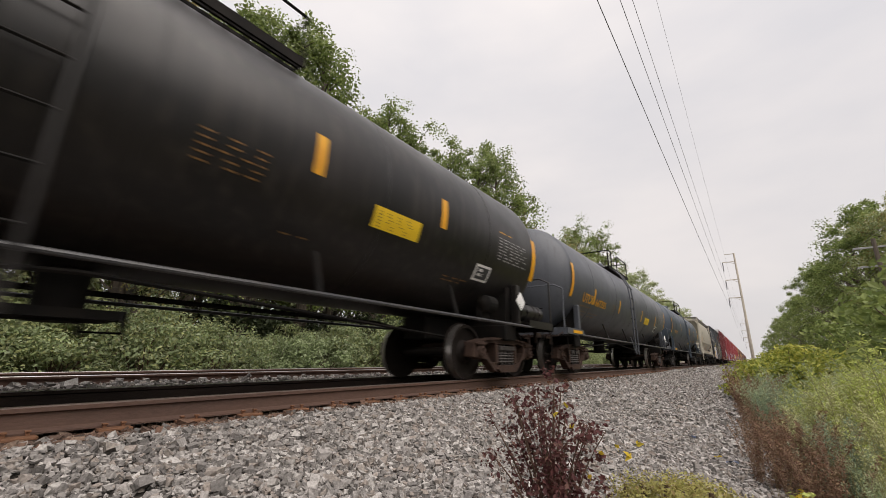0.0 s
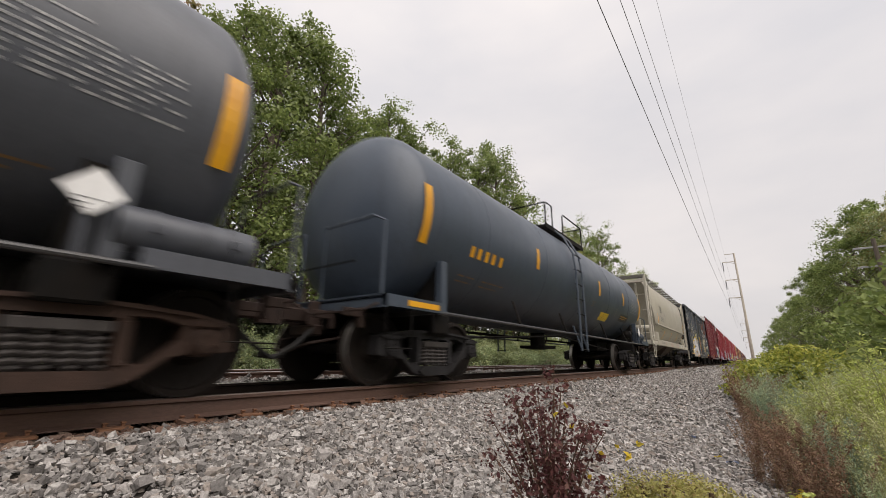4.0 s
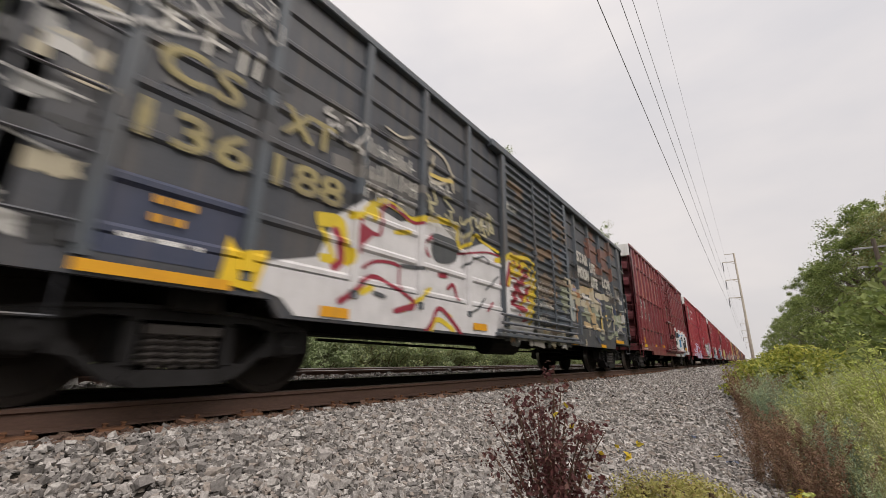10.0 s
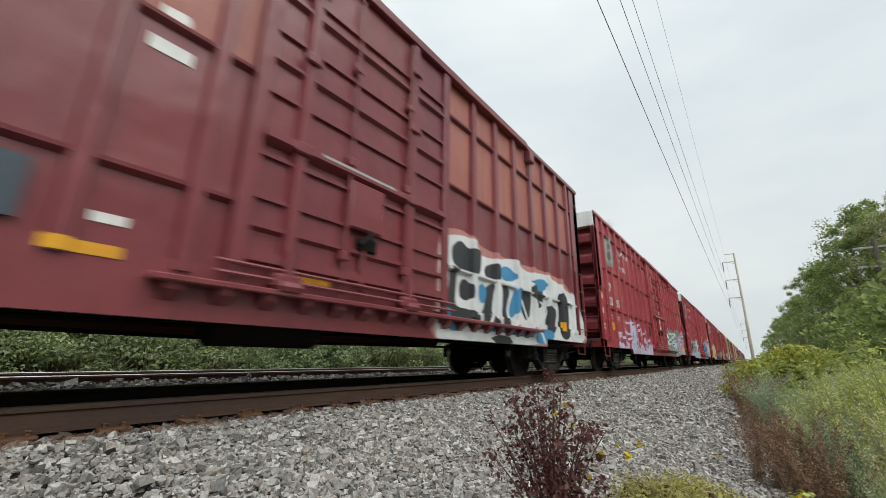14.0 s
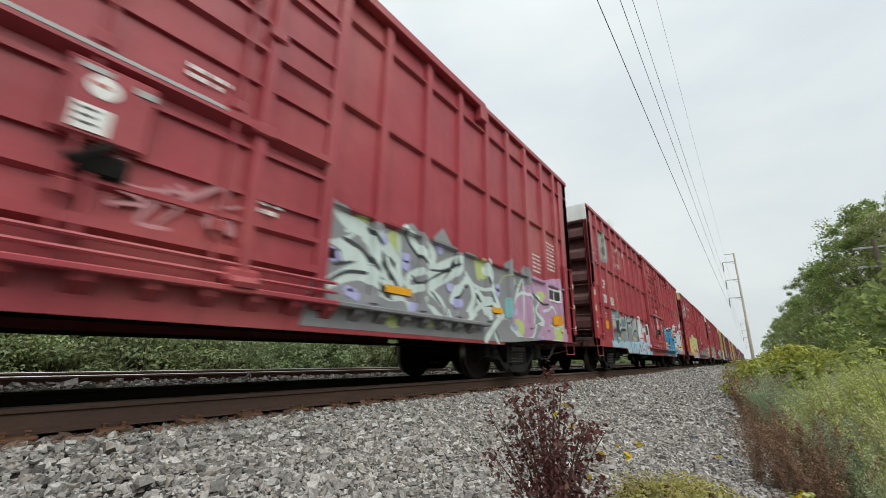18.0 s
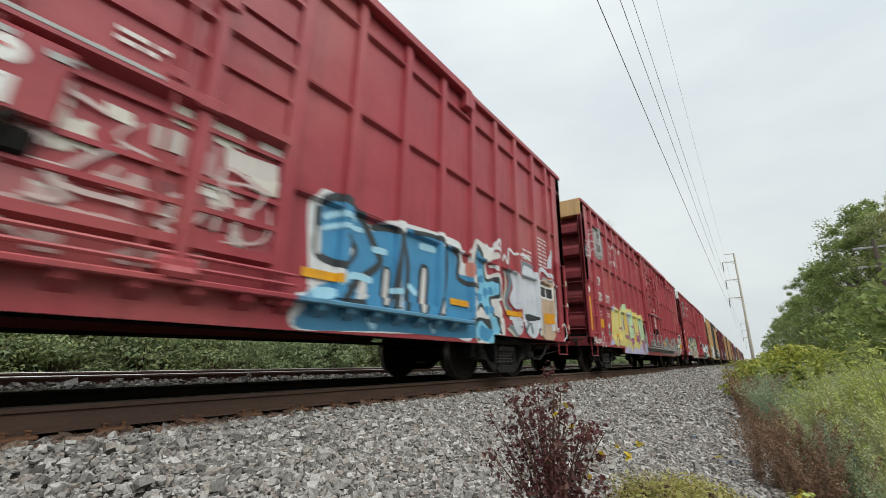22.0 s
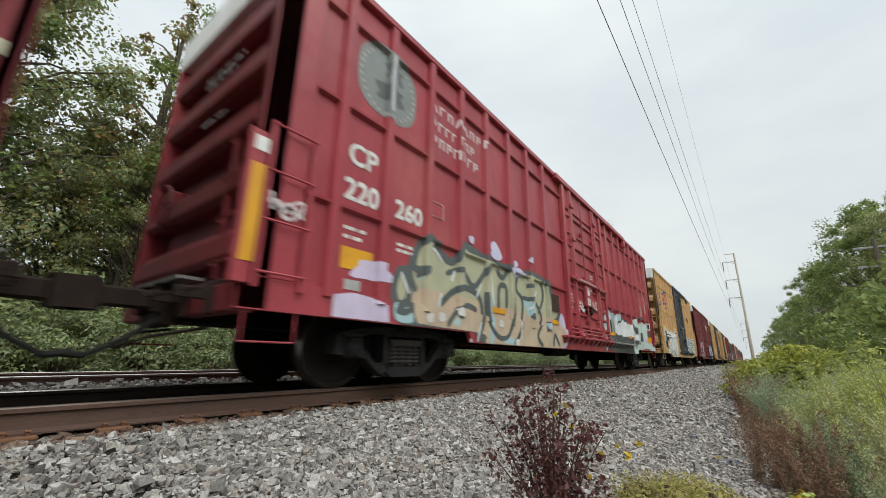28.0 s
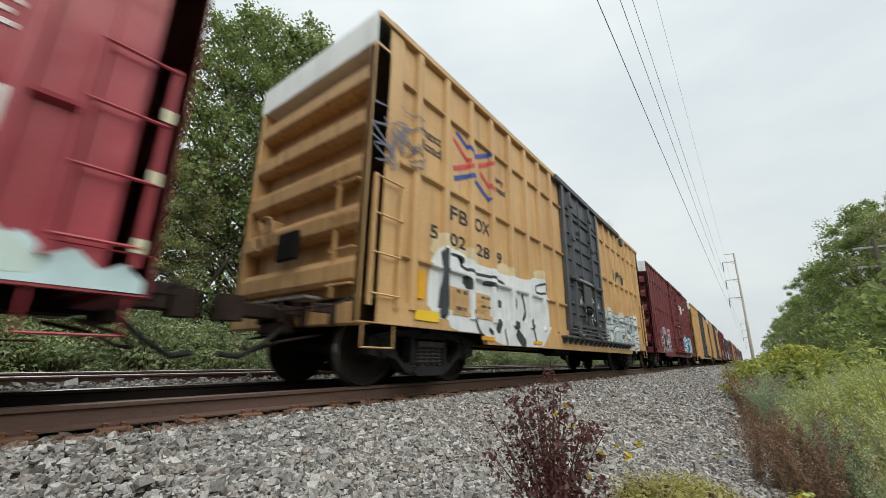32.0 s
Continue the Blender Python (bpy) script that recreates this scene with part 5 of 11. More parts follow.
    if fluted:
        FLUTES[car.name] = door_ribs
        marks += [(d0 - 0.01, d0 + 0.13, DOOR + 0.005), (d1 - 0.13, d1 + 0.01, DOOR + 0.005)]
        marks = [m if m[2] != DOOR - 0.045 else (d0 + 0.13, d1 - 0.13, m[2]) for m in marks]
    marks.sort(key=lambda m: m[0])
    for a, b, x in marks:
        if a > y:
            steps.append((y, a, SIDE, z0 + 0.285))
        if b > max(a, y) + 1e-4:
            steps.append((a if isinstance(x, tuple) else max(a, y), b, x, z0 + 0.285))
        y = max(y, b)
    return car, steps


# ---- tank cars ----
TR, TZ = 1.42, 2.45      # tank radius and the height of its axis


def on_tank(y, deg, lift=0.004):
    """Places on the tank's near flank: u along, v up the curve from the angle deg above the level."""
    def at(u, v, up=0.0):
        a = radians(deg) + v / TR
        r = TR + lift + up
        return (r * math.cos(a), y + u, TZ + r * math.sin(a))
    return at


def on_head(x, z):
    """Places on the round front head of a tank: u across, v up."""
    def at(u, v, up=0.0):
        k = min(1.0, math.hypot(x + u, z + v - TZ) / TR)
        return (x + u, -7.157 - up + 0.62 * (1 - math.sqrt(1 - k * k)), z + v)
    return at


def curved(car, place, w, h, mat, name, label="", n=8):
    bm = B()
    rows = [[bm.verts.new(place(u, h * i / n)) for u in (0, w)] for i in range(n + 1)]
    for a, b in zip(rows, rows[1:]):
        bm.faces.new((a[0], a[1], b[1], b[0]))
    return part(name, bm, mat, car, label)


def tankcar(label, paint, at, tone, number=None, dark_panel=False):
    """A tank car whose middle lies at y = at; its own y runs from -7.2 to 7.2."""
    car = thing("tank_car", label, "freight car", "freight cars of the train", (TRACK_X, at, 0))
    CARS.append((car, at))
    h = 7.15
    bm = B()
    prof = [(-h + 0.62 * (1 - math.cos(a)), TR * math.sin(a)) for a in (radians(k) for k in range(0, 91, 9))]
    prof[0] = (-h, 0.02)
    lathe(bm, prof + [(y, TR) for y in (-4, -1.5, 1.5, 4)] + [(-y, r) for y, r in prof[::-1]], "y", 64, (0, 0, TZ))
    part("tank", bm, paint, car, smooth=True)
    for y in (-4.9, -2.45, 0.0, 2.45, 4.9):
        bm = B()
        lathe(bm, [(y - 0.015, TR), (y - 0.01, TR + 0.004), (y + 0.01, TR + 0.004), (y + 0.015, TR)], "y", 64, (0, 0, TZ))
        part("weld_seam", bm, paint, car, smooth=True)
    # stub sills, decks, saddles
    for s in (-1, 1):
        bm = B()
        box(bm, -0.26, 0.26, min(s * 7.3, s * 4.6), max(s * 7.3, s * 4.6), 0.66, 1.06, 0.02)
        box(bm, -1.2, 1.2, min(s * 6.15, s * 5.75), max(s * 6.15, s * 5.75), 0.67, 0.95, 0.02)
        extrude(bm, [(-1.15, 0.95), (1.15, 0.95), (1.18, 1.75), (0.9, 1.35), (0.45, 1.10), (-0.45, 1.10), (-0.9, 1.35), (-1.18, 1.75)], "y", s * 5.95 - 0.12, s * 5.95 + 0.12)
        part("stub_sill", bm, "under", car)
        bm = B()
        a, b = min(s * 7.35, s * 6.2), max(s * 7.35, s * 6.2)
        box(bm, -1.45, 1.45, a, b, 1.00, 1.04)
        box(bm, 1.42, 1.46, a, b, 0.92, 1.06)
        box(bm, -1.46, -1.42, a, b, 0.92, 1.06)
        e = s * 7.35
        box(bm, -1.46, 1.46, min(e, e - s * 0.04), max(e, e - s * 0.04), 0.90, 1.06)
        part("end_deck", bm, paint, car, "narrow steel end platform")
        bm = B()
        tube(bm, [(-1.4, e, 1.05), (-1.4, e, 1.95), (-1.2, e, 2.05), (-0.25, e, 2.05), (-0.25, e, 1.05)], 0.02, 6)
        tube(bm, [(0.25, e, 1.05), (0.25, e, 2.05), (1.2, e, 2.05), (1.4, e, 1.95), (1.4, e, 1.05)], 0.02, 6)
        part("end_handrail", bm, paint, car)
        bm = B()
        box(bm, 1.20, 1.32, s * 6.05 - 0.07, s * 6.05 + 0.07, 0.95, 1.70, 0.01)
        part("jacking_post", bm, paint, car)
        bm = B()
        box(bm, -1.32, -1.20, s * 6.05 - 0.07, s * 6.05 + 0.07, 0.95, 1.70, 0.01)
        part("jacking_post", bm, paint, car)
        stirrup(car, s * 7.28, s * 6.85, 0.45, 1.0, "under", 1.43)
        coupler(car, s * 7.3, s, 0.55)
        truck(car, s * 5.95, tone)
        bm = B()
        box(bm, -0.9, 0.9, e, e + s * 0.015, 1.5, 1.52)
        lathe(bm, [(min(e, e - s * 0.3), 0.22), (max(e, e - s * 0.3), 0.22)], "y", 14, (-1.0, 0, 1.3))
        part("end_gear", bm, "under", car)
    # long side rail with its brackets
    for s in (1, -1):
        bm = B()
        tube(bm, [(s * 1.44, -6.3, 0.93), (s * 1.44, 6.3, 0.93)], 0.024, 10)
        part("side_rail", bm, "dark_pipe", car, "long tubular side rail")
        for y in (-3.9, -1.6, 1.6, 3.9):
            bm = B()
            extrude(bm, [(s * 1.455, 0.91), (s * 1.30, 1.38), (s * 1.27, 1.38), (s * 1.41, 0.91)], "y", y - 0.022, y + 0.022)
            part("rail_bracket", bm, "under", car)
    # ladder and top platform
    for s in (1, -1):
        c = -0.65 * s
        bm = B()
        for y in (c - 0.21, c + 0.21):
            pts = [(s * 1.50, y, 0.55), (s * 1.50, y, 2.5), (s * 1.45, y, 2.95), (s * 1.24, y, 3.4), (s * 1.0, y, 3.66)]
            tube(bm, pts, 0.026, 6)
            tube(bm, [(s * 1.50, y, 0.57), (s * 1.40, y - 0.22, 1.12)], 0.022, 5)
        part("ladder", bm, paint, car)
        ladder(car, s * 1.45, c - 0.21, c + 0.21, [0.58, 1.05, 1.42, 1.79, 2.16, 2.53, 2.90], "under", s * 0.05)
        bm = B()
        for i in range(5):
            x = s * (0.60 + 0.1 * i)
            box(bm, x - 0.014, x + 0.014, -1.45, 1.35, 3.63, 3.67)
        for i in range(15):
            y = -1.45 + i * 0.2
            box(bm, min(s * 0.58, s * 1.02), max(s * 0.58, s * 1.02), y - 0.012, y + 0.012, 3.60, 3.665)
        box(bm, min(s * 1.0, s * 1.03), max(s * 1.0, s * 1.03), -1.47, 1.37, 3.58, 3.70)
        part("side_walkway", bm, "under", car, "open grating walkway along the tank top")
        bm = B()
        tube(bm, [(s * 1.0, -0.2, 3.66), (s * 1.0, -0.2, 4.24), (s * 1.0, -0.1, 4.30), (s * 1.0, 1.35, 4.30), (s * 1.0, 1.35, 3.62)], 0.02, 6)
        part("platform_railing", bm, "under", car)
        bm = B()
        tube(bm, [(s * 1.0, -1.4, 3.66), (s * 1.0, -1.4, 4.24), (s * 1.0, -1.3, 4.30), (s * 1.0, -0.95, 4.30), (s * 1.0, -0.95, 3.66)], 0.02, 6)
        part("platform_railing", bm, "under", car)
    for y in (-1.4, 1.35):
        bm = B()
        tube(bm, [(-1.0, y, 4.28), (1.0, y, 4.28)], 0.018, 6)
        part("platform_railing", bm, "under", car)
    bm = B()
    lathe(bm, [(3.75, 0.45), (4.05, 0.45), (4.12, 0.40), (4.18, 0.2)], "z", 24)
    part("manway", bm, paint, car)
    # brake reservoir, valve and warning diamonds at the rear deck
    bm = B()
    lathe(bm, [(6.0, 0.05), (6.05, 0.17), (7.0, 0.17), (7.05, 0.05)], "y", 20, (1.22, 0, 1.22))
    lathe(bm, [(6.6, 0.18), (6.64, 0.18)], "y", 20, (1.22, 0, 1.22))
    for y in (6.25, 6.8):
        lathe(bm, [(y, 0.178), (y + 0.05, 0.178)], "y", 20, (1.22, 0, 1.22))
        box(bm, 1.30, 1.42, y, y + 0.05, 1.18, 1.26, 0.01)
    ob = part("brake_reservoir", bm, paint, car, smooth=True)
    ob.data.set_sharp_from_angle(angle=radians(40))
    bm = B()
    lathe(bm, [(4.95, 0.03), (5.0, 0.14), (5.25, 0.14), (5.3, 0.03)], "y", 16, (1.2, 0, 1.25))
    box(bm, 1.05, 1.15, 5.0, 5.25, 0.95, 1.2)
    part("brake_cylinder", bm, "under", car)
    bm = B()
    tube(bm, [(1.40, 5.88, 0.95), (1.42, 5.86, 1.5)], 0.03, 6)
    part("placard_post", bm, paint, car)
    bm = B()
    c, r = (1.46, 5.88, 1.36), 0.17
    v = [bm.verts.new((x, c[1] + a * r, c[2] + b * r)) for x in (1.44, 1.455) for a, b in ((0, 1), (1, 0), (0, -1), (-1, 0))]
    bm.faces.new(v[:4][::-1])
    bm.faces.new(v[4:])
    for i in range(4):
        bm.faces.new((v[i], v[(i + 1) % 4], v[4 + (i + 1) % 4], v[4 + i]))
    bmesh.ops.recalc_face_normals(bm, faces=list(bm.faces))
    part("warning_diamond", bm, "white", car, "white diamond placard")
    bars(car, flat(1.458, 5.80, 1.30), [0.16, 0.13, 0.09], 0.035, 0.012, "black_paint")
    bm = B()
    tube(bm, [(0.6, -6.0, 0.62), (0.62, 0, 0.95), (0.6, 6.0, 0.62)], 0.022, 5)
    tube(bm, [(-0.3, -6.0, 0.62), (-0.3, -4.0, 0.9), (-0.3, 4.0, 0.9), (-0.3, 6.0, 0.62)], 0.03, 5)
    lathe(bm, [(-0.25, 0.2), (0.25, 0.2)], "z", 16, (0, 0, 0.85))
    box(bm, -0.35, 0.35, -0.4, 0.4, 0.62, 0.7)
    part("outlet_gear", bm, "under", car)
    # markings on the near flank
    mid, low_panel = {"black": ((1.40, 3.53), 0), "grey": ((-2.05, 4.27, -4.78, 1.40), 0), "blue_grey": ((1.32, 4.05), 1)}[paint]
    for y in (-6.64, 6.54):
        curved(car, on_tank(y, -24), 0.16, 0.86, "orange", "reflective_strip", "orange reflective strip")
    if paint == "grey":
        bars(car, on_tank(-0.35, 4, 0.006), [0.5, 0.6, 0.55, 0.4], 0.075, 0.022, "faded_orange")
        bars(car, on_tank(-2.75, -17, 0.006), [0.35, 0.35, 0.3, 0.35], 0.06, 0.02, "faded_orange")
    for y in mid + (-3.0,) * (paint != "grey"):
        curved(car, on_tank(y, -12 if paint != "grey" else -24), 0.13, 0.44, "orange", "reflective_strip", "orange reflective strip")
    y, deg = {"black": (2.3, -25), "grey": (2.1, -26), "blue_grey": (1.93, -40)}[paint]
    curved(car, on_tank(y, deg), 0.84, 0.27, "sign_yellow", "warning_panel", "yellow warning panel with small writing")
    bars(car, on_tank(y + 0.07, deg + 8.6, 0.008), [0.7, 0.6, 0.7, 0.66, 0.62, 0.55], 0.037, 0.010, "black_paint")
    if dark_panel:
        curved(car, on_tank(4.0, -34), 1.1, 0.26, "black_paint", "dark_panel", "black repainted patch")
        bars(car, on_tank(4.1, -27.5, 0.008), [0.9, 0.75], 0.07, 0.035, "orange")
        bars(car, on_tank(3.35, -20, 0.006), [0.3, 0.2, 0.25, 0.2], 0.07, 0.022, "stencil")
    bars(car, on_tank(5.2, -1.5, 0.006), [1.1, 1.05, 0.9, 1.1, 1.0, 1.1, 0.85, 1.1], 0.054, 0.022, "dim_white")
    bars(car, on_tank(5.2, 3.0, 0.006), [0.5], 0.054, 0.022, "orange" if paint == "black" else "dim_white")
    if paint != "blue_grey":
        y, deg = (4.66, -36) if paint == "black" else (4.43, -35)
        curved(car, on_tank(y, deg), 0.46, 0.29, "lettering", "data_panel", "white framed data panel")
        curved(car, on_tank(y + 0.04, deg + 1.6, 0.008), 0.38, 0.21, "black_paint", "data_panel_window")
        bars(car, on_tank(y + 0.10, deg + 7, 0.011), [0.16, 0.16], 0.08, 0.05, "lettering")
    if paint == "black":
        bars(car, on_tank(0.35, -13, 0.006), [0.62, 0.62, 0.62, 0.6, 0.62], 0.065, 0.02, "faded_orange")
        bars(car, on_tank(1.29, -40, 0.006), [0.34], 0.1, 0.02, "faded_orange")
        bars(car, on_tank(3.95, -39, 0.006), [0.65, 0.5], 0.06, 0.025, "faded_orange")
    else:
        bars(car, on_tank(4.35 if paint == "grey" else 0.85, -38 if paint == "grey" else -21, 0.006), [0.3, 0.28, 0.25], 0.06, 0.02, "faded_orange")
        bars(car, on_tank(5.0, -40, 0.006), [0.7, 0.55], 0.07, 0.025, "faded_orange")
    if number:
        lettering(car, number[0], on_tank(-5.66, -25, 0.006), 0.24, "orange", 0.86, bold=0.010)
        lettering(car, number[1], on_tank(-4.55, -25, 0.006), 0.20, "orange", 0.98, bold=0.010)
        bars(car, on_tank(-5.7, -30, 0.006), [0.9], 0.1, 0.04, "faded_orange")
        for z, w in ((3.12, 0.62), (2.92, 0.3), (2.76, 0.42)):
            bars(car, on_head(-0.05, z), [w], 0.1, 0.1, "orange")
    else:
        bars(car, on_tank(-5.4, -22, 0.006), [1.0], 0.1, 0.2, "orange")
    bars(car, on_tank(-5.5, -36, 0.006), [0.5, 0.45], 0.1, 0.03, "faded_orange")
    bars(car, on_tank(-4.8, -36, 0.006), [0.8, 0.6], 0.1, 0.03, "faded_orange")
    plate(car, 1.462, -6.95, -6.35, 0.95, 1.02, "orange", "deck_stripe")
    return car


# ---- covered hopper ----
def hopper(at):
    """A short covered hopper with curved sides, open end frames and two outlet bays; its own y runs from 0 to 11.5."""
    car = thing("covered_hopper", "pale grey covered hopper car with curved steel sides", "freight car", "freight cars of the train", (TRACK_X, at, 0))
    CARS.append((car, at))
    L = 11.95
    # half section of the body, from the roof edge down over the crease to the sill
    sec = [(0.55, 3.97), (1.0, 3.94), (1.22, 3.84), (1.35, 3.52), (1.43, 3.0), (1.46, 2.45), (1.46, 2.10), (1.45, 1.96), (1.41, 1.90), (1.33, 1.66), (1.20, 1.45), (1.02, 1.24)]
    ring = sec + [(-x, z) for x, z in sec[::-1]]
    ends = [(1.55, 0.0), (9.95, 0.0)]
    bm = B()
    rows = []
    for y, k in ((0.62, 1.0), (0.75, 1.0), (L - 0.75, 1.0), (L - 0.62, 1.0)):
        rows.append([bm.verts.new((x, y + (0.0 if (y > 0.7 and y < L - 0.7) else (1 if y < 5 else -1) * max(0.0, (3.80 - z)) * 0.52), z)) for x, z in ring])
    rows[1] = rows[0] if False else rows[1]
    for i, y in ((1, None), (2, None)):
        for v, w in zip(rows[i], rows[0 if i == 1 else 3]):
            v.co.y = w.co.y + (0.16 if i == 1 else -0.16)
        for v in rows[0 if i == 1 else 3]:
            v.co.x *= 0.955
    n = len(ring)
    for a, b in zip(rows, rows[1:]):
        for j in range(n - 1):
            bm.faces.new((a[j], a[j + 1], b[j + 1], b[j]))
        bm.faces.new((a[n - 1], a[0], b[0], b[n - 1]))
    bm.faces.new(rows[0])
    bm.faces.new(rows[-1])
    bmesh.ops.recalc_face_normals(bm, faces=list(bm.faces))
    body = part("hopper_body", bm, "cream", car)
    body.data.shade_smooth()
    body.data.set_sharp_from_angle(angle=radians(28))
    for s in (1, -1):
        bm = B()
        extrude(bm, [(s * 1.44, 1.93), (s * 1.485, 1.97), (s * 1.485, 2.01), (s * 1.44, 2.04)], "y", 1.5, L - 1.5)
        part("crease_strip", bm, "cream", car)
        bm = B()
        box(bm, min(s * 1.33, s * 1.43), max(s * 1.33, s * 1.43), 1.4, L - 1.4, 1.03, 1.29, 0.012)
        box(bm, min(s * 1.36, s * 1.43), max(s * 1.36, s * 1.43), 0.0, 1.4, 1.03, 1.19, 0.01)
        box(bm, min(s * 1.36, s * 1.43), max(s * 1.36, s * 1.43), L - 1.4, L, 1.03, 1.19, 0.01)
        for y in (1.45, L - 1.75):
            box(bm, min(s * 1.30, s * 1.445), max(s * 1.30, s * 1.445), y, y + 0.30, 1.0, 1.62, 0.012)
        part("side_sill", bm, "cream", car)
    # hopper bays
    for y0, y1 in ((2.3, 5.9), (6.1, 9.6)):
        bm = B()
        c = (y0 + y1) / 2
        top = [(-1.25, y0, 1.28), (1.25, y0, 1.28), (1.25, y1, 1.28), (-1.25, y1, 1.28)]
        low = [(-0.35, c - 0.4, 0.48), (0.35, c - 0.4, 0.48), (0.35, c + 0.4, 0.48), (-0.35, c + 0.4, 0.48)]
        a = [bm.verts.new(p) for p in top]
        b = [bm.verts.new(p) for p in low]
        bm.faces.new(b)
        bm.faces.new(a[::-1])
        for i in range(4):
            bm.faces.new((a[i], a[(i + 1) % 4], b[(i + 1) % 4], b[i]))
        bmesh.ops.recalc_face_normals(bm, faces=list(bm.faces))
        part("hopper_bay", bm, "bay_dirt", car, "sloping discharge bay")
        bm = B()
        box(bm, -0.5, 0.5, c - 0.5, c + 0.5, 0.36, 0.50, 0.02)
        tube(bm, [(-1.0, c, 0.43), (1.0, c, 0.43)], 0.04, 8)
        part("outlet_gate", bm, "under", car)
    bm = B()
    box(bm, -0.2, 0.2, 0.0, L, 0.66, 1.0, 0.02)
    tube(bm, [(0.9, 1.5, 0.60), (0.9, L - 1.5, 0.60)], 0.025, 6)
    part("centre_sill", bm, "under", car)
    # end frames
    for y, s in ((0.0, -1), (L, 1)):
        inn = -s
        for t in (1, -1):
            bm = B()
            box(bm, min(t * 1.36, t * 1.45), max(t * 1.36, t * 1.45), min(y, y + inn * 0.11), max(y, y + inn * 0.11), 1.05, 4.05, 0.012)
            part("end_post", bm, "cream", car)
            bm = B()
            box(bm, min(t * 1.38, t * 1.45), max(t * 1.38, t * 1.45), min(y + inn * 0.5, y + inn * 0.58), max(y + inn * 0.5, y + inn * 0.58), 1.05, 3.65, 0.01)
            part("inner_post", bm, "cream", car)
            ladder(car, t * 1.40, min(y + inn * 0.1, y + inn * 0.5), max(y + inn * 0.1, y + inn * 0.5), [1.4 + 0.40 * i for i in range(6)], "cream", t * 0.035)
            bm = B()
            extrude(bm, [(y + inn * 0.1, 3.95), (y + inn * 0.1, 3.70), (y + inn * 0.75, 3.35), (y + inn * 0.75, 3.65)], "x", t * 1.36, t * 1.41)
            part("corner_brace", bm, "cream", car)
            bm = B()
            x = t * 1.46
            tube(bm, [(x, y + inn * 0.0, 1.05), (x, y + inn * 0.0, 0.50), (x, y + inn * 0.36, 0.50), (x, y + inn * 0.38, 0.80), (x, y + inn * 0.55, 1.05)], 0.02, 6)
            tube(bm, [(x, y, 0.78), (x, y + inn * 0.37, 0.78)], 0.016, 5)
            part("step_stirrup", bm, "cream", car)
        bm = B()
        box(bm, -1.36, 1.36, min(y, y + inn * 0.1), max(y, y + inn * 0.1), 3.72, 3.86, 0.01)
        part("end_crossbeam", bm, "cream", car)
        bm = B()
        box(bm, -1.36, 1.36, min(y, y + inn * 0.16), max(y, y + inn * 0.16), 1.03, 1.2, 0.012)
        part("end_sill", bm, "cream", car)
        bm = B()
        for x in (-0.95, -0.45, 0.45, 0.95):
            box(bm, x - 0.035, x + 0.035, min(y + inn * 0.32, y + inn * 0.42), max(y + inn * 0.32, y + inn * 0.42), 1.1, 3.74)
        part("end_strut", bm, "cream", car)["kind"] = "stuff"
        for z in (1.72, 2.5, 3.2):
            bm = B()
            tube(bm, [(-1.36, y + inn * 0.28, z), (1.36, y + inn * 0.28, z)], 0.022, 6)
            part("cross_rail", bm, "cream", car)
        bm = B()
        lathe(bm, [(min(y + inn * 0.35, y + inn * 0.85), 0.2), (max(y + inn * 0.35, y + inn * 0.85), 0.2)], "y", 18, (-0.8 if s < 0 else 0.8, 0, 1.62))
        part("end_reservoir", bm, "cream", car, smooth=False)
        bm = B()
        box(bm, -1.4, 1.4, min(y + inn * 0.05, y + inn * 1.4), max(y + inn * 0.05, y + inn * 1.4), 1.04, 1.10)
        part("end_floor", bm, "cream", car)
        bm = B()
        lathe(bm, [(y + inn * 0.5, 0.16), (y + inn * 1.2, 0.16)], "y", 16, (0.75 if s < 0 else -0.75, 0, 1.4))
        box(bm, 0.2, 0.5, min(y + inn * 0.4, y + inn * 0.7), max(y + inn * 0.4, y + inn * 0.7), 1.1, 1.6, 0.02)
        part("brake_gear", bm, "cream", car)["kind"] = "stuff"
        if s < 0:
            bm = B()
            lathe(bm, [(0.06, 0.26), (0.08, 0.28), (0.10, 0.26)], "y", 24, (-0.8, 0, 2.0))
            for a in range(0, 360, 60):
                tube(bm, [(-0.8, 0.08, 2.0), (-0.8 + 0.27 * math.cos(radians(a)), 0.08, 2.0 + 0.27 * math.sin(radians(a)))], 0.012, 4)
            part("brake_wheel", bm, "cream", car)
        for t in (1, -1):
            bm = B()
            tube(bm, [(t * 0.30, y + inn * 0.22, 1.15), (t * 0.42, y + inn * 0.55, 2.3), (t * 0.60, y + inn * 0.45, 3.72)], 0.035, 6)
            part("sloping_strut", bm, "cream", car)
            bm = B()
            tube(bm, [(t * 1.40, y + inn * 0.05, 2.45), (t * 1.40, y + inn * 0.55, 2.95)], 0.018, 5)
            part("diagonal_brace", bm, "cream", car)
        bm = B()
        box(bm, 0.55, 1.30, min(y + inn * 0.62, y + inn * 1.15), max(y + inn * 0.62, y + inn * 1.15), 1.50, 1.56, 0.01)
        lathe(bm, [(0.60, 0.13), (0.62, 0.16), (1.22, 0.16), (1.24, 0.13)], "x", 16, (0, y + inn * 0.88, 1.74))
        part("brake_cylinder", bm, "cream", car, "brake cylinder on a shelf behind the ladder")
        bm = B()
        tube(bm, [(1.05, y + inn * 0.2, 1.12), (1.05, y + inn * 0.2, 1.75), (0.9, y + inn * 0.6, 1.95), (0.9, y + inn * 0.9, 1.9)], 0.022, 6)
        part("air_pipe", bm, "cream", car)
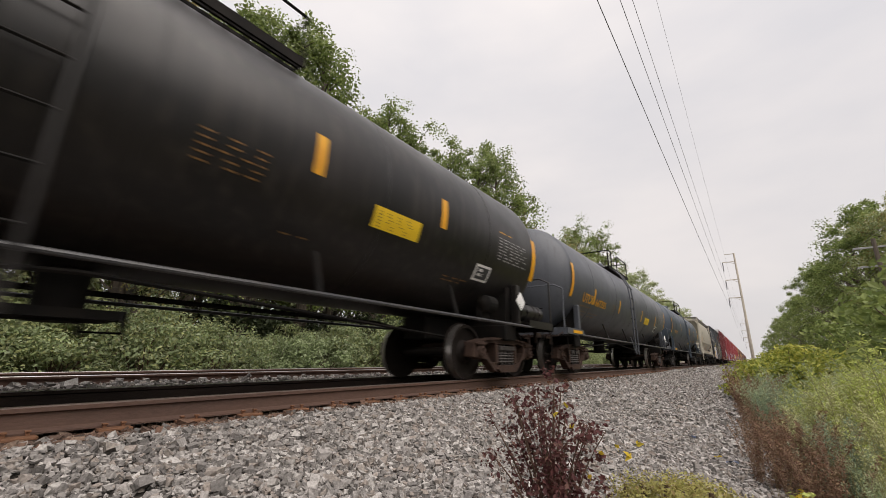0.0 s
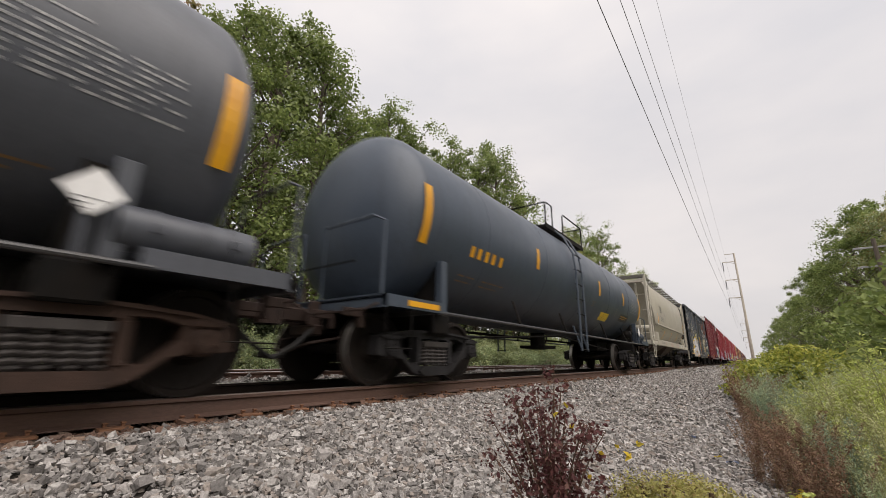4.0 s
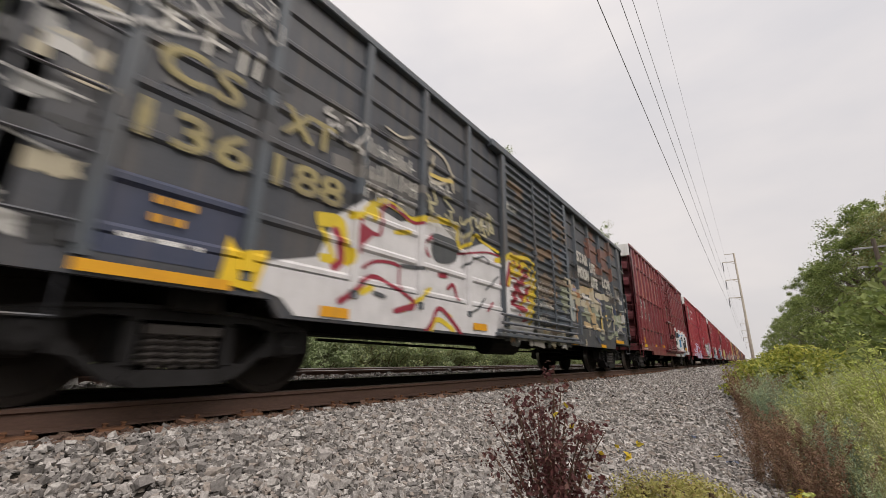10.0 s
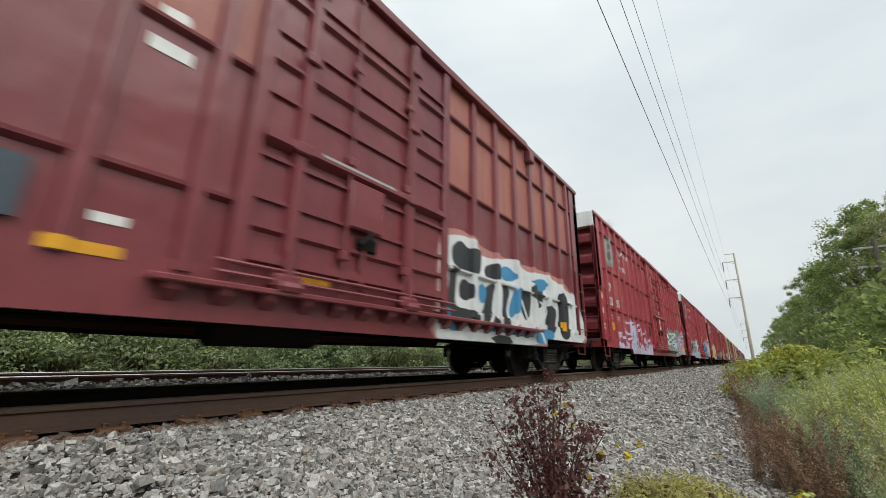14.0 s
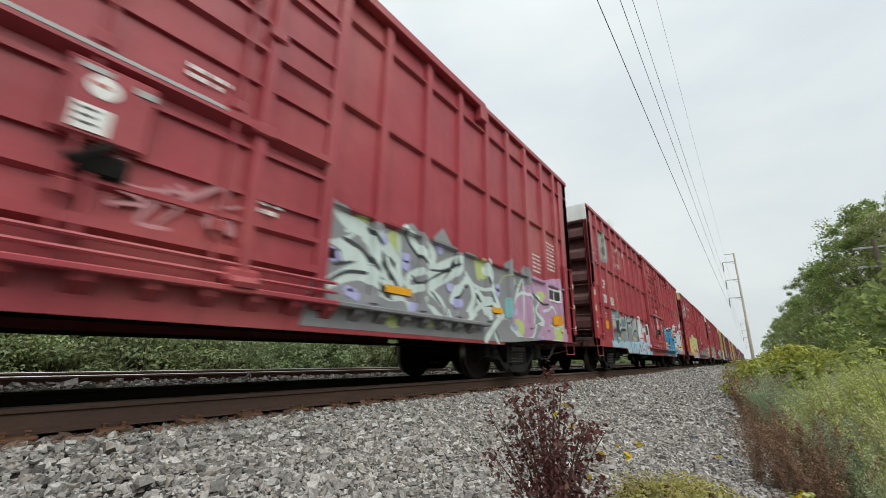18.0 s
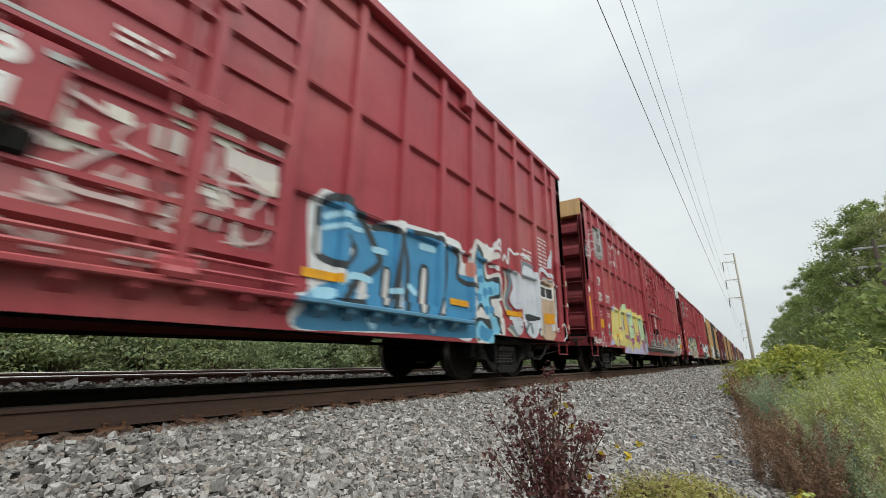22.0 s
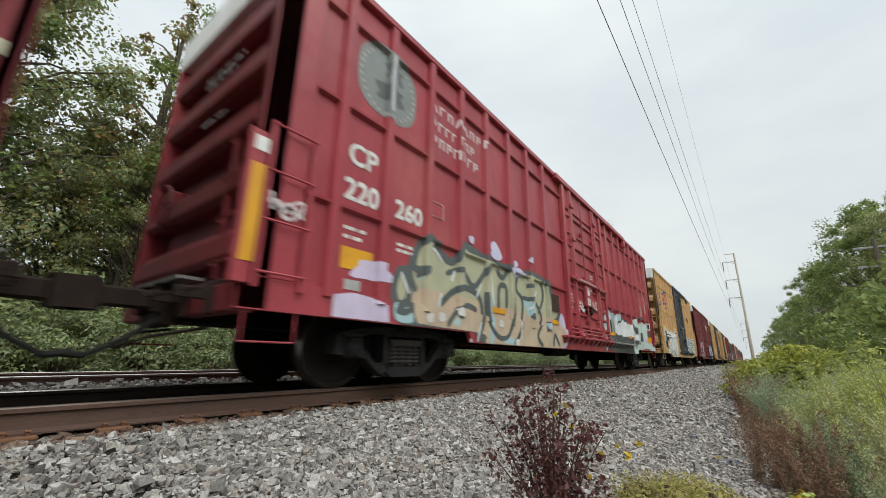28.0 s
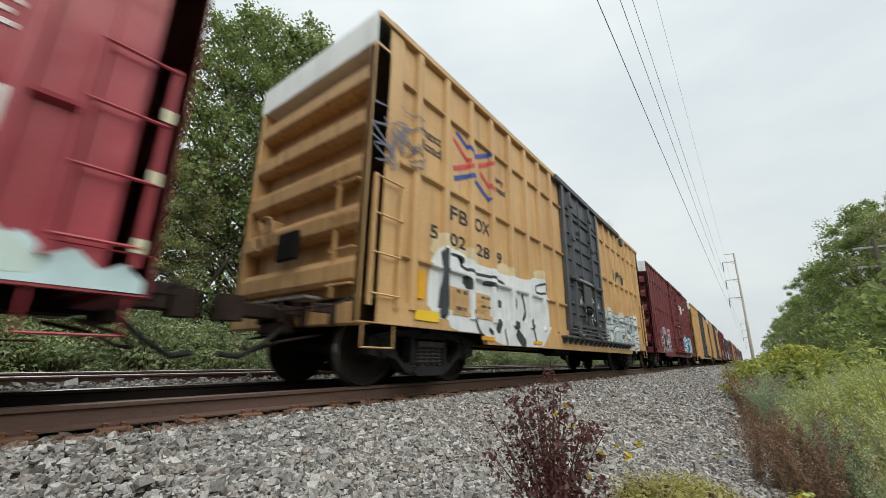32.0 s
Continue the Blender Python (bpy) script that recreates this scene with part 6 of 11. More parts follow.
        # roof grating at the end
        bm = B()
        for i in range(14):
            x = -1.4 + i * 2.8 / 13
            box(bm, x - 0.012, x + 0.012, min(y, y + inn * 0.6), max(y, y + inn * 0.6), 4.02, 4.06)
        for i in range(5):
            yy = y + inn * 0.6 * i / 4
            box(bm, -1.42, 1.42, yy - 0.012, yy + 0.012, 4.015, 4.055)
        part("end_grating", bm, "walkway", car)
        coupler(car, y, s)
    # running boards along the roof
    for s in (1, -1):
        bm = B()
        for i in range(10):
            x = s * (0.98 + i * 0.045)
            box(bm, x - 0.004, x + 0.004, 0.4, L - 0.4, 4.02, 4.045)
        for i in range(12):
            y = 0.5 + i * (L - 1.0) / 11
            box(bm, min(s * 0.93, s * 1.40), max(s * 0.93, s * 1.40), y - 0.015, y + 0.015, 3.99, 4.045)
            tube(bm, [(s * 1.36, y, 4.0), (s * 1.20, y, 3.84)], 0.012, 4)
        part("running_board", bm, "walkway", car, "open grating running board on the roof edge")
    bm = B()
    box(bm, -0.5, 0.5, 1.2, L - 1.2, 3.9, 4.1, 0.03)
    part("loading_hatch", bm, "cream", car)
    truck(car, 1.45, "truck_dark")
    truck(car, L - 1.32, "truck_dark")
    # markings
    def skin(y, z, lift=0.006):
        def at(u, v, up=0.0):
            zz = z + v
            for (xa, za), (xb, zb) in zip(sec, sec[1:]):
                if zb <= zz <= za:
                    return (xa + (xb - xa) * (za - zz) / (za - zb) + lift + up, y + u, zz)
            return (1.46 + lift, y + u, zz)
        return at
    lettering(car, "TILX", skin(2.65, 2.62), 0.30, "black_paint", 0.62)
    lettering(car, "31421", skin(2.65, 2.18), 0.28, "black_paint", 0.84)
    for y, z, h in ((1.92, 2.06, 0.45), (3.9, 1.42, 0.42), (6.02, 1.42, 0.42), (8.12, 1.45, 0.40), (10.4, 2.1, 0.45), (10.28, 1.46, 0.38)):
        curved(car, skin(y, z), 0.13, h, "orange", "reflective_strip", "orange reflective strip")
    bars(car, skin(2.7, 1.82), [0.9, 0.9], 0.12, 0.05, "stencil")
    bars(car, skin(8.9, 1.64), [0.55, 0.5, 0.42], 0.1, 0.04, "stencil")
    bars(car, skin(6.35, 1.72), [0.2, 0.2, 0.2], 0.1, 0.04, "stencil")
    curved(car, skin(3.92, 2.66), 0.28, 0.015, "stencil", "panel_rule")
    curved(car, skin(3.92, 2.47), 0.28, 0.015, "stencil", "panel_rule")
    bars(car, skin(3.96, 2.58), [0.18, 0.18], 0.06, 0.04, "stencil")
    for y, w in ((3.4, 0.32), (4.89, 1.42), (6.74, 1.0)):
        bars(car, flat(1.434, y, 1.22), [w] * 4, 0.045, 0.018, "pink_text")
    bars(car, flat(1.434, 2.4, 1.2), [0.7, 0.9], 0.06, 0.03, "stencil")
    plate(car, 1.43, 8.62, 8.9, 1.12, 1.25, "white", "data_plate")
    plate(car, 1.43, 9.25, 9.46, 1.17, 1.23, "steel", "data_plate")
    return car


# ---- the ground ----
def ground_z(x, y):
    """Height of the bed: level under both tracks, sloping shoulder, weedy verge."""
    if x < -11.0:
        return -0.24 - 0.22 * min(1, (-11.0 - x) / 1.5)
    if -8.1 < x < -5.75:
        return -0.235 + 0.13 * min(1.0, (x + 8.1) / 0.5, (-5.75 - x) / 0.5)
    if x < -3.80:
        return -0.235
    if x < -3.30:
        return -0.235 + 0.05 * (x + 3.80) / 0.5
    if x < -0.2:
        return -0.185 - 0.47 * (x + 3.30) / 3.10
    return -0.655 - 0.25 * min(1.0, (x + 0.2) / 3.0)


def ground():
    bm = B()
    xs = [-2500, -300, -80, -30, -16, -12.5, -11.0, -10, -8.1, -7.6, -6.25, -5.75, -3.85, -3.75, -3.30, -2.6, -1.8, -1.0, -0.2, 0.5, 1.2, 2.0, 2.8, 5, 10, 30, 80, 300, 2500]
    ys = [-2500, -300, -60, -10, -3, 0, 1, 2, 3, 4, 5, 6, 8, 10, 13, 17, 22, 30, 45, 70, 120, 250, 700, 2500]
    rows = [[bm.verts.new((x, y, ground_z(x, y) - 0.02)) for x in xs] for y in ys]
    for a, b in zip(rows, rows[1:]):
        for j in range(len(xs) - 1):
            f = bm.faces.new((a[j], a[j + 1], b[j + 1], b[j]))
            mid = (xs[j] + xs[j + 1]) / 2
            # the bed between the near rails takes the colour with painted shade
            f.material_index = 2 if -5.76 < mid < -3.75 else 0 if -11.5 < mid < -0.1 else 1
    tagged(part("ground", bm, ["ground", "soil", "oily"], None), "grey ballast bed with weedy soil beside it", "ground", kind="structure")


ground()


def stones(name, count, region, size, seed, label, density=None, mat="stone"):
    """Loose crushed stones lying on the bed, as one sheet of many."""
    rng = np.random.default_rng(seed)
    cube = np.array([(i, j, k) for i in (-1, 1) for j in (-1, 1) for k in (-1, 1)], float) * 0.72
    tri = np.array([(0, 1, 3), (0, 3, 2), (4, 6, 7), (4, 7, 5), (0, 4, 5), (0, 5, 1), (2, 3, 7), (2, 7, 6), (0, 2, 6), (0, 6, 4), (1, 5, 7), (1, 7, 3)])
    x0, x1, y0, y1 = region
    px = rng.uniform(x0, x1, count)
    py = y0 + (y1 - y0) * rng.uniform(0, 1, count) ** (density or 1.0)
    pz = np.array([ground_z(a, b) for a, b in zip(px, py)])
    s = size * np.exp(rng.normal(0, 0.30, count))
    v = cube[None] * (1 + rng.uniform(-0.50, 0.30, (count, 8, 1))) + rng.uniform(-0.26, 0.26, (count, 8, 3))
    v = v * (np.stack([rng.uniform(0.75, 1.35, count), rng.uniform(0.62, 1.1, count), rng.uniform(0.55, 1.0, count)], 1) * s[:, None] * 0.5)[:, None]
    a, b = rng.uniform(0, 6.283, count), rng.uniform(-0.9, 0.9, count)
    ca, sa, cb, sb = np.cos(a)[:, None], np.sin(a)[:, None], np.cos(b)[:, None], np.sin(b)[:, None]
    X, Y, Z = v[..., 0], v[..., 1] * cb - v[..., 2] * sb, v[..., 1] * sb + v[..., 2] * cb
    v = np.stack([X * ca - Y * sa + px[:, None], X * sa + Y * ca + py[:, None], Z + (pz + s * rng.uniform(-0.18, 0.52, count))[:, None]], -1)
    f = (tri[None] + 8 * np.arange(count)[:, None, None]).reshape(-1, 3)
    me = bpy.data.meshes.new(name)
    me.from_pydata(v.reshape(-1, 3).tolist(), [], f.tolist())
    me.materials.append(M[mat])
    tagged(new(name, me), label, "gravel", kind="stuff")


stones("ballast_stones", 15000, (-4.06, -3.36, -1.0, 12.0), 0.040, 6, "rust-dusted stones along the rail", 1.0, "stone_rust")
stones("ballast_stones", 14000, (-3.60, -0.4, 24.0, 60.0), 0.085, 7, "grey crushed stones far along the track", 1.2)
stones("ballast_stones", 60000, (-3.52, 0.05, 0.3, 6.5), 0.034, 1, "angular grey and tan crushed ballast stones", 0.85)
stones("ballast_stones", 40000, (-3.52, -0.15, 6.5, 24.0), 0.042, 2, "angular grey crushed ballast stones further along", 1.25)
stones("ballast_stones", 14000, (-3.80, 0.05, -4.0, 0.3), 0.05, 4, "angular grey crushed ballast stones beside the camera")
stones("ballast_stones", 9000, (-8.1, -5.75, -2.0, 24.0), 0.06, 3, "grey crushed stones between the two tracks", 1.1)


# ---- tracks ----
def rail_profile(x):
    return [(x - 0.07, -0.171), (x + 0.07, -0.171), (x + 0.07, -0.160), (x + 0.012, -0.140), (x + 0.010, -0.048), (x + 0.036, -0.036), (x + 0.036, -0.008),
            (x + 0.028, 0.0), (x - 0.028, 0.0), (x - 0.036, -0.008), (x - 0.036, -0.036), (x - 0.010, -0.048), (x - 0.012, -0.140), (x - 0.07, -0.160)]


TIE, PLATE, SPIKE = None, None, None


def track(centre, label, y0, y1, near):
    t = thing("railway_track", label, "railway track", "railway tracks", (centre, 0, 0), kind="")
    for s in (1, -1):
        bm = B()
        extrude(bm, rail_profile(s * 0.7525), "y", -60, 900)
        for f in bm.faces:
            if f.normal.z > 0.5 and f.calc_center_median().z > -0.02:
                f.material_index = 1
        part("rail", bm, ["shaded_rail" if s < 0 and near else "rail_rust", "rail_top" if s > 0 and near else "tread"], t, "rusty rail with a worn head" if s > 0 and near else "rail with a bright worn head")
    bm = B()
    box(bm, -1.3, 1.3, -0.115, 0.115, -0.36, -0.19, 0.012)
    tie = bpy.data.meshes.new("tie")
    bm.to_mesh(tie)
    bm.free()
    tie.materials.append(M["tie"])
    bm = B()
    box(bm, -0.19, 0.17, -0.1, 0.1, -0.192, -0.172, 0.004)
    for dx in (-0.085, 0.085):
        for dy in (-0.055, 0.055):
            box(bm, dx - 0.011, dx + 0.011, dy - 0.011, dy + 0.011, -0.175, -0.145, 0.003)
            box(bm, dx - 0.02, dx + 0.02, dy - 0.016, dy + 0.016, -0.152, -0.140, 0.003)
    pl = bpy.data.meshes.new("tie_plate")
    bm.to_mesh(pl)
    bm.free()
    pl.materials.append(M["plate_rust"])
    rng = random.Random(5)
    y = y0
    while y < y1:
        ob = share("tie", tie, t)
        ob.location = (rng.uniform(-0.03, 0.03), y, rng.uniform(-0.012, 0.0))
        ob.rotation_euler = (0, 0, rng.uniform(-0.012, 0.012))
        for s in (1, -1):
            if near or s > 0:
                q = share("tie_plate", pl, t)
                q.location = (s * 0.7525, y, 0)
                q.rotation_euler = (0, 0, 0 if s > 0 else math.pi)
        y += 0.505
    return t


track(TRACK_X, "near railway track with rusty rails on timber ties", -6.06, 45.0, True)
track(FAR_TRACK_X, "second railway track with rusty rails on timber ties", -4.04, 40.0, False)


# ---- plants ----
def leaves(me_name, centres, radii, per, size, mat, seed, flat_=0.6, droop=0.0, shell=0.55, wide=0.30):
    """Many small folded leaves gathered in clumps; returns their mesh."""
    rng = np.random.default_rng(seed)
    c = np.repeat(np.array(centres, float), per, 0)
    r = np.repeat(np.array(radii, float), per)
    n = len(c)
    d = rng.normal(size=(n, 3))
    d /= np.linalg.norm(d, axis=1)[:, None]
    k = shell + (1 - shell) * rng.uniform(0, 1, n)
    p = c + d * (r * k)[:, None] * np.array([1, 1, flat_])
    nrm = d * 0.6 + np.array([0, 0, 0.55]) + rng.normal(size=(n, 3)) * 0.5
    nrm /= np.linalg.norm(nrm, axis=1)[:, None]
    a = np.cross(nrm, rng.normal(size=(n, 3)) + np.array([0, 0, droop]))
    a /= np.linalg.norm(a, axis=1)[:, None] + 1e-9
    b = np.cross(nrm, a)
    s = size * rng.uniform(0.6, 1.4, n)[:, None]
    v = np.stack([p - a * s * 0.5, p + b * s * wide + nrm * s * 0.08, p + a * s * 0.6, p - b * s * wide + nrm * s * 0.08], 1)
    base = 4 * np.arange(n)[:, None]
    f = np.concatenate([base + np.array([[0, 1, 2]]), base + np.array([[0, 2, 3]])])
    me = bpy.data.meshes.new(me_name)
    me.from_pydata(v.reshape(-1, 3).tolist(), [], f.tolist())
    me.materials.append(M[mat])
    return me


def tree_kind(seed, height, spread, low, mats, clumps=70, per=70, size=0.24, share_second=0.3, spire=False):
    """A tree thing at the origin: tapered trunk, limbs and a ragged crown of leaf clumps."""
    rng = random.Random(seed)
    t = thing("tree", "tall leafy broadleaf tree at the edge of the woods", "tree", "trees beside the railway")
    bm = B()
    lean = (rng.uniform(-0.6, 0.6), rng.uniform(-0.6, 0.6))
    trunk = [(lean[0] * k * k, lean[1] * k * k, height * 0.93 * k - 0.4) for k in (0, 0.15, 0.3, 0.5, 0.7, 0.85, 1.0)]
    tube(bm, trunk, 0.20 + height * 0.006, 9, 0.03)
    part("trunk", bm, "bark", t)
    cs, rs = [], []
    bm = B()
    for i in range(clumps):
        k = low + (1 - low) * (i + rng.random()) / clumps
        env = spread * (0.45 + 0.75 * math.sin(math.pi * min(1, (k - low) / (1 - low) * 0.92 + 0.10)) ** 0.8) * rng.uniform(0.35, 1.15)
        env *= 1.0 if k < 0.9 else 0.6
        rise = (k - low) / (1 - low)
        if spire:
            env = spread * (1.1 - 0.78 * rise ** 1.7) * rng.uniform(0.25, 1.1)
        a = rng.uniform(0, 6.283)
        o = Vector((lean[0] * k * k, lean[1] * k * k, height * k * 0.9))
        e = o + Vector((math.cos(a) * env, math.sin(a) * env, rng.uniform(-0.1, 0.12) * height * 0.6 + 0.2 * env))
        e.z = min(max(e.z, height * low * 0.8), height)
        cs.append(tuple(e))
        rs.append(rng.uniform(0.4, 1.15) * spread * 0.28 * (1.05 - 0.35 * rise if spire else 1.0))
        if i % 2 == 0:
            base = o - Vector((0, 0, env * 0.5))
            tube(bm, [base, (base + e) / 2 + Vector((0, 0, 0.15 * env)), e], 0.035 + 0.012 * env, 5, 0.012)
    part("branchwork", bm, "bark", t)
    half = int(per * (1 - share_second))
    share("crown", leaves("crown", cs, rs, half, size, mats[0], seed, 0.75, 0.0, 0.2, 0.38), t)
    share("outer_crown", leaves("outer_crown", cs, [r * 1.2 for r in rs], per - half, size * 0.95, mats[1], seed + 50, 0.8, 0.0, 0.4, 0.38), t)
    return t


def bush_kind(seed, w, h, mats, clumps=26, per=60, size=0.10, name="bush", label="dense green roadside bush", cat="bush", group="bushes along the far track"):
    rng = random.Random(seed)
    t = thing(name, label, cat, group)
    bm = B()
    cs, rs = [], []
    for i in range(clumps):
        a, k = rng.uniform(0, 6.283), rng.random() ** 0.6
        z = h * (0.12 + 0.8 * rng.random() * (1 - 0.45 * k))
        e = (math.cos(a) * w * k, math.sin(a) * w * k, z)
        cs.append(e)
        rs.append(rng.uniform(0.16, 0.30) * (w + h) * 0.55)
        tube(bm, [(e[0] * 0.2, e[1] * 0.2, -0.1), (e[0] * 0.7, e[1] * 0.7, z * 0.6), e], 0.02, 4, 0.008)
    part("stem_cluster", bm, "stem", t)["kind"] = "stuff"
    half = int(per * 0.6)
    share("foliage", leaves("foliage", cs, rs, half, size, mats[0], seed), t)
    share("outer_foliage", leaves("outer_foliage", cs, [r * 1.1 for r in rs], per - half, size * 0.9, mats[1], seed + 9), t)
    return t


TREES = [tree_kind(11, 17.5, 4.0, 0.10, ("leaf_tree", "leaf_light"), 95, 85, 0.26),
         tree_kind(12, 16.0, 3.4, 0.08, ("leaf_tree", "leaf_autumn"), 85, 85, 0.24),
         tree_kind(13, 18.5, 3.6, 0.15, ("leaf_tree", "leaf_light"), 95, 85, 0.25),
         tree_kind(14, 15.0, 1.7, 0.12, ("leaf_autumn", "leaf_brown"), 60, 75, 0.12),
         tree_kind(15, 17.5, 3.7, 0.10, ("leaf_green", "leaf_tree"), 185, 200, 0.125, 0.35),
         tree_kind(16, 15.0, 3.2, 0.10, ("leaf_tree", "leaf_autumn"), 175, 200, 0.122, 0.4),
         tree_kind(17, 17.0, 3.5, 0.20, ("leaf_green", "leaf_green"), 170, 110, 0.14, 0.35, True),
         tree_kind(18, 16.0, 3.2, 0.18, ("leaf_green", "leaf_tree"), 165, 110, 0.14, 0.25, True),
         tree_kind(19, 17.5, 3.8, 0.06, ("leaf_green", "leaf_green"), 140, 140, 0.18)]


def plant(kinds, k, x, y, turn, size, z=None):
    m = Matrix.Translation((x, y, ground_z(x, y) if z is None else z)) @ Euler((0, 0, turn)).to_matrix().to_4x4() @ Matrix.Scale(size, 4)
    ob = kinds[k]
    if not ob.get("placed"):
        ob["placed"] = 1
        ob.matrix_basis = m
        return ob
    c = copy_thing(ob, m)
    c.matrix_basis = m
    return c


# rows of trees beyond the far track
rng = random.Random(3)
for x, y, k, s in ((-16.5, -3.2, 4, 1.0), (-15.6, -0.6, 5, 0.90), (-18.5, -1.4, 2, 0.85), (-15.9, 3.5, 3, 1.0), (-17.6, 2.0, 5, 0.62), (-15.2, 3.8, 5, 0.56), (-16.2, 5.6, 6, 1.02), (-16.0, 7.6, 7, 1.15),
                   (-16.2, 10.4, 6, 1.12), (-16.8, 12.4, 7, 0.96), (-16.0, 14.6, 6, 1.02), (-16.3, 17.6, 7, 1.03), (-17.0, 19.6, 6, 0.74), (-16.0, 22.0, 6, 1.04), (-16.4, 25.4, 7, 1.16), (-16.0, 28.8, 6, 1.25),
                   (-16.4, 31.5, 1, 1.0), (-17.0, 35.0, 2, 0.66), (-16.4, 40.0, 0, 0.78), (-16.2, 44.0, 1, 1.0), (-16.2, 48.7, 6, 1.10), (-16.6, 54.0, 2, 0.92), (-16.4, 59.5, 6, 1.24),
                   (-16.4, 69.0, 1, 0.98), (-16.4, 78.0, 2, 0.96), (-16.4, 88.0, 0, 1.12), (-16.4, 100.0, 1, 1.05), (-16.4, 114.0, 2, 0.96), (-16.4, 130.0, 0, 1.05), (-16.6, 150.0, 1, 1.1),
                   (-16.6, 175.0, 2, 1.0), (-16.6, 205.0, 0, 1.05)):
    plant(TREES, k, x, y, rng.uniform(0, 6.28), s)
for i in range(14):
    plant(TREES, rng.choice((0, 1, 2)), -20.0 + rng.uniform(-0.6, 0.6), -5.5 + 2.7 * i, rng.uniform(0, 6.28), rng.uniform(0.50, 0.60))
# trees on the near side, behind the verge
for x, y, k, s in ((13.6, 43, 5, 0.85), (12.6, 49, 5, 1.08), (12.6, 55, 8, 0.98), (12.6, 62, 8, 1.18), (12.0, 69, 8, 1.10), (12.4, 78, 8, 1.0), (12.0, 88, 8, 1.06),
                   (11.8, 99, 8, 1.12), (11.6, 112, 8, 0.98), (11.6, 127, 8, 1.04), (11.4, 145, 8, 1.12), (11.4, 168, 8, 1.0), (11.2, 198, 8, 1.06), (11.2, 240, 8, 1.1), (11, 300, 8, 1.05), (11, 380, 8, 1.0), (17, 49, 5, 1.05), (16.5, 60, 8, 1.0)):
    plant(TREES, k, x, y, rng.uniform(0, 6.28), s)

# unseen trees beside and behind the camera, added to shade the cars' lower sides
for i in range(12):
    plant(TREES, (0, 2, 1)[i % 3], 14.5 + rng.uniform(-0.8, 0.8), -44.0 + 7.4 * i, rng.uniform(0, 6.28), rng.uniform(0.75, 0.9))

BUSHES = [bush_kind(21, 1.6, 2.2, ("leaf_bush", "leaf_light"), 40, 210, 0.095), bush_kind(22, 1.3, 1.7, ("leaf_bush", "leaf_bush"), 36, 170, 0.09),
          bush_kind(23, 1.8, 3.2, ("leaf_tree", "leaf_light"), 36, 130, 0.14),
          bush_kind(24, 1.9, 3.6, ("leaf_shade", "leaf_shade"), 40, 100, 0.19, "bush", "undergrowth under the trees, coloured dark for deep shade", "bush", "undergrowth of the woods"),
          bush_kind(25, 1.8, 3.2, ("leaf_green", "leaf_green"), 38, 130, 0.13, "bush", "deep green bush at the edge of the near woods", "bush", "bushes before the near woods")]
y = -3.0
while y < 90:
    plant(BUSHES, rng.randrange(2), -12.9 + rng.uniform(-0.3, 0.3), y, rng.uniform(0, 6.28), rng.uniform(0.85, 1.1))
    if y < 60:
        plant(BUSHES, 2, -14.6 + rng.uniform(-0.4, 0.4), y + 0.7, rng.uniform(0, 6.28), rng.uniform(0.55, 0.8) if 2 < y < 16 else rng.uniform(0.8, 1.2))
    y += 1.7 if y < 40 else 3.0
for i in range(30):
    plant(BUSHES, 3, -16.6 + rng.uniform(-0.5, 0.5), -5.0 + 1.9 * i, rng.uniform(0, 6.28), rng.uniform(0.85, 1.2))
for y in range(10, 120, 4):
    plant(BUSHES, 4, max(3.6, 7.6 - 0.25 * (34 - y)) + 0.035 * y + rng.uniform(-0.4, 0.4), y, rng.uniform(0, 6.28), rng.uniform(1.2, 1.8))


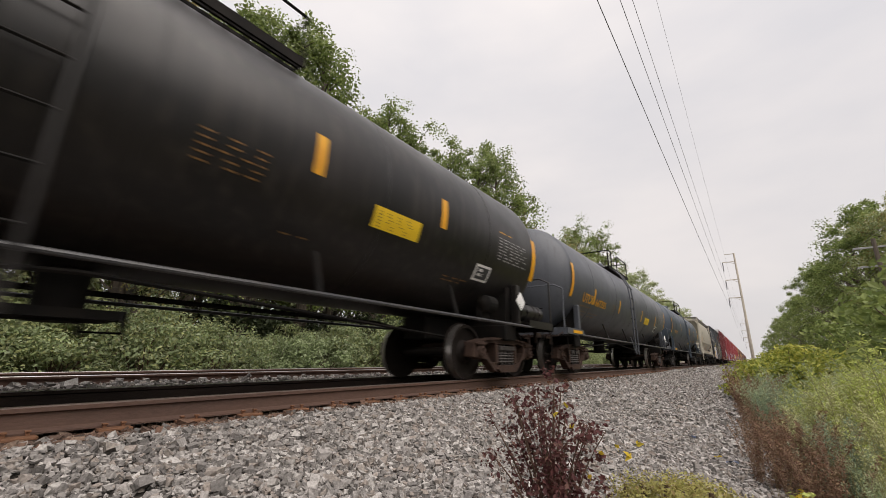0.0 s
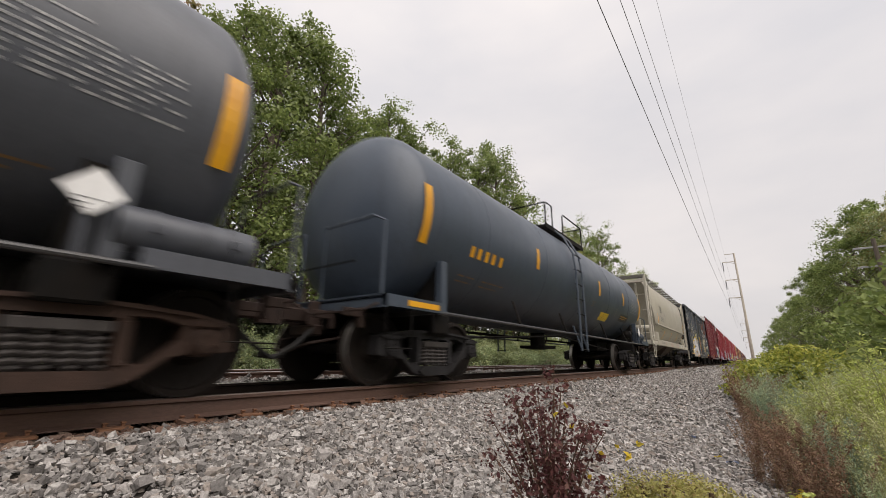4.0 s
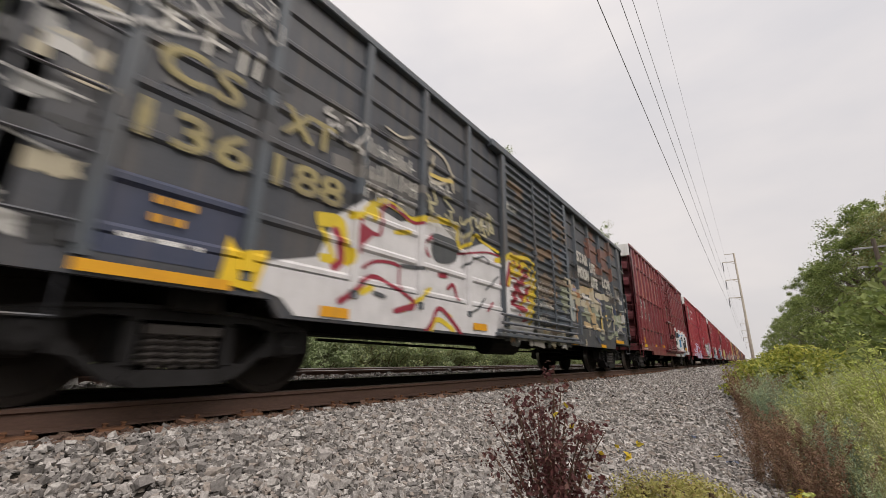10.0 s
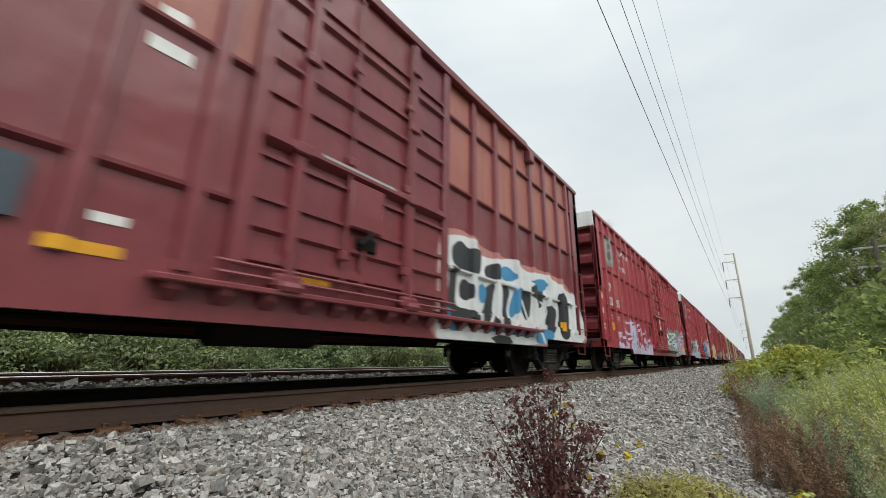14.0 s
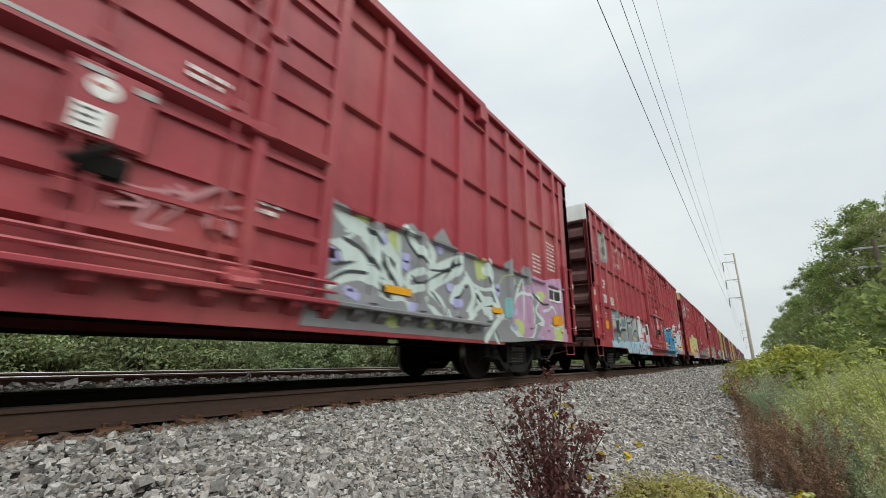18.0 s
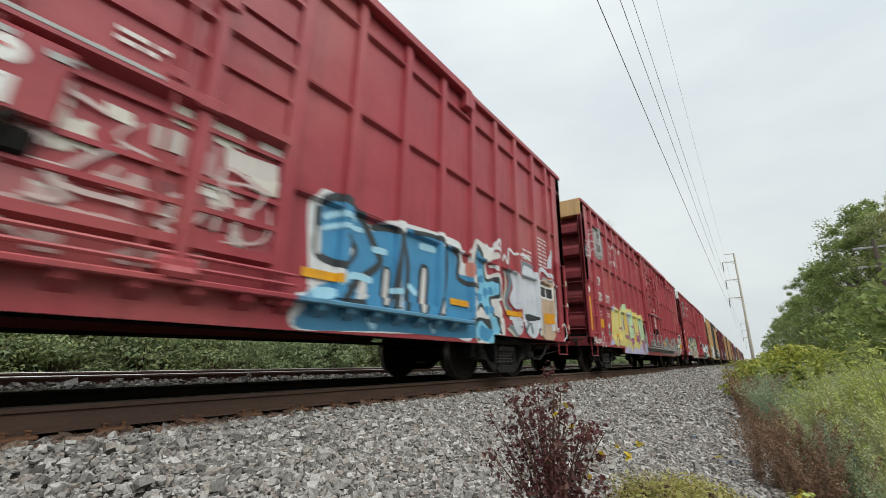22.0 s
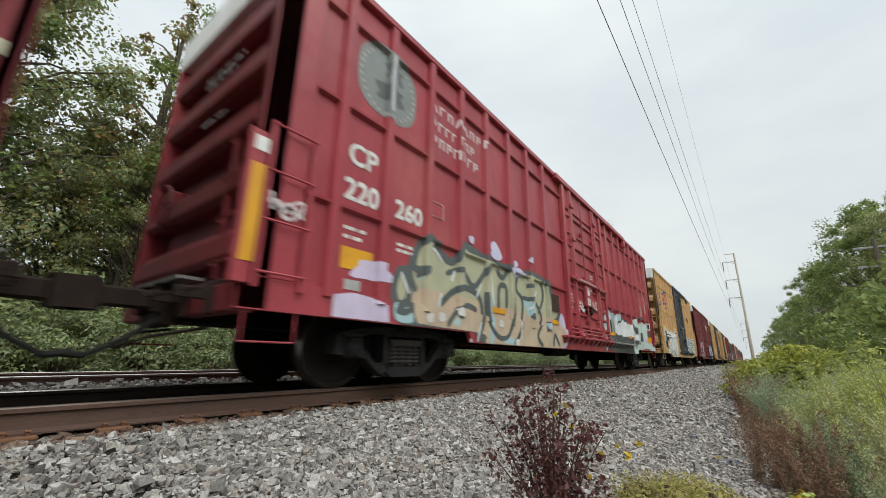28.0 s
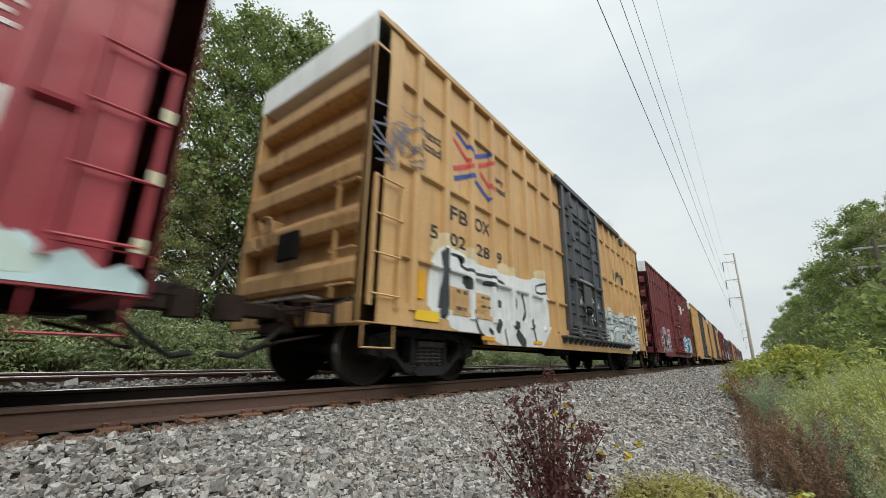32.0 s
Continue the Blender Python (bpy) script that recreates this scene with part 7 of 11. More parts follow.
# ---- the verge beside the ballast ----
def weed_kind(seed, w, h, mat, stalks=20, per=110, size=0.06, label="", stem="stem", wide=0.006, bushy=0.10):
    """Slender leaning stalks, each clothed with fine narrow leaves that shorten towards a plume at the tip."""
    rng = np.random.default_rng(seed)
    t = thing("weed", label, "weed", "weeds on the verge")
    bm = B()
    vs = []
    for i in range(stalks):
        a, k = rng.uniform(0, 6.283), rng.uniform(0, 1) ** 0.6
        base = np.array((math.cos(a) * w * k * 0.6, math.sin(a) * w * k * 0.6, -0.05))
        hh = h * rng.uniform(0.55, 1.08)
        lean = np.array((math.cos(a), math.sin(a))) * k * 0.30 * h + rng.normal(0, 0.07 * h, 2)

        def at(u):
            return np.stack([base[0] + lean[0] * u * u, base[1] + lean[1] * u * u, base[2] + hh * u], -1)
        tube(bm, [tuple(at(q)) for q in (0.0, 0.35, 0.7, 1.0)], 0.0045, 4, 0.0015)
        u = rng.uniform(0.18, 1.0, per)
        c = at(u)
        b = rng.uniform(0, 6.283, per)
        reach = bushy * h * (1.12 - u) * rng.uniform(0, 1, per)
        c[:, 0] += np.cos(b) * reach
        c[:, 1] += np.sin(b) * reach
        d = np.stack([np.cos(b), np.sin(b), rng.normal(0.75, 0.5, per)], -1)
        d /= np.linalg.norm(d, axis=1)[:, None]
        ln = (size * rng.uniform(0.6, 1.3, per) * (1.25 - 0.6 * u))[:, None]
        sd = np.cross(d, np.array([0, 0, 1.0]) + rng.normal(size=(per, 3)) * 0.45)
        sd /= np.linalg.norm(sd, axis=1)[:, None] + 1e-9
        tip = c + d * ln
        tip[:, 2] -= ln[:, 0] * 0.18
        vs.append(np.stack([c, c + d * ln * 0.5 + sd * wide, tip, c + d * ln * 0.5 - sd * wide], 1))
    part("stem_cluster", bm, stem, t)["kind"] = "stuff"
    v = np.concatenate(vs)
    n = 4 * np.arange(len(v))[:, None]
    f = np.concatenate([n + np.array([[0, 1, 2]]), n + np.array([[0, 2, 3]])])
    me = bpy.data.meshes.new("foliage")
    me.from_pydata(v.reshape(-1, 3).tolist(), [], f.tolist())
    me.materials.append(M[mat])
    share("foliage", me, t)
    return t


def grass_kind(seed, w, h, blades, label):
    rng = np.random.default_rng(seed)
    t = thing("grass_tuft", label, "grass", "weeds on the verge")
    v, f = [], []
    for i in range(blades):
        a, k = rng.uniform(0, 6.283), rng.uniform(0, 1) ** 0.5
        p = np.array((math.cos(a) * w * k, math.sin(a) * w * k, 0.0))
        lean = rng.normal(0, 0.22, 2) * h
        hh, b = h * rng.uniform(0.5, 1.1), rng.uniform(0, 6.283)
        side = np.array((math.cos(b), math.sin(b), 0)) * 0.006
        for q in range(4):
            u = q / 3
            c = p + np.array((lean[0] * u * u, lean[1] * u * u, hh * u))
            v += [c - side * (1 - u * 0.9), c + side * (1 - u * 0.9)]
        n = len(v) - 8
        f += [(n + 2 * q, n + 2 * q + 1, n + 2 * q + 3, n + 2 * q + 2) for q in range(3)]
    me = bpy.data.meshes.new("blade_cluster")
    me.from_pydata([tuple(x) for x in v], [], f)
    me.materials.append(M["straw"])
    share("blade_cluster", me, t)["kind"] = "stuff"
    return t


VINES = [bush_kind(31, 1.2, 1.5, ("leaf_vine", "leaf_vine"), 26, 170, 0.085, "vine_mound", "yellow-green vine leaves smothering a low mound", "vine", "vines on the verge"),
         bush_kind(32, 1.0, 1.25, ("leaf_vine", "leaf_bush"), 24, 170, 0.08, "vine_mound", "green vine leaves over low brush", "vine", "vines on the verge")]
for i in range(62):
    y = 12.5 + 33 * (i / 62) ** 1.4
    x = 0.25 + 0.016 * y + rng.random() ** 1.1 * 0.095 * y
    plant(VINES, rng.randrange(2), x, y, rng.uniform(0, 6.28), rng.uniform(0.85, 1.15) * (0.95 + 0.008 * y))
WEEDS = [weed_kind(41, 0.42, 1.05, "leaf_weed", 18, 120, 0.070, "feathery pale green weeds beside ballast", "green_stem", 0.0055, 0.13),
         weed_kind(42, 0.36, 0.95, "leaf_sage", 20, 130, 0.060, "soft sage green clump of weeds", "green_stem", 0.0045, 0.16),
         weed_kind(43, 0.26, 0.80, "leaf_dry", 10, 190, 0.034, "dry reddish brown weeds beside ballast", "dry_stem", 0.006, 0.09),
         weed_kind(44, 0.24, 0.62, "leaf_dry", 9, 150, 0.032, "withered rust-coloured weeds on the verge", "dry_stem", 0.006, 0.09),
         weed_kind(46, 0.40, 1.10, "leaf_lime", 16, 110, 0.070, "yellow-green feathery weeds on the verge", "green_stem", 0.006, 0.13),
         weed_kind(47, 0.30, 0.85, "leaf_blue", 18, 130, 0.055, "dull blue-green clump of soft weeds", "green_stem", 0.005, 0.16),
         weed_kind(48, 0.22, 0.80, "straw", 6, 7, 0.035, "bare straw-coloured dead stalks", "straw", 0.004, 0.06)]
# feathery clumps, patch by patch: sage near the stones, pale and yellow-green behind
for i in range(120):
    y = 5.4 + 9.0 * (i / 120) ** 1.1
    x = 0.30 + 0.012 * y + rng.random() * (0.25 + 0.20 * y)
    if math.hypot(x - 0.87, (y - 7.0) * 0.5) < 0.26:
        continue
    patch = noise.noise((x * 1.1, y * 0.4, 2.0))
    k = 1 if patch < -0.10 else 4 if patch > 0.16 else 0
    tall = 0.62 + 0.55 * min(1.0, max(0.0, (x - 0.12 * y + 0.35) / 0.6))
    plant(WEEDS, k, x, y, rng.uniform(0, 6.28), tall * rng.uniform(0.8, 1.12) * (1.0 + 0.45 * noise.noise((x * 1.6, y * 0.8, 7.0))))
for x, y, k, s in ((0.10, 7.7, 5, 0.95), (0.18, 8.3, 5, 1.0), (0.27, 8.0, 1, 0.95), (0.12, 8.8, 1, 1.0), (0.44, 4.55, 5, 0.72), (0.50, 4.85, 5, 0.75), (0.55, 5.4, 1, 0.62), (0.70, 5.8, 1, 0.75), (0.48, 5.9, 0, 0.8), (0.95, 5.2, 4, 0.8), (1.15, 5.7, 4, 0.9), (0.85, 5.9, 4, 0.85), (1.3, 6.4, 4, 1.1), (0.64, 4.9, 0, 0.72), (0.74, 4.6, 4, 0.7), (0.80, 5.1, 0, 0.85), (0.66, 4.3, 0, 0.6), (0.90, 4.8, 0, 0.8), (0.58, 4.1, 1, 0.55),
                   (1.00, 6.5, 6, 1.35), (1.08, 6.2, 6, 1.25), (0.92, 6.1, 6, 1.1), (0.46, 4.3, 6, 0.75), (0.58, 4.5, 6, 0.8), (0.02, 4.1, 6, 0.5)):
    plant(WEEDS, k, x, y, rng.uniform(0, 6.28), s)
# dry plants: a brown patch close by, thin ones beside it, then larger ones along the edge of the stones
for x, y, k, s in ((0.13, 4.6, 2, 0.85), (0.22, 4.85, 2, 0.98), (0.30, 4.5, 3, 1.0), (0.36, 4.9, 2, 0.9), (0.27, 5.25, 2, 1.0), (0.37, 5.3, 2, 0.85), (0.34, 4.15, 3, 0.9), (0.20, 4.1, 3, 0.8), (-0.04, 4.7, 3, 0.72), (-0.12, 5.6, 3, 0.75), (0.02, 6.2, 2, 0.7), (-0.16, 6.7, 3, 0.8), (0.0, 7.2, 3, 0.8), (-0.17, 8.2, 3, 0.85)):
    plant(WEEDS, k, x, y, rng.uniform(0, 6.28), s)
for i in range(34):
    y = 9.0 + 18.0 * (i / 34) ** 1.2
    plant(WEEDS, rng.choice((2, 2, 3)), -0.16 - 0.018 * y + rng.random() * (0.25 + 0.028 * y), y, rng.uniform(0, 6.28), rng.uniform(0.75, 1.1) * (0.75 + 0.045 * min(y, 17)))
for i in range(34):
    y = -3.5 + 7.5 * (i / 34)
    plant(WEEDS, rng.choice((0, 1, 3, 4)), 0.95 + 0.12 * max(0.0, y) + rng.random() * 1.6, y, rng.uniform(0, 6.28), rng.uniform(0.45, 0.8))
GRASS = [grass_kind(45, 0.25, 0.75, 60, "tall dry straw-coloured grass")]
for x, y, s in ((0.72, 4.9, 0.7), (0.86, 5.3, 0.8)):
    plant(GRASS, 0, x, y, rng.uniform(0, 6.28), s)


def red_shrub():
    """The dark red shrub that stands alone in the ballast."""
    rng = random.Random(8)
    t = thing("shrub", "small shrub with dark red leaves rooted in ballast", "shrub", at=(-0.86, 2.0, ground_z(-0.86, 2.0)))
    bm = B()
    cs, rs = [], []
    for i in range(30):
        a = rng.uniform(0, 6.283)
        h = rng.uniform(0.34, 0.78) if i else 0.86
        r = 0.34 * (0.25 + 0.75 * rng.random()) * (1.0 if h < 0.66 else 0.55)
        tip = Vector((math.cos(a) * r, math.sin(a) * r * 0.8, h)) if i else Vector((0.05, 0.0, 0.86))
        pts = [Vector((0, 0, 0)).lerp(tip, q) + Vector((0, 0, 0.06 * math.sin(3.1 * q))) for q in (0, 0.3, 0.6, 0.8, 1.0)]
        tube(bm, pts, 0.007, 5, 0.002)
        for q in (0.40, 0.55, 0.66, 0.76, 0.86, 0.94, 1.0):
            c = Vector((0, 0, 0)).lerp(tip, q) + Vector((0, 0, 0.06 * math.sin(3.1 * q)))
            cs.append(tuple(c + Vector((rng.uniform(-0.04, 0.04), rng.uniform(-0.04, 0.04), rng.uniform(-0.02, 0.02)))))
            rs.append(0.052)
    part("branchwork", bm, "stem", t)
    share("foliage", leaves("foliage", cs, rs, 13, 0.025, "leaf_red", 8, 1.0, 0.3, 0.2), t)
    ys = [(0.06, -0.05, 0.66), (0.09, 0.0, 0.70), (0.12, 0.0, 0.60), (0.25, 0.0, 0.50), (0.32, 0.02, 0.53), (0.36, 0.02, 0.51), (0.22, -0.1, 0.42), (0.10, -0.1, 0.30), (0.40, 0.05, 0.56)]
    share("yellow_foliage", leaves("yellow_foliage", ys, [0.012] * len(ys), 2, 0.034, "leaf_yellow", 9, 1.0, 0.3, 0.2), t)


red_shrub()
LOW = [bush_kind(51, 0.22, 0.58, ("leaf_low", "leaf_low"), 34, 190, 0.0145, "ground_cover", "low yellow-green leafy ground cover", "weed", "weeds on the verge")]
for x, y, s in ((-0.52, 2.08, 0.94), (-0.42, 2.02, 1.06), (-0.33, 2.06, 1.12), (-0.27, 2.0, 1.12), (-0.20, 1.98, 1.10), (-0.10, 2.05, 1.05), (-0.43, 1.85, 0.96), (-0.34, 1.82, 1.03), (-0.24, 1.8, 1.02), (-0.36, 2.16, 1.06), (-0.15, 2.2, 0.98)):
    plant(LOW, 0, x, y, rng.uniform(0, 6.28), s)


SEEDLING = [bush_kind(52, 0.09, 0.30, ("leaf_lime", "leaf_yellow"), 7, 4, 0.05, "seedling", "small seedling with yellowing leaves", "weed", "weeds on the verge")]
for x, y, s in ((0.10, 3.75, 0.9), (0.17, 3.8, 1.0)):
    plant(SEEDLING, 0, x, y, rng.uniform(0, 6.28), s)


def litter(x, y, w, mat, label, seed):
    """A crumpled scrap lying on the stones."""
    rng = random.Random(seed)
    bm = B()
    g = [[bm.verts.new((x + (i - 1.5) * w / 3, y + (j - 1) * w / 4, ground_z(x, y) + 0.035 + rng.uniform(0, 0.35) * w)) for i in range(4)] for j in range(3)]
    for a, b in zip(g, g[1:]):
        for i in range(3):
            bm.faces.new((a[i], a[i + 1], b[i + 1], b[i]))
    bmesh.ops.solidify(bm, geom=bm.faces[:], thickness=0.004)
    tagged(part("scrap", bm, mat, None), label, "litter", "litter on the ballast")


litter(-0.30, 5.1, 0.10, "scrap_blue", "crumpled dark blue scrap on the ballast", 1)
litter(-0.72, 6.0, 0.09, "scrap_blue", "small blue plastic scrap on the ballast", 2)
litter(-0.42, 5.2, 0.07, "leaf_yellow", "small orange-yellow scrap on the ballast", 3)


# ---- power line ----
def power_pole(y, n):
    p = thing("utility_pole", "tall weathered timber power pole with three arms", "utility pole", "poles of the power line", (0.30, y, 0))
    bm = B()
    tube(bm, [(0, 0, -1.2), (0, 0, 9), (0, 0, 18.0)], 0.21, 12, 0.12)
    part("pole_shaft", bm, "pole_wood", p)
    for z in (10.5, 13.5, 16.55):
        bm = B()
        box(bm, -1.75, 0.1, -0.06, 0.06, z - 0.06, z + 0.06, 0.01)
        tube(bm, [(-0.1, 0, z - 0.45), (-0.8, 0, z - 0.05)], 0.03, 6)
        part("cross_arm", bm, "pole_wood", p)
        bm = B()
        lathe(bm, [(-1.5 + 0.1 * i, 0.05 if i % 2 else 0.09) for i in range(15)], "z", 8, (-1.75, 0, z))
        part("insulator", bm, "wire", p)
    bm = B()
    box(bm, -1.3, 0.0, -0.04, 0.04, 17.85, 17.95, 0.01)
    part("ground_wire_arm", bm, "pole_wood", p)
    return p


for i, y in enumerate((-56.0, 80.0, 216.0, 352.0)):
    power_pole(y, i)


def small_pole():
    """The low pole of the local line, at the trees' edge."""
    p = thing("utility_pole", "short dark timber pole with a cross arm", "utility pole", "", (6.6, 32.0, -0.9))
    bm = B()
    tube(bm, [(0, 0, -0.3), (0, 0, 8.2)], 0.14, 10, 0.10)
    part("pole_shaft", bm, "bark", p)
    for z in (6.6, 7.7):
        bm = B()
        box(bm, -0.9, 0.9, -0.05, 0.05, z - 0.05, z + 0.05, 0.01)
        part("cross_arm", bm, "steel", p)
    for dx, z in ((-0.8, 7.75), (0.8, 7.75), (0.0, 6.6)):
        bm = B()
        for a, b in ((32.0, 75.0), (75.0, 120.0), (-10.0, 32.0)):
            tube(bm, [(6.6 + dx, a + (b - a) * k / 12, z - 0.9 - 4 * 0.8 * (k / 12) * (1 - k / 12)) for k in range(13)], 0.011, 4)
        tagged(part("power_line_wire", bm, "steel", None), "thin pale wire strung along the trees", "cable", "wires of the local line")


small_pole()


def wires():
    for x, z, sag in ((-1.50, 9.1, 1.15), (-1.54, 11.9, 0.9), (-1.54, 15.0, 1.4), (-0.97, 17.8, 1.6)):
        bm = B()
        for a, b in ((-56.0, 80.0), (80.0, 216.0), (216.0, 352.0)):
            tube(bm, [(x, a + (b - a) * k / 24, z - 4 * sag * (k / 24) * (1 - k / 24)) for k in range(25)], 0.010 if x < -1 else 0.006, 5)
        tagged(part("power_line_wire", bm, "wire", None), "dark overhead power line wire strung between poles", "cable", "wires of the power line")


wires()


# ---- the train, front to back ----
tankcar("black tank car with orange and white markings", "black", 0.65, "truck_rust")
tankcar("dark grey tank car with orange lettering", "grey", 16.15, "truck_rust", ("UTLX", "667335"))
tankcar("blue-grey tank car with orange reflective strips", "blue_grey", 32.0, "truck_dark", None, True)
hopper(40.45)

WHITE, BLACK, GREY = (0.72, 0.73, 0.74), (0.035, 0.036, 0.04), (0.24, 0.245, 0.255)


def rect(y0, y1, z0, z1):
    return [(y0, z0), (y1, z0), (y1, z1), (y0, z1)]


def letters(car, steps, y0, y1, z0, z1, n, mat, layer=1.5):
    """A word of the owner's name, as n plain blocks in its place."""
    rg = random.Random(n + int(z0 * 100))
    w, h, bits = (y1 - y0) / n, z1 - z0, []
    for i in range(n):
        a = y0 + i * w
        k = rg.randrange(4)
        if k == 0:
            bits += [[(a, z0), (a + w * 0.2, z0), (a + w * 0.48, z1), (a + w * 0.28, z1)], [(a + w * 0.56, z0), (a + w * 0.78, z0), (a + w * 0.48, z1), (a + w * 0.34, z1)]]
        else:
            bits += [rect(a, a + w * 0.19, z0, z1), rect(a + w * 0.19, a + w * 0.68, z1 - h * 0.2, z1)]
            if k > 1:
                bits.append(rect(a + w * 0.5, a + w * 0.7, z0 + (h * 0.42 if k == 2 else 0), z1 - h * 0.2))
            if k == 2:
                bits.append(rect(a + w * 0.19, a + w * 0.5, z0 + h * 0.42, z0 + h * 0.6))
    spray(car, steps, bits, M[mat] if isinstance(mat, str) else mat, layer, "name_lettering")["kind"] = "stuff"


# charcoal boxcar
dark, ds = boxcar("weathered charcoal boxcar covered with faded graffiti", "charcoal", 54.0, 15.0, 0.82, 4.24, [0.63, 1.66, 2.80, 3.88, 5.0], (6.05, 9.25),
                  [1.15 + 0.38 * i for i in range(8)], end_ribs=8, fluted=True, door_ribs=[1.05 + 0.16 * i for i in range(19)], door_paint="steel_blue", post_paint="steel_blue", tc=1.42, notch=1.9)
CREAM, BEIGE, PALE, NAVY, RUST, SAGE, INK = (0.44, 0.39, 0.28), (0.38, 0.29, 0.18), (0.48, 0.47, 0.45), (0.035, 0.045, 0.085), (0.15, 0.065, 0.045), (0.28, 0.31, 0.22), (0.03, 0.031, 0.034)
# old coats, front half and rear half
patchwork(dark, ds, 301, 0.06, 0.54, 0.95, 3.8, 34, [PALE, CREAM, INK, (0.30, 0.30, 0.29)], 0.30)
spray(dark, ds, [rect(0.66, 1.60, 0.98, 1.58)], tint(*NAVY), 0.5, "painted_panel", "navy painted panel")
bars(dark, flat(SIDE + 0.034, 0.95, 1.40), [0.34, 0.28], 0.14, 0.07, "orange")
bars(dark, flat(SIDE + 0.034, 0.80, 1.10), [0.55], 0.1, 0.05, "lettering")
patchwork(dark, ds, 302, 0.7, 5.9, 2.0, 3.2, 60, [INK, (0.07, 0.07, 0.075), (0.10, 0.095, 0.09), (0.16, 0.15, 0.14)], 0.5)
patchwork(dark, ds, 303, 9.4, 14.4, 0.95, 1.9, 26, [CREAM, SAGE, SAGE, BEIGE, INK, (0.06, 0.065, 0.075), (0.33, 0.32, 0.28), (0.11, 0.12, 0.14), NAVY, (0.28, 0.27, 0.24)], 0.72)
patchwork(dark, ds, 310, 9.4, 14.4, 0.95, 2.0, 22, [CREAM, INK, SAGE, (0.05, 0.055, 0.06), BEIGE, (0.2, 0.19, 0.17)], 0.32, 3.0)
patchwork(dark, ds, 304, 9.4, 11.6, 1.7, 2.1, 14, [CREAM, BEIGE, PALE], 0.5, 4.6)
patchwork(dark, ds, 305, 11.2, 14.2, 2.9, 3.95, 22, [RUST, RUST, (0.10, 0.06, 0.05), (0.075, 0.08, 0.09)], 0.75)
patchwork(dark, ds, 306, 9.5, 14.3, 2.0, 2.7, 46, [INK, (0.07, 0.06, 0.055), (0.13, 0.10, 0.085), (0.20, 0.18, 0.16)], 0.5)
patchwork(dark, ds, 307, 13.4, 14.9, 0.9, 2.4, 20, [PALE, BEIGE, NAVY, INK, (0.38, 0.36, 0.34)], 0.28, 5.0)
patchwork(dark, ds, 308, 6.2, 9.1, 0.95, 3.6, 70, [(0.11, 0.13, 0.16), (0.20, 0.13, 0.08), (0.05, 0.05, 0.055), (0.16, 0.12, 0.09), (0.12, 0.13, 0.145)], 0.6)
patchwork(dark, ds, 309, 6.3, 9.6, 0.70, 0.9, 34, [BEIGE, CREAM, PALE, (0.24, 0.13, 0.07), (0.33, 0.31, 0.29), INK], 0.5)
# the white, red and yellow piece across panels and door
spray(dark, ds, [[(1.72, 0.90), (2.0, 0.84), (2.15, 0.70), (7.0, 0.70), (7.25, 0.95), (7.05, 1.1), (7.3, 1.4), (7.1, 1.55), (7.3, 1.85), (6.6, 1.95), (6.3, 2.15), (6.1, 2.05), (5.5, 2.2), (4.9, 1.95), (4.2, 2.25), (3.5, 2.0), (2.9, 2.1), (2.55, 1.8), (2.35, 1.3), (1.85, 1.15)]], tint(0.60, 0.59, 0.60), 4.0, "graffiti_ground", "white sprayed ground")["kind"] = "stuff"
daub(dark, ds, "yel", (0.15, 5.0, (2.3, 1.68), (2.43, 1.71), (2.59, 1.71), (2.65, 1.48), (2.72, 1.39), (2.66, 1.31)), (0.09, 5.2, (2.38, 1.29), (2.47, 1.31), (2.58, 1.27)), (0.06, 5.4, (2.35, 1.61), (2.45, 1.48), (2.54, 1.32)), (0.09, 5.6, (2.69, 1.85), (2.82, 1.86), (2.96, 1.99), (3.19, 2.17), (3.5, 2.14), (3.7, 2.08), (4.02, 2.19), (4.39, 2.26), (4.69, 2.25), (4.77, 1.94)), (0.12, 5.8, (2.98, 2.09), (3.08, 1.98), (3, 1.9)), (0.05, 6.0, (4.71, 1.9), (5.09, 2.12), (5.23, 2.27), (5.46, 2.21), (6.02, 2.15)), (0.08, 6.2, (2.88, 1), (3.07, 1.11)), (0.06, 6.4, (3.55, 0.88), (3.79, 1.02), (4.14, 1.25)))
daub(dark, ds, "yel", (0.07, 6.6, (4.09, 0.67), (4.24, 0.84), (4.62, 0.71)), (0.06, 6.8, (4.35, 0.96), (4.56, 0.88)), (0.09, 7.0, (6.26, 2.1), (7.07, 2.23), (7.26, 1.93), (7.1, 1.2), (6.95, 0.91)), (0.06, 7.2, (3.39, 1.83), (3.68, 1.9)))
daub(dark, ds, "crim", (0.09, 7.4, (2.52, 1.66), (2.6, 1.5), (2.63, 1.32), (2.53, 1.21)), (0, 7.6, (2.8, 1.77), (2.93, 1.77), (3.07, 1.72), (2.89, 1.53), (2.82, 1.42)), (0.045, 7.8, (2.79, 1.82), (3.15, 1.73), (3.18, 2.06), (3.33, 2.16), (3.71, 2.06), (3.91, 2.09)), (0.04, 8.0, (2.93, 1.29), (3.1, 1.4), (3.36, 1.44), (3.53, 1.42)), (0.05, 8.2, (2.9, 1.13), (3.1, 1.23), (3.36, 1.17), (3.75, 1.01), (3.68, 0.9)), (0.07, 8.4, (2.6, 0.87), (2.75, 0.97), (2.94, 1.15)), (0.035, 8.6, (3.51, 1.44), (3.53, 1.16), (3.66, 1.04)), (0.07, 8.8, (3.4, 0.86), (3.77, 0.97)), (0.05, 9.0, (4.16, 2), (3.98, 1.82), (4.09, 1.66)))
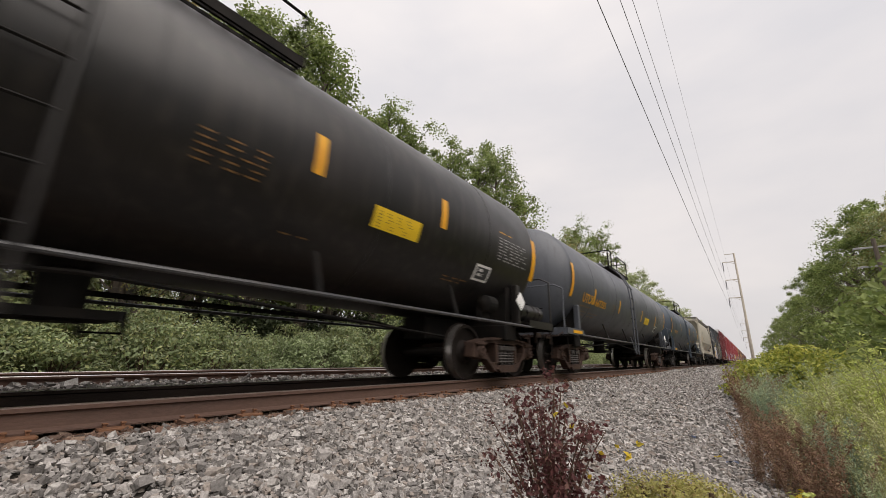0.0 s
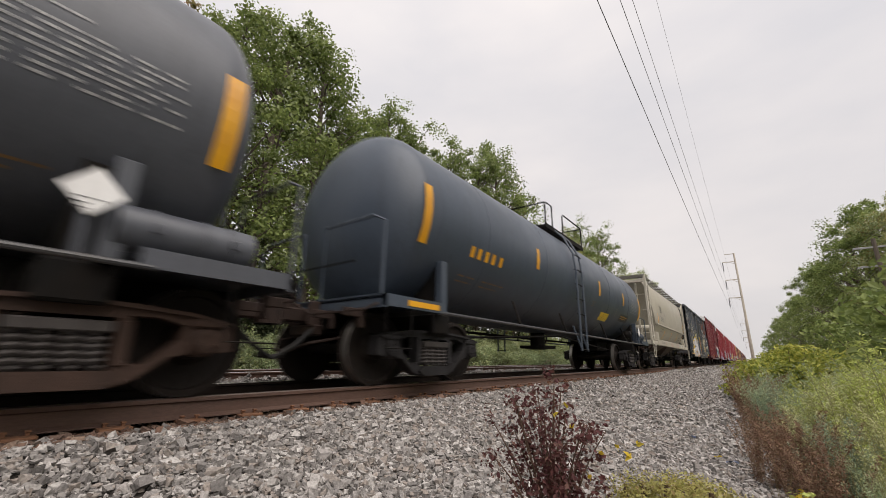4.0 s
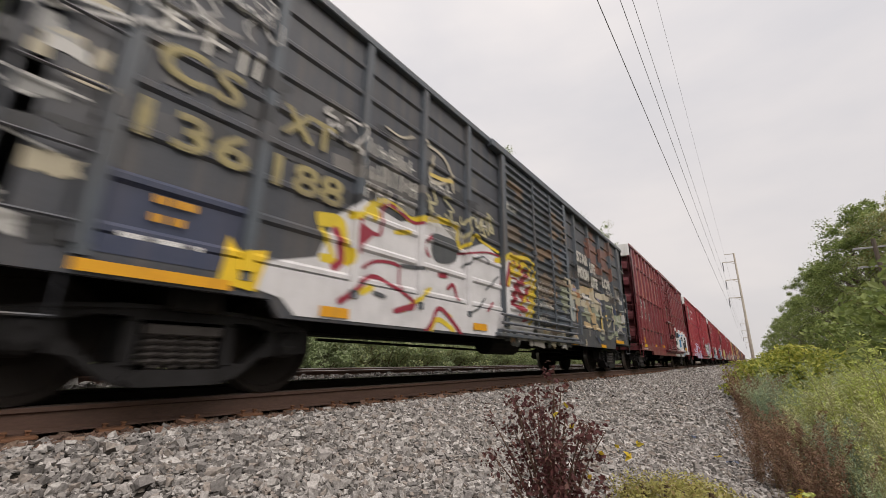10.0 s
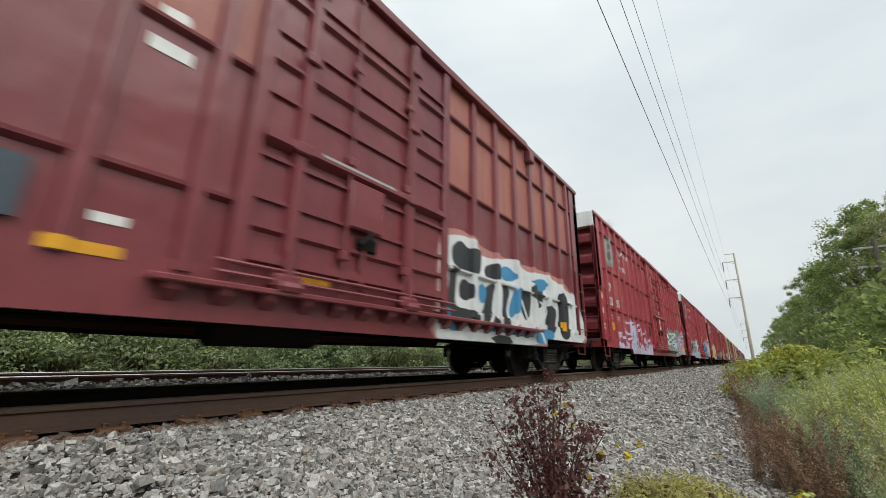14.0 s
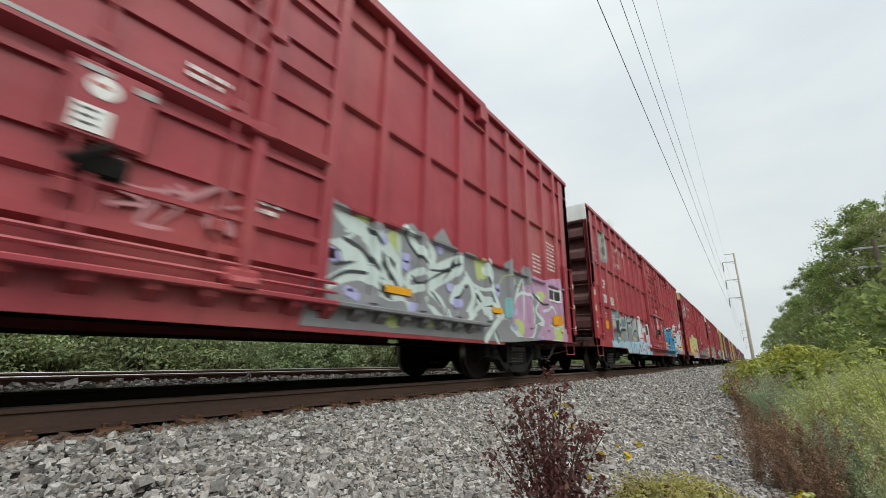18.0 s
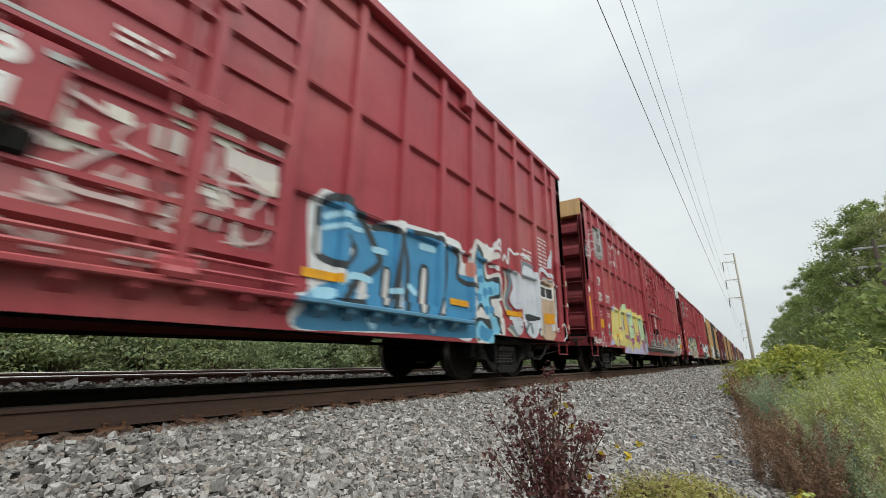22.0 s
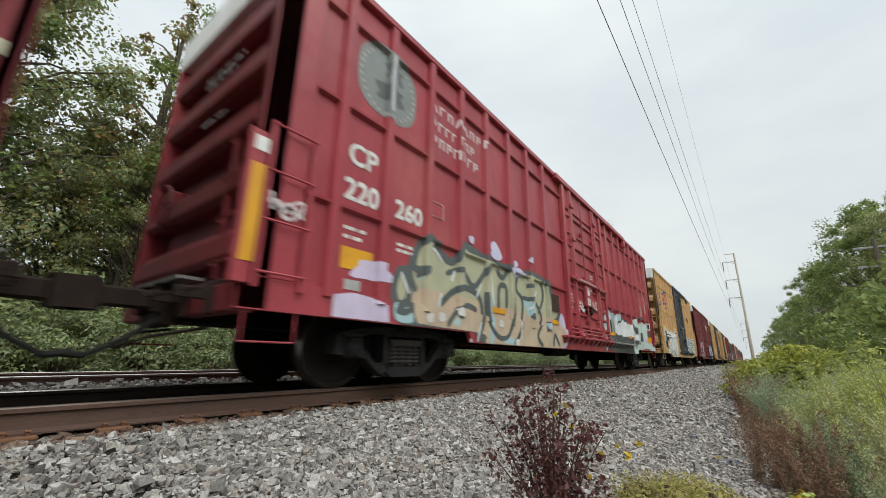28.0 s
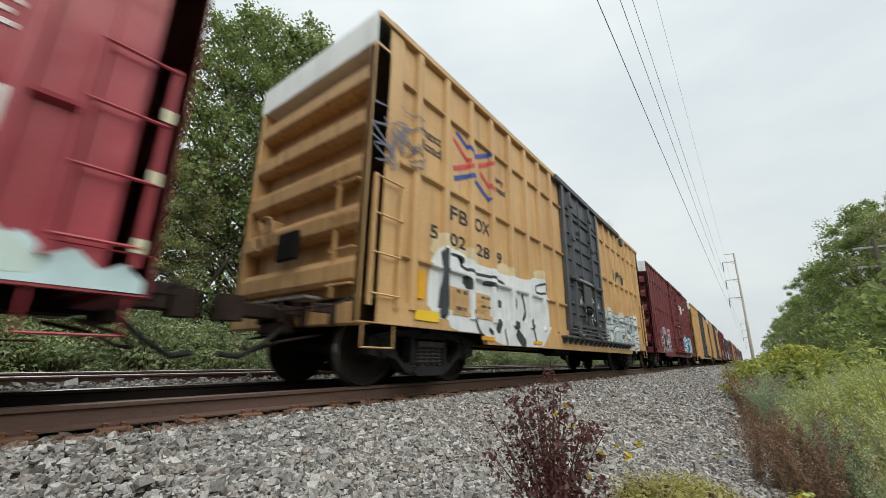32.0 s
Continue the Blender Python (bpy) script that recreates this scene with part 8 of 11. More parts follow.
daub(dark, ds, "crim", (0.07, 9.2, (4.28, 1.45), (4.49, 1.47)), (0.06, 9.4, (4.49, 1.28), (4.64, 1.36), (4.74, 1.14)), (0.06, 9.6, (3.93, 0.61), (4.09, 0.76), (4.27, 0.99), (4.66, 0.77), (4.83, 0.62)), (0.03, 9.8, (4.65, 1.84), (4.88, 1.88), (5.57, 2.06), (6.02, 2.08)), (0.09, 10.0, (6.34, 2.04), (6.77, 1.91), (6.54, 1.53), (6.95, 1.41)), (0.04, 10.2, (5.5, 1.06), (5.78, 1.25)))
daub(dark, ds, "coal", (0, 10.4, (4.13, 1.99), (4.41, 2.04), (4.72, 2.01), (4.67, 1.72), (4.21, 1.64)), (0.032, 10.6, (4.83, 1.65), (5.12, 1.83), (5.48, 1.96), (5.62, 1.85)), (0.032, 10.8, (4.97, 0.99), (5.23, 1.08), (5.53, 1.29)), (0.048, 11.0, (3.52, 1.44), (4, 1.47)), (0.048, 11.2, (3.06, 1.04), (3.26, 1.01)), (0.032, 11.4, (5.52, 1.41), (5.96, 1.72)))
daub(dark, ds, "cream2", (0.03, 11.6, (3.15, 3.18), (3.44, 3.17), (3.69, 3.3)), (0.05, 11.8, (3.86, 3.3), (4.26, 3.3), (4.5, 3.16), (4.62, 2.79)), (0.05, 12.0, (4.13, 3.21), (4.05, 2.82), (4.32, 2.83), (4.59, 3.06)))
daub(dark, ds, "amber", (0.06, 12.2, (4.04, 2.88), (4.31, 2.9), (4.61, 2.97)))
daub(dark, ds, "crim", (0.12, 8.0, (6.21, 2.0), (6.14, 1.78), (6.06, 1.55)), (0.16, 8.2, (6.55, 1.75), (6.44, 1.53), (6.32, 1.27)), (0.08, 8.4, (6.94, 1.92), (6.79, 1.77), (6.67, 1.65)), (0.1, 8.6, (7.02, 1.68), (6.8, 1.51), (6.61, 1.35)), (0, 8.8, (6.27, 1.27), (6.43, 1.29), (6.84, 1.27), (6.75, 1.16), (6.38, 1.22)), (0.04, 9.0, (5.79, 1.94), (6.02, 2.01), (6.22, 2.07), (6.27, 1.99)), (0.035, 9.2, (6.26, 1.73), (6.49, 1.76)), (0.035, 9.4, (6.7, 1.95), (6.93, 1.98)), (0.08, 9.6, (6.58, 1.12), (6.72, 1.03), (6.88, 1.1)))
daub(dark, ds, "yel", (0.09, 10.2, (5.83, 1.98), (6.0, 2.01), (6.25, 2.16), (6.3, 2.04), (6.23, 1.79), (6.1, 1.56)), (0.09, 10.4, (6.25, 1.79), (6.43, 1.97), (6.65, 2.18)), (0.09, 10.6, (6.38, 1.83), (6.61, 1.86), (6.72, 2.06), (6.94, 2.06), (7.05, 1.89), (7.07, 1.6), (7.01, 1.32), (6.82, 1.03)), (0.07, 10.8, (6.62, 1.29), (6.81, 1.43), (7.05, 1.59)), (0.05, 11.0, (6.74, 1.7), (7.01, 1.77)))
# cream, sage and beige bands on the rear half
daub(dark, ds, "sagey", (0, 4.0, (8.66, 1.9), (8.92, 1.96), (9.21, 1.96), (9.23, 1.71), (9, 1.45), (8.78, 1.36)), (0.1, 5.6, (10.21, 1.47), (10.76, 1.52)))
daub(dark, ds, "frosty", (0, 4.2, (9.12, 1.79), (9.67, 1.8), (9.76, 1.29), (9.44, 1.25), (9.17, 1.25)), (0.03, 8.6, (14.59, 3.43), (15.03, 3.36), (14.82, 3.64)), (0.05, 8.8, (13.48, 1.98), (13.37, 1.26)), (0.04, 9.0, (13.97, 1.9), (14.53, 1.91), (14.43, 1.6), (13.96, 1.52)))
daub(dark, ds, "slate", (0, 4.4, (9.23, 1.55), (9.6, 1.56), (9.6, 1.34), (9.3, 1.33)))
daub(dark, ds, "cream2", (0.12, 4.6, (8.9, 2.13), (9.09, 2.13), (9.43, 2.09), (9.93, 2.08)), (0.16, 5.0, (10.12, 1.76), (10.73, 1.74)), (0.18, 5.2, (11.51, 2.12), (12.91, 2.17)), (0.12, 7.0, (10.98, 1.34), (11.66, 1.36)), (0.1, 7.2, (11.91, 1.76), (11.91, 1.06)), (0, 7.6, (9.58, 0.83), (9.71, 0.85), (9.91, 0.62), (9.72, 0.6)), (0.06, 8.0, (10.24, 0.84), (10.3, 0.73), (10.21, 0.69)))
daub(dark, ds, "beige", (0.2, 4.8, (10.07, 2.07), (10.56, 2.13), (11.42, 2.16)), (0.12, 5.4, (9.28, 1.97), (9.65, 1.91)), (0.12, 6.8, (10.34, 1.25), (10.93, 1.21)), (0.08, 7.4, (12.56, 1.53), (12.93, 1.2)))
daub(dark, ds, "rusty", (0.1, 5.8, (9.74, 2.14), (9.98, 1.86)), (0.08, 6.0, (9.9, 1.68), (9.85, 1.23)), (0.07, 6.2, (11.88, 3.57), (11.82, 2.95)))
daub(dark, ds, "violet2", (0.08, 6.4, (9.67, 2.03), (9.93, 2.04)), (0.06, 6.6, (11.9, 1.9), (12.02, 1.5)))
daub(dark, ds, "navy2", (0, 7.8, (8.91, 0.72), (9.59, 0.81), (9.72, 0.77), (9.74, 0.67), (8.93, 0.66)))
daub(dark, ds, "rusty2", (0, 8.2, (10.89, 3.44), (11.77, 3.59), (11.81, 3.03), (11.08, 3.1)), (0, 8.4, (12.1, 3.6), (12.87, 3.64), (12.88, 3.07), (12.25, 3.06)))
daub(dark, ds, "coal", (0, 7.6, (10.89, 1.75), (11.09, 1.74), (11.63, 1.65), (11.72, 1.12), (11.31, 1.2), (10.99, 1.28)), (0, 7.8, (12.1, 1.69), (12.93, 1.82), (13.0, 1.23), (12.21, 1.04)))
daub(dark, ds, "sagey", (0.22, 8.2, (11.02, 1.61), (11.29, 1.59), (11.69, 1.51)), (0.1, 8.4, (11.46, 1.0), (11.63, 0.91), (11.86, 0.95)), (0.1, 8.6, (12.21, 1.0), (12.55, 0.98), (12.92, 1.13)))
daub(dark, ds, "beige", (0.2, 9.0, (10.86, 1.69), (11.07, 1.42), (11.29, 1.27), (11.54, 1.19)), (0.12, 9.2, (11.01, 1.18), (11.25, 1.2), (11.68, 1.15)))
daub(dark, ds, "cream2", (0.24, 9.6, (10.93, 2.04), (11.1, 1.98), (11.34, 1.92), (11.75, 1.8)), (0.1, 9.8, (11.04, 1.78), (11.38, 1.74), (11.66, 1.68)), (0.16, 10.0, (11.83, 1.93), (11.94, 1.49), (11.95, 1.11)), (0.08, 10.2, (12.21, 1.33), (12.66, 1.34), (12.91, 1.52)), (0.1, 10.4, (13.08, 2.0), (13.22, 1.66), (13.17, 1.23)))
daub(dark, ds, "violet2", (0.06, 10.8, (11.6, 2.03), (11.89, 1.96), (12.02, 1.71)))
daub(dark, ds, "amber", (0.07, 11.2, (12.15, 1.58), (12.41, 1.6)), (0.07, 11.4, (12.18, 1.47), (12.46, 1.48)), (0.1, 11.6, (11.88, 1.52), (11.91, 1.16)))
daub(dark, ds, "navy2", (0.12, 12.0, (11.23, 0.94), (11.37, 0.86), (11.48, 0.88)), (0.12, 12.2, (12.91, 1.7), (13.08, 1.16)))
# white tags
for sd, y0, y1, z0, z1, n in ((311, 2.85, 3.75, 2.68, 2.90, 5), (312, 2.82, 3.8, 2.38, 2.62, 5), (313, 2.85, 3.75, 2.12, 2.34, 5), (314, 4.0, 4.9, 2.05, 2.26, 5), (315, 4.0, 4.6, 2.66, 2.86, 3), (316, 0.72, 1.58, 2.78, 3.08, 3),
                              (317, 7.25, 8.2, 1.62, 1.84, 6), (318, 7.2, 8.1, 1.32, 1.52, 5), (319, 7.25, 7.9, 1.02, 1.2, 4), (320, 6.1, 6.6, 3.0, 3.15, 3), (325, 12.6, 13.3, 2.2, 2.45, 3), (326, 5.2, 5.8, 2.4, 2.6, 3)):
    bar_rows(dark, ds, sd, y0, y1, z0, z1, n, (0.54, 0.52, 0.47))
scrawl(dark, ds, 2, 0.72, 1.6, 3.05, 3.75, (0.42, 0.41, 0.39), 0.022, 4)
scrawl(dark, ds, 3, 0.06, 0.5, 1.2, 3.7, (0.45, 0.44, 0.42), 0.03, 2)
scrawl(dark, ds, 8, 2.3, 2.72, 2.55, 3.0, (0.50, 0.48, 0.45), 0.03, 2)
scrawl(dark, ds, 9, 3.9, 5.9, 2.3, 2.7, (0.42, 0.38, 0.22), 0.04, 5)
rng = random.Random(77)
faded = material("faded_yellow_lettering", (0.31, 0.26, 0.115), 0.6, 0, (0.15, 0.13, 0.09), 0.8, 6.0)
for word, y0, w, z0 in (("CS", 0.78, 0.62, 2.42), ("XT", 1.80, 0.60, 2.42), ("136", 0.74, 0.80, 1.86), ("188", 1.78, 0.78, 1.86)):
    lettering(dark, word, flat(SIDE + 0.032, y0, z0), 0.30, faded, w, bold=0.02)
tag_white = material("worn_white_tag", (0.52, 0.50, 0.45), 0.6, 0, (0.28, 0.26, 0.23), 0.8, 5.0)
for word, y0, w, z0, h in (("STAR", 9.95, 0.84, 2.80, 0.26), ("LITE", 10.98, 0.46, 2.68, 0.26), ("MOON", 9.95, 0.86, 2.38, 0.28), ("LITE", 11.0, 0.56, 2.28, 0.26), ("LOR", 12.08, 0.82, 2.42, 0.28)):
    lettering(dark, word, flat(POST + 0.012, y0, z0), h, tag_white, w, bold=0.03)
for q in (rect(0.6, 1.55, 0.84, 0.92), rect(2.4, 2.75, 0.72, 0.82), rect(5.08, 5.48, 0.76, 0.86), rect(9.14, 9.61, 0.68, 0.77), rect(11.51, 11.96, 0.68, 0.76), rect(13.07, 13.99, 0.85, 0.94),):
    spray(dark, ds, [q], M["orange"], 15, "reflective_strip", "orange reflective strip")
spray(dark, ds, [[(1.45, 0.9), (1.75, 0.86), (1.85, 1.25), (1.6, 1.18), (1.5, 1.3)]], M["sign_yellow"], 9.5, "paint_splash")

# brown-red boxcar with number plates
BK_POSTS = [0.80, 1.50, 2.23, 2.96, 3.70, 4.44, 5.18, 5.86]
bkty, bs = boxcar("brown-red boxcar with white number plates", "brown_red", 70.5, 15.0, 0.74, 4.86, BK_POSTS, (6.15, 9.05), [1.59, 2.87, 4.06], cap="white", end_ribs=5, tc=1.54, notch=2.5, upper=[(2.87, "faded_red")])
for word, y0, y1, z0, z1 in (("BK", 0.92, 1.39, 2.45, 2.76), ("TY", 1.62, 2.08, 2.46, 2.76), ("15", 0.92, 1.33, 2.02, 2.31), ("65", 1.60, 2.09, 2.03, 2.31), ("68", 2.39, 2.80, 2.02, 2.30)):
    plate(bkty, SIDE + 0.002, y0, y1, z0, z1, "white", "number_panel", 0.006, "white painted number panel")
    w = (y1 - y0) * (0.84 if word != "15" else 0.64)
    lettering(bkty, word, flat(SIDE + 0.011, (y0 + y1) / 2 - w / 2 + (0.04 if word == "15" else 0), z0 + 0.035), z1 - z0 - 0.07, "black_paint", w, bold=0.014)
plate(bkty, SIDE + 0.002, 0.92, 1.35, 1.03, 1.26, "orange", "marking_panel")
plate(bkty, CORNER + 0.002, 0.90, 1.34, 0.87, 0.98, "sign_yellow", "marking_panel")
bars(bkty, flat(CORNER + 0.010, 0.94, 0.94), [0.36, 0.34], 0.035, 0.015, "black_paint")
for y0, z0, ws in ((0.98, 1.48, [0.38]), (0.98, 1.36, [0.3]), (1.62, 1.46, [0.36]), (1.64, 1.34, [0.28]), (2.98, 1.46, [0.4, 0.3, 0.35, 0.2]), (0.15, 0.93, [0.45]), (0.7, 0.78, [0.8]), (1.75, 0.92, [0.14, 0.14, 0.14])):
    bars(bkty, flat((SIDE if z0 > 1.0 else CORNER) + 0.006, y0, z0), ws, 0.07, 0.05 if len(ws) < 3 else 0.035, "lettering")
plate(bkty, SIDE + 0.01, 4.50, 4.98, 1.10, 1.48, "blue_grey", "dark_blue_plate", 0.03, "dark blue metal plate")
for q in (rect(2.98, 3.45, 0.93, 1.02), rect(5.1, 5.5, 0.95, 1.04), rect(6.75, 7.15, 0.98, 1.06),):
    spray(bkty, bs, [q], M["orange"], 2, "reflective_strip", "orange reflective strip")
for q in (rect(13.35, 13.6, 0.95, 1.15),):
    spray(bkty, bs, [q], M["orange"], 12, "reflective_strip", "orange reflective strip")
spray(bkty, bs, [rect(5.36, 5.66, 2.6, 2.72), blob(rng, 5.5, 2.98, 0.10, 0.06, 3, 0.2, 12), rect(5.3, 5.5, 1.18, 1.25)], M["lettering"], 2, "white_label")
daub(bkty, bs, "blush", (0, 1.0, (8.87, 1.89), (9.07, 2.15), (9.57, 2.26), (10.13, 2.13), (10.69, 2.11), (11.34, 2.1), (12.5, 2.16), (13.68, 2.11), (14.3, 1.81), (14.86, 1.23), (14.76, 0.73), (10.2, 0.53), (8.86, 0.59), (8.85, 1.17)))
daub(bkty, bs, "white", (0, 1.2, (8.9, 1.87), (9.08, 2.05), (9.57, 2.18), (9.94, 2.14), (10.14, 1.98), (10.63, 2.02), (11.23, 2.14), (11.8, 2.01), (12.69, 2.1), (13.67, 1.97), (14.3, 1.81), (14.86, 1.23), (14.62, 0.75), (12.19, 0.63), (10.2, 0.54), (9.23, 0.52), (8.88, 0.62), (8.9, 1.18)), (0.07, 5.2, (9.91, 1.48), (9.9, 1.17), (10.02, 1.06), (10.03, 0.87), (10.22, 0.84), (10.39, 1.04)), (0.08, 5.4, (10.57, 1.62), (10.5, 1.27), (10.63, 0.94), (10.72, 1.3), (10.73, 1.61)), (0.06, 5.6, (11.49, 1.43), (11.64, 1.19), (11.84, 0.99), (12.11, 1.25), (11.99, 1.5)), (0.06, 5.8, (12.33, 1.48), (12.65, 1.32), (12.34, 1)))
daub(bkty, bs, "white", (0.06, 6.0, (13.21, 1.7), (13.27, 1.29), (13.05, 0.97)), (0.1, 6.2, (9.13, 0.56), (9.28, 0.67), (9.42, 0.52)), (0.1, 6.4, (9.37, 0.78), (9.59, 0.76), (9.78, 0.54)), (0.09, 6.6, (9.85, 0.54), (10.1, 0.65), (10.39, 0.56)), (0.09, 6.8, (10.92, 0.75), (11.17, 0.6), (11.72, 0.62)), (0.08, 7.0, (11.8, 0.64), (12.13, 0.93), (12.4, 0.65)))
daub(bkty, bs, "black", (0, 1.4, (9.29, 1.94), (9.5, 2.08), (9.72, 2.01), (10.06, 2.06), (10.09, 1.87), (10.03, 1.66), (9.75, 1.62), (9.46, 1.65), (9.3, 1.73)), (0, 1.6, (9.24, 1.62), (9.4, 1.64), (9.38, 1.39), (9.39, 1.09), (9.76, 1.05), (10.17, 0.91), (10.09, 0.79), (9.66, 0.77), (9.2, 0.72), (9.15, 0.94), (9.2, 1.35)), (0, 1.8, (9.47, 1.41), (9.59, 1.5), (9.78, 1.43), (9.78, 1.25), (9.63, 1.18), (9.47, 1.23)), (0, 2.0, (10.18, 1.43), (10.49, 1.55), (10.4, 1.11), (10.58, 0.9), (10.18, 0.84), (10.02, 0.93), (10.16, 1.18)), (0, 2.2, (10.22, 1.81), (10.58, 1.92), (10.63, 1.68), (10.39, 1.63), (10.21, 1.66)))
daub(bkty, bs, "black", (0, 2.4, (10.71, 1.53), (11.02, 1.52), (10.89, 1.18), (10.98, 0.91), (10.71, 0.92)), (0, 2.6, (11.35, 1.54), (11.87, 1.57), (11.85, 1.22), (11.67, 1.05), (11.44, 1.25)), (0, 2.8, (11.99, 1.78), (12.48, 1.78), (12.4, 1.38), (12.03, 1.42)), (0, 3.0, (10.19, 0.62), (10.53, 0.72), (10.98, 0.69), (10.93, 0.59), (10.34, 0.56)), (0, 3.2, (12.66, 1.41), (13.17, 1.38), (12.95, 0.91), (12.56, 0.91)), (0, 3.4, (13.34, 1.72), (13.9, 1.75), (13.84, 0.87), (13.26, 0.89)), (0.05, 5.0, (9.12, 1.76), (9.09, 1.45), (9.05, 1.04)))
daub(bkty, bs, "blue", (0, 3.6, (9.96, 1.38), (10.08, 1.5), (10.22, 1.43), (10.19, 1.25), (10.05, 1.2)), (0, 3.8, (10.7, 1.86), (10.96, 1.95), (11.23, 1.88), (11.21, 1.74), (10.82, 1.69)), (0, 4.0, (11.21, 1.54), (11.43, 1.64), (11.46, 1.34), (11.09, 1.05), (10.99, 1.19)), (0, 4.2, (11.96, 1.85), (12.61, 1.98), (12.68, 1.81), (12.33, 1.69)), (0.1, 4.4, (10.08, 0.8), (10.58, 0.82), (11.3, 0.79), (12.2, 0.8)), (0, 4.6, (12.12, 0.9), (12.84, 0.91), (12.74, 0.7), (12.03, 0.65)), (0.1, 4.8, (9.12, 1.16), (9.15, 0.88), (9.3, 0.73)))

# four red boxcars alike, each with its own paint
RED_POSTS = [0.88, 1.60, 2.42, 3.20, 3.98, 4.80, 5.62, 6.46]


def red_car(at, number, cap, strip, hardware=None, end_paint=None, name_tone=(0.62, 0.57, 0.55), field=(0.30, 0.285, 0.265), strips=(4.12, 6.53, 10.96, 13.35), ledge=None):
    car, st = boxcar("red boxcar with white lettering and graffiti along its lower side", "red", at, 17.9, 0.72, 4.82, RED_POSTS, (7.55, 10.75), [1.89, 3.11, 4.28], cap=cap, end_ribs=5, tc=2.41, notch=3.4, hardware=hardware, end_paint=end_paint, ledge=ledge)
    lettering(car, "CP", flat(SIDE + 0.005, 1.03, 2.46), 0.26, "lettering", 0.42, bold=0.016)
    lettering(car, "220", flat(SIDE + 0.005, 1.00, 2.02), 0.25, "lettering", 0.50, bold=0.016)
    lettering(car, number, flat(SIDE + 0.005, 1.80, 2.03), 0.24, "lettering", 0.50, bold=0.016)
    letters(car, st, 2.45, 4.12, 3.97, 4.13, 8, tint(*name_tone))
    letters(car, st, 2.46, 3.68, 3.67, 3.83, 7, tint(*name_tone))
    letters(car, st, 2.47, 3.80, 3.40, 3.57, 7, tint(*name_tone))
    rg = random.Random(at)
    ring = [[(1.575 + r * math.cos(q), 3.81 + r * math.sin(q) * 0.96) for q in (radians(a - 3.6), radians(a + 3.6)) for r in (0.50,)] + [(1.575 + 0.44 * math.cos(radians(a)), 3.81 + 0.42 * math.sin(radians(a)))] for a in range(0, 360, 12)]
    spray(car, st, [blob(rg, 1.575, 3.81, 0.53, 0.505, 40, 0.008, 80)], tint(0.20, 0.205, 0.195), 1, "round_emblem")
    spray(car, st, ring, tint(0.36, 0.35, 0.335), 1.4, "round_emblem_rim")["kind"] = "stuff"
    spray(car, st, [blob(rg, 1.575, 3.81, 0.415, 0.395, 40, 0.01, 60)], tint(*field), 2, "round_emblem_field")
    spray(car, st, [blob(rg, 1.60, 3.68, 0.26, 0.13, 4, 0.22, 30)], tint(*(v * 0.45 for v in field)), 3, "round_emblem_figure")
    spray(car, st, [blob(rg, 1.66, 4.02, 0.17, 0.12, 4, 0.25, 24)], tint(*(v * 0.55 for v in field)), 3, "round_emblem_figure")
    spray(car, st, [stroke([(1.60, 4.26), (1.585, 3.9), (1.60, 3.42)], 0.085)], tint(0.43, 0.42, 0.45), 4, "paint_smear")
    spray(car, st, [rect(1.03, 1.48, 1.25, 1.49)], M["orange"], 1.5, "marking_panel")
    for y0, z0, ws in ((1.04, 1.68, [0.34]), (1.04, 1.58, [0.28]), (1.86, 1.68, [0.38, 0.36]), (8.28, 2.33, [0.5]), (9.2, 2.33, [0.4]), (7.62, 1.84, [0.3, 0.3, 0.28, 0.3, 0.26]), (7.62, 3.05, [0.25, 0.25, 0.2]), (9.9, 1.62, [0.35, 0.32]), (9.3, 2.55, [0.35, 0.3])):
        bars(car, flat((DOOR - 0.035 if 7.5 < y0 < 10.7 else SIDE) + 0.006, y0, z0), ws, 0.075, 0.045, "lettering")
    bars(car, flat(SIDE + 0.008, 15.75, 2.42), [0.42] * 5, 0.085, 0.04, "lettering")
    bars(car, flat(SIDE + 0.008, 16.5, 2.85), [0.48] * 8, 0.085, 0.04, "lettering")
    bars(car, lambda u, v: (-0.1 + u, -0.010, 3.50 + v), [0.95, 0.8], 0.085, 0.04, "dim_white")
    bars(car, lambda u, v: (0.0 + u, -0.010, 2.86 + v), [0.6], 0.1, 0.04, "dim_white")
    bm = B()
    tube(bm, [(SIDE + 0.01, 2.5, 2.28), (SIDE + 0.01, 2.78, 2.28), (SIDE + 0.01, 2.78, 2.5), (SIDE + 0.01, 2.5, 2.5), (SIDE + 0.01, 2.5, 2.28)], 0.006, 4)
    part("card_frame", bm, "lettering", car)
    for y in strips:
        spray(car, st, [rect(y, y + 0.46, 1.08, 1.17)], M["orange"], 12, "reflective_strip", "orange reflective strip")
    spray(car, st, [rect(16.62, 17.0, 1.06, 1.27)], M["orange"], 12, "marking_panel")
    spray(car, st, [rect(16.45, 17.0, 1.56, 1.84)], M["lettering"], 11.4, "data_panel")
    spray(car, st, [rect(16.49, 16.72, 1.60, 1.80), rect(16.76, 16.96, 1.60, 1.80)], M["black_paint"], 12.0, "data_panel_window")
    plate(car, DOOR + 0.052, 8.74, 8.93, 1.70, 1.88, "lettering", "door_label")
    bars(car, flat(DOOR + 0.06, 8.76, 1.84), [0.14, 0.12, 0.14], 0.05, 0.02, "black_paint")
    bars(car, flat(DOOR + 0.06, 8.80, 2.03), [0.12], 0.05, 0.025, "sign_red")
    bm = B()
    lathe(bm, [(DOOR + 0.05, 0.085), (DOOR + 0.055, 0.085)], "x", 20, (0, 8.86, 2.03))
    part("door_disc", bm, "lettering", car, "white round disc on the gear box")
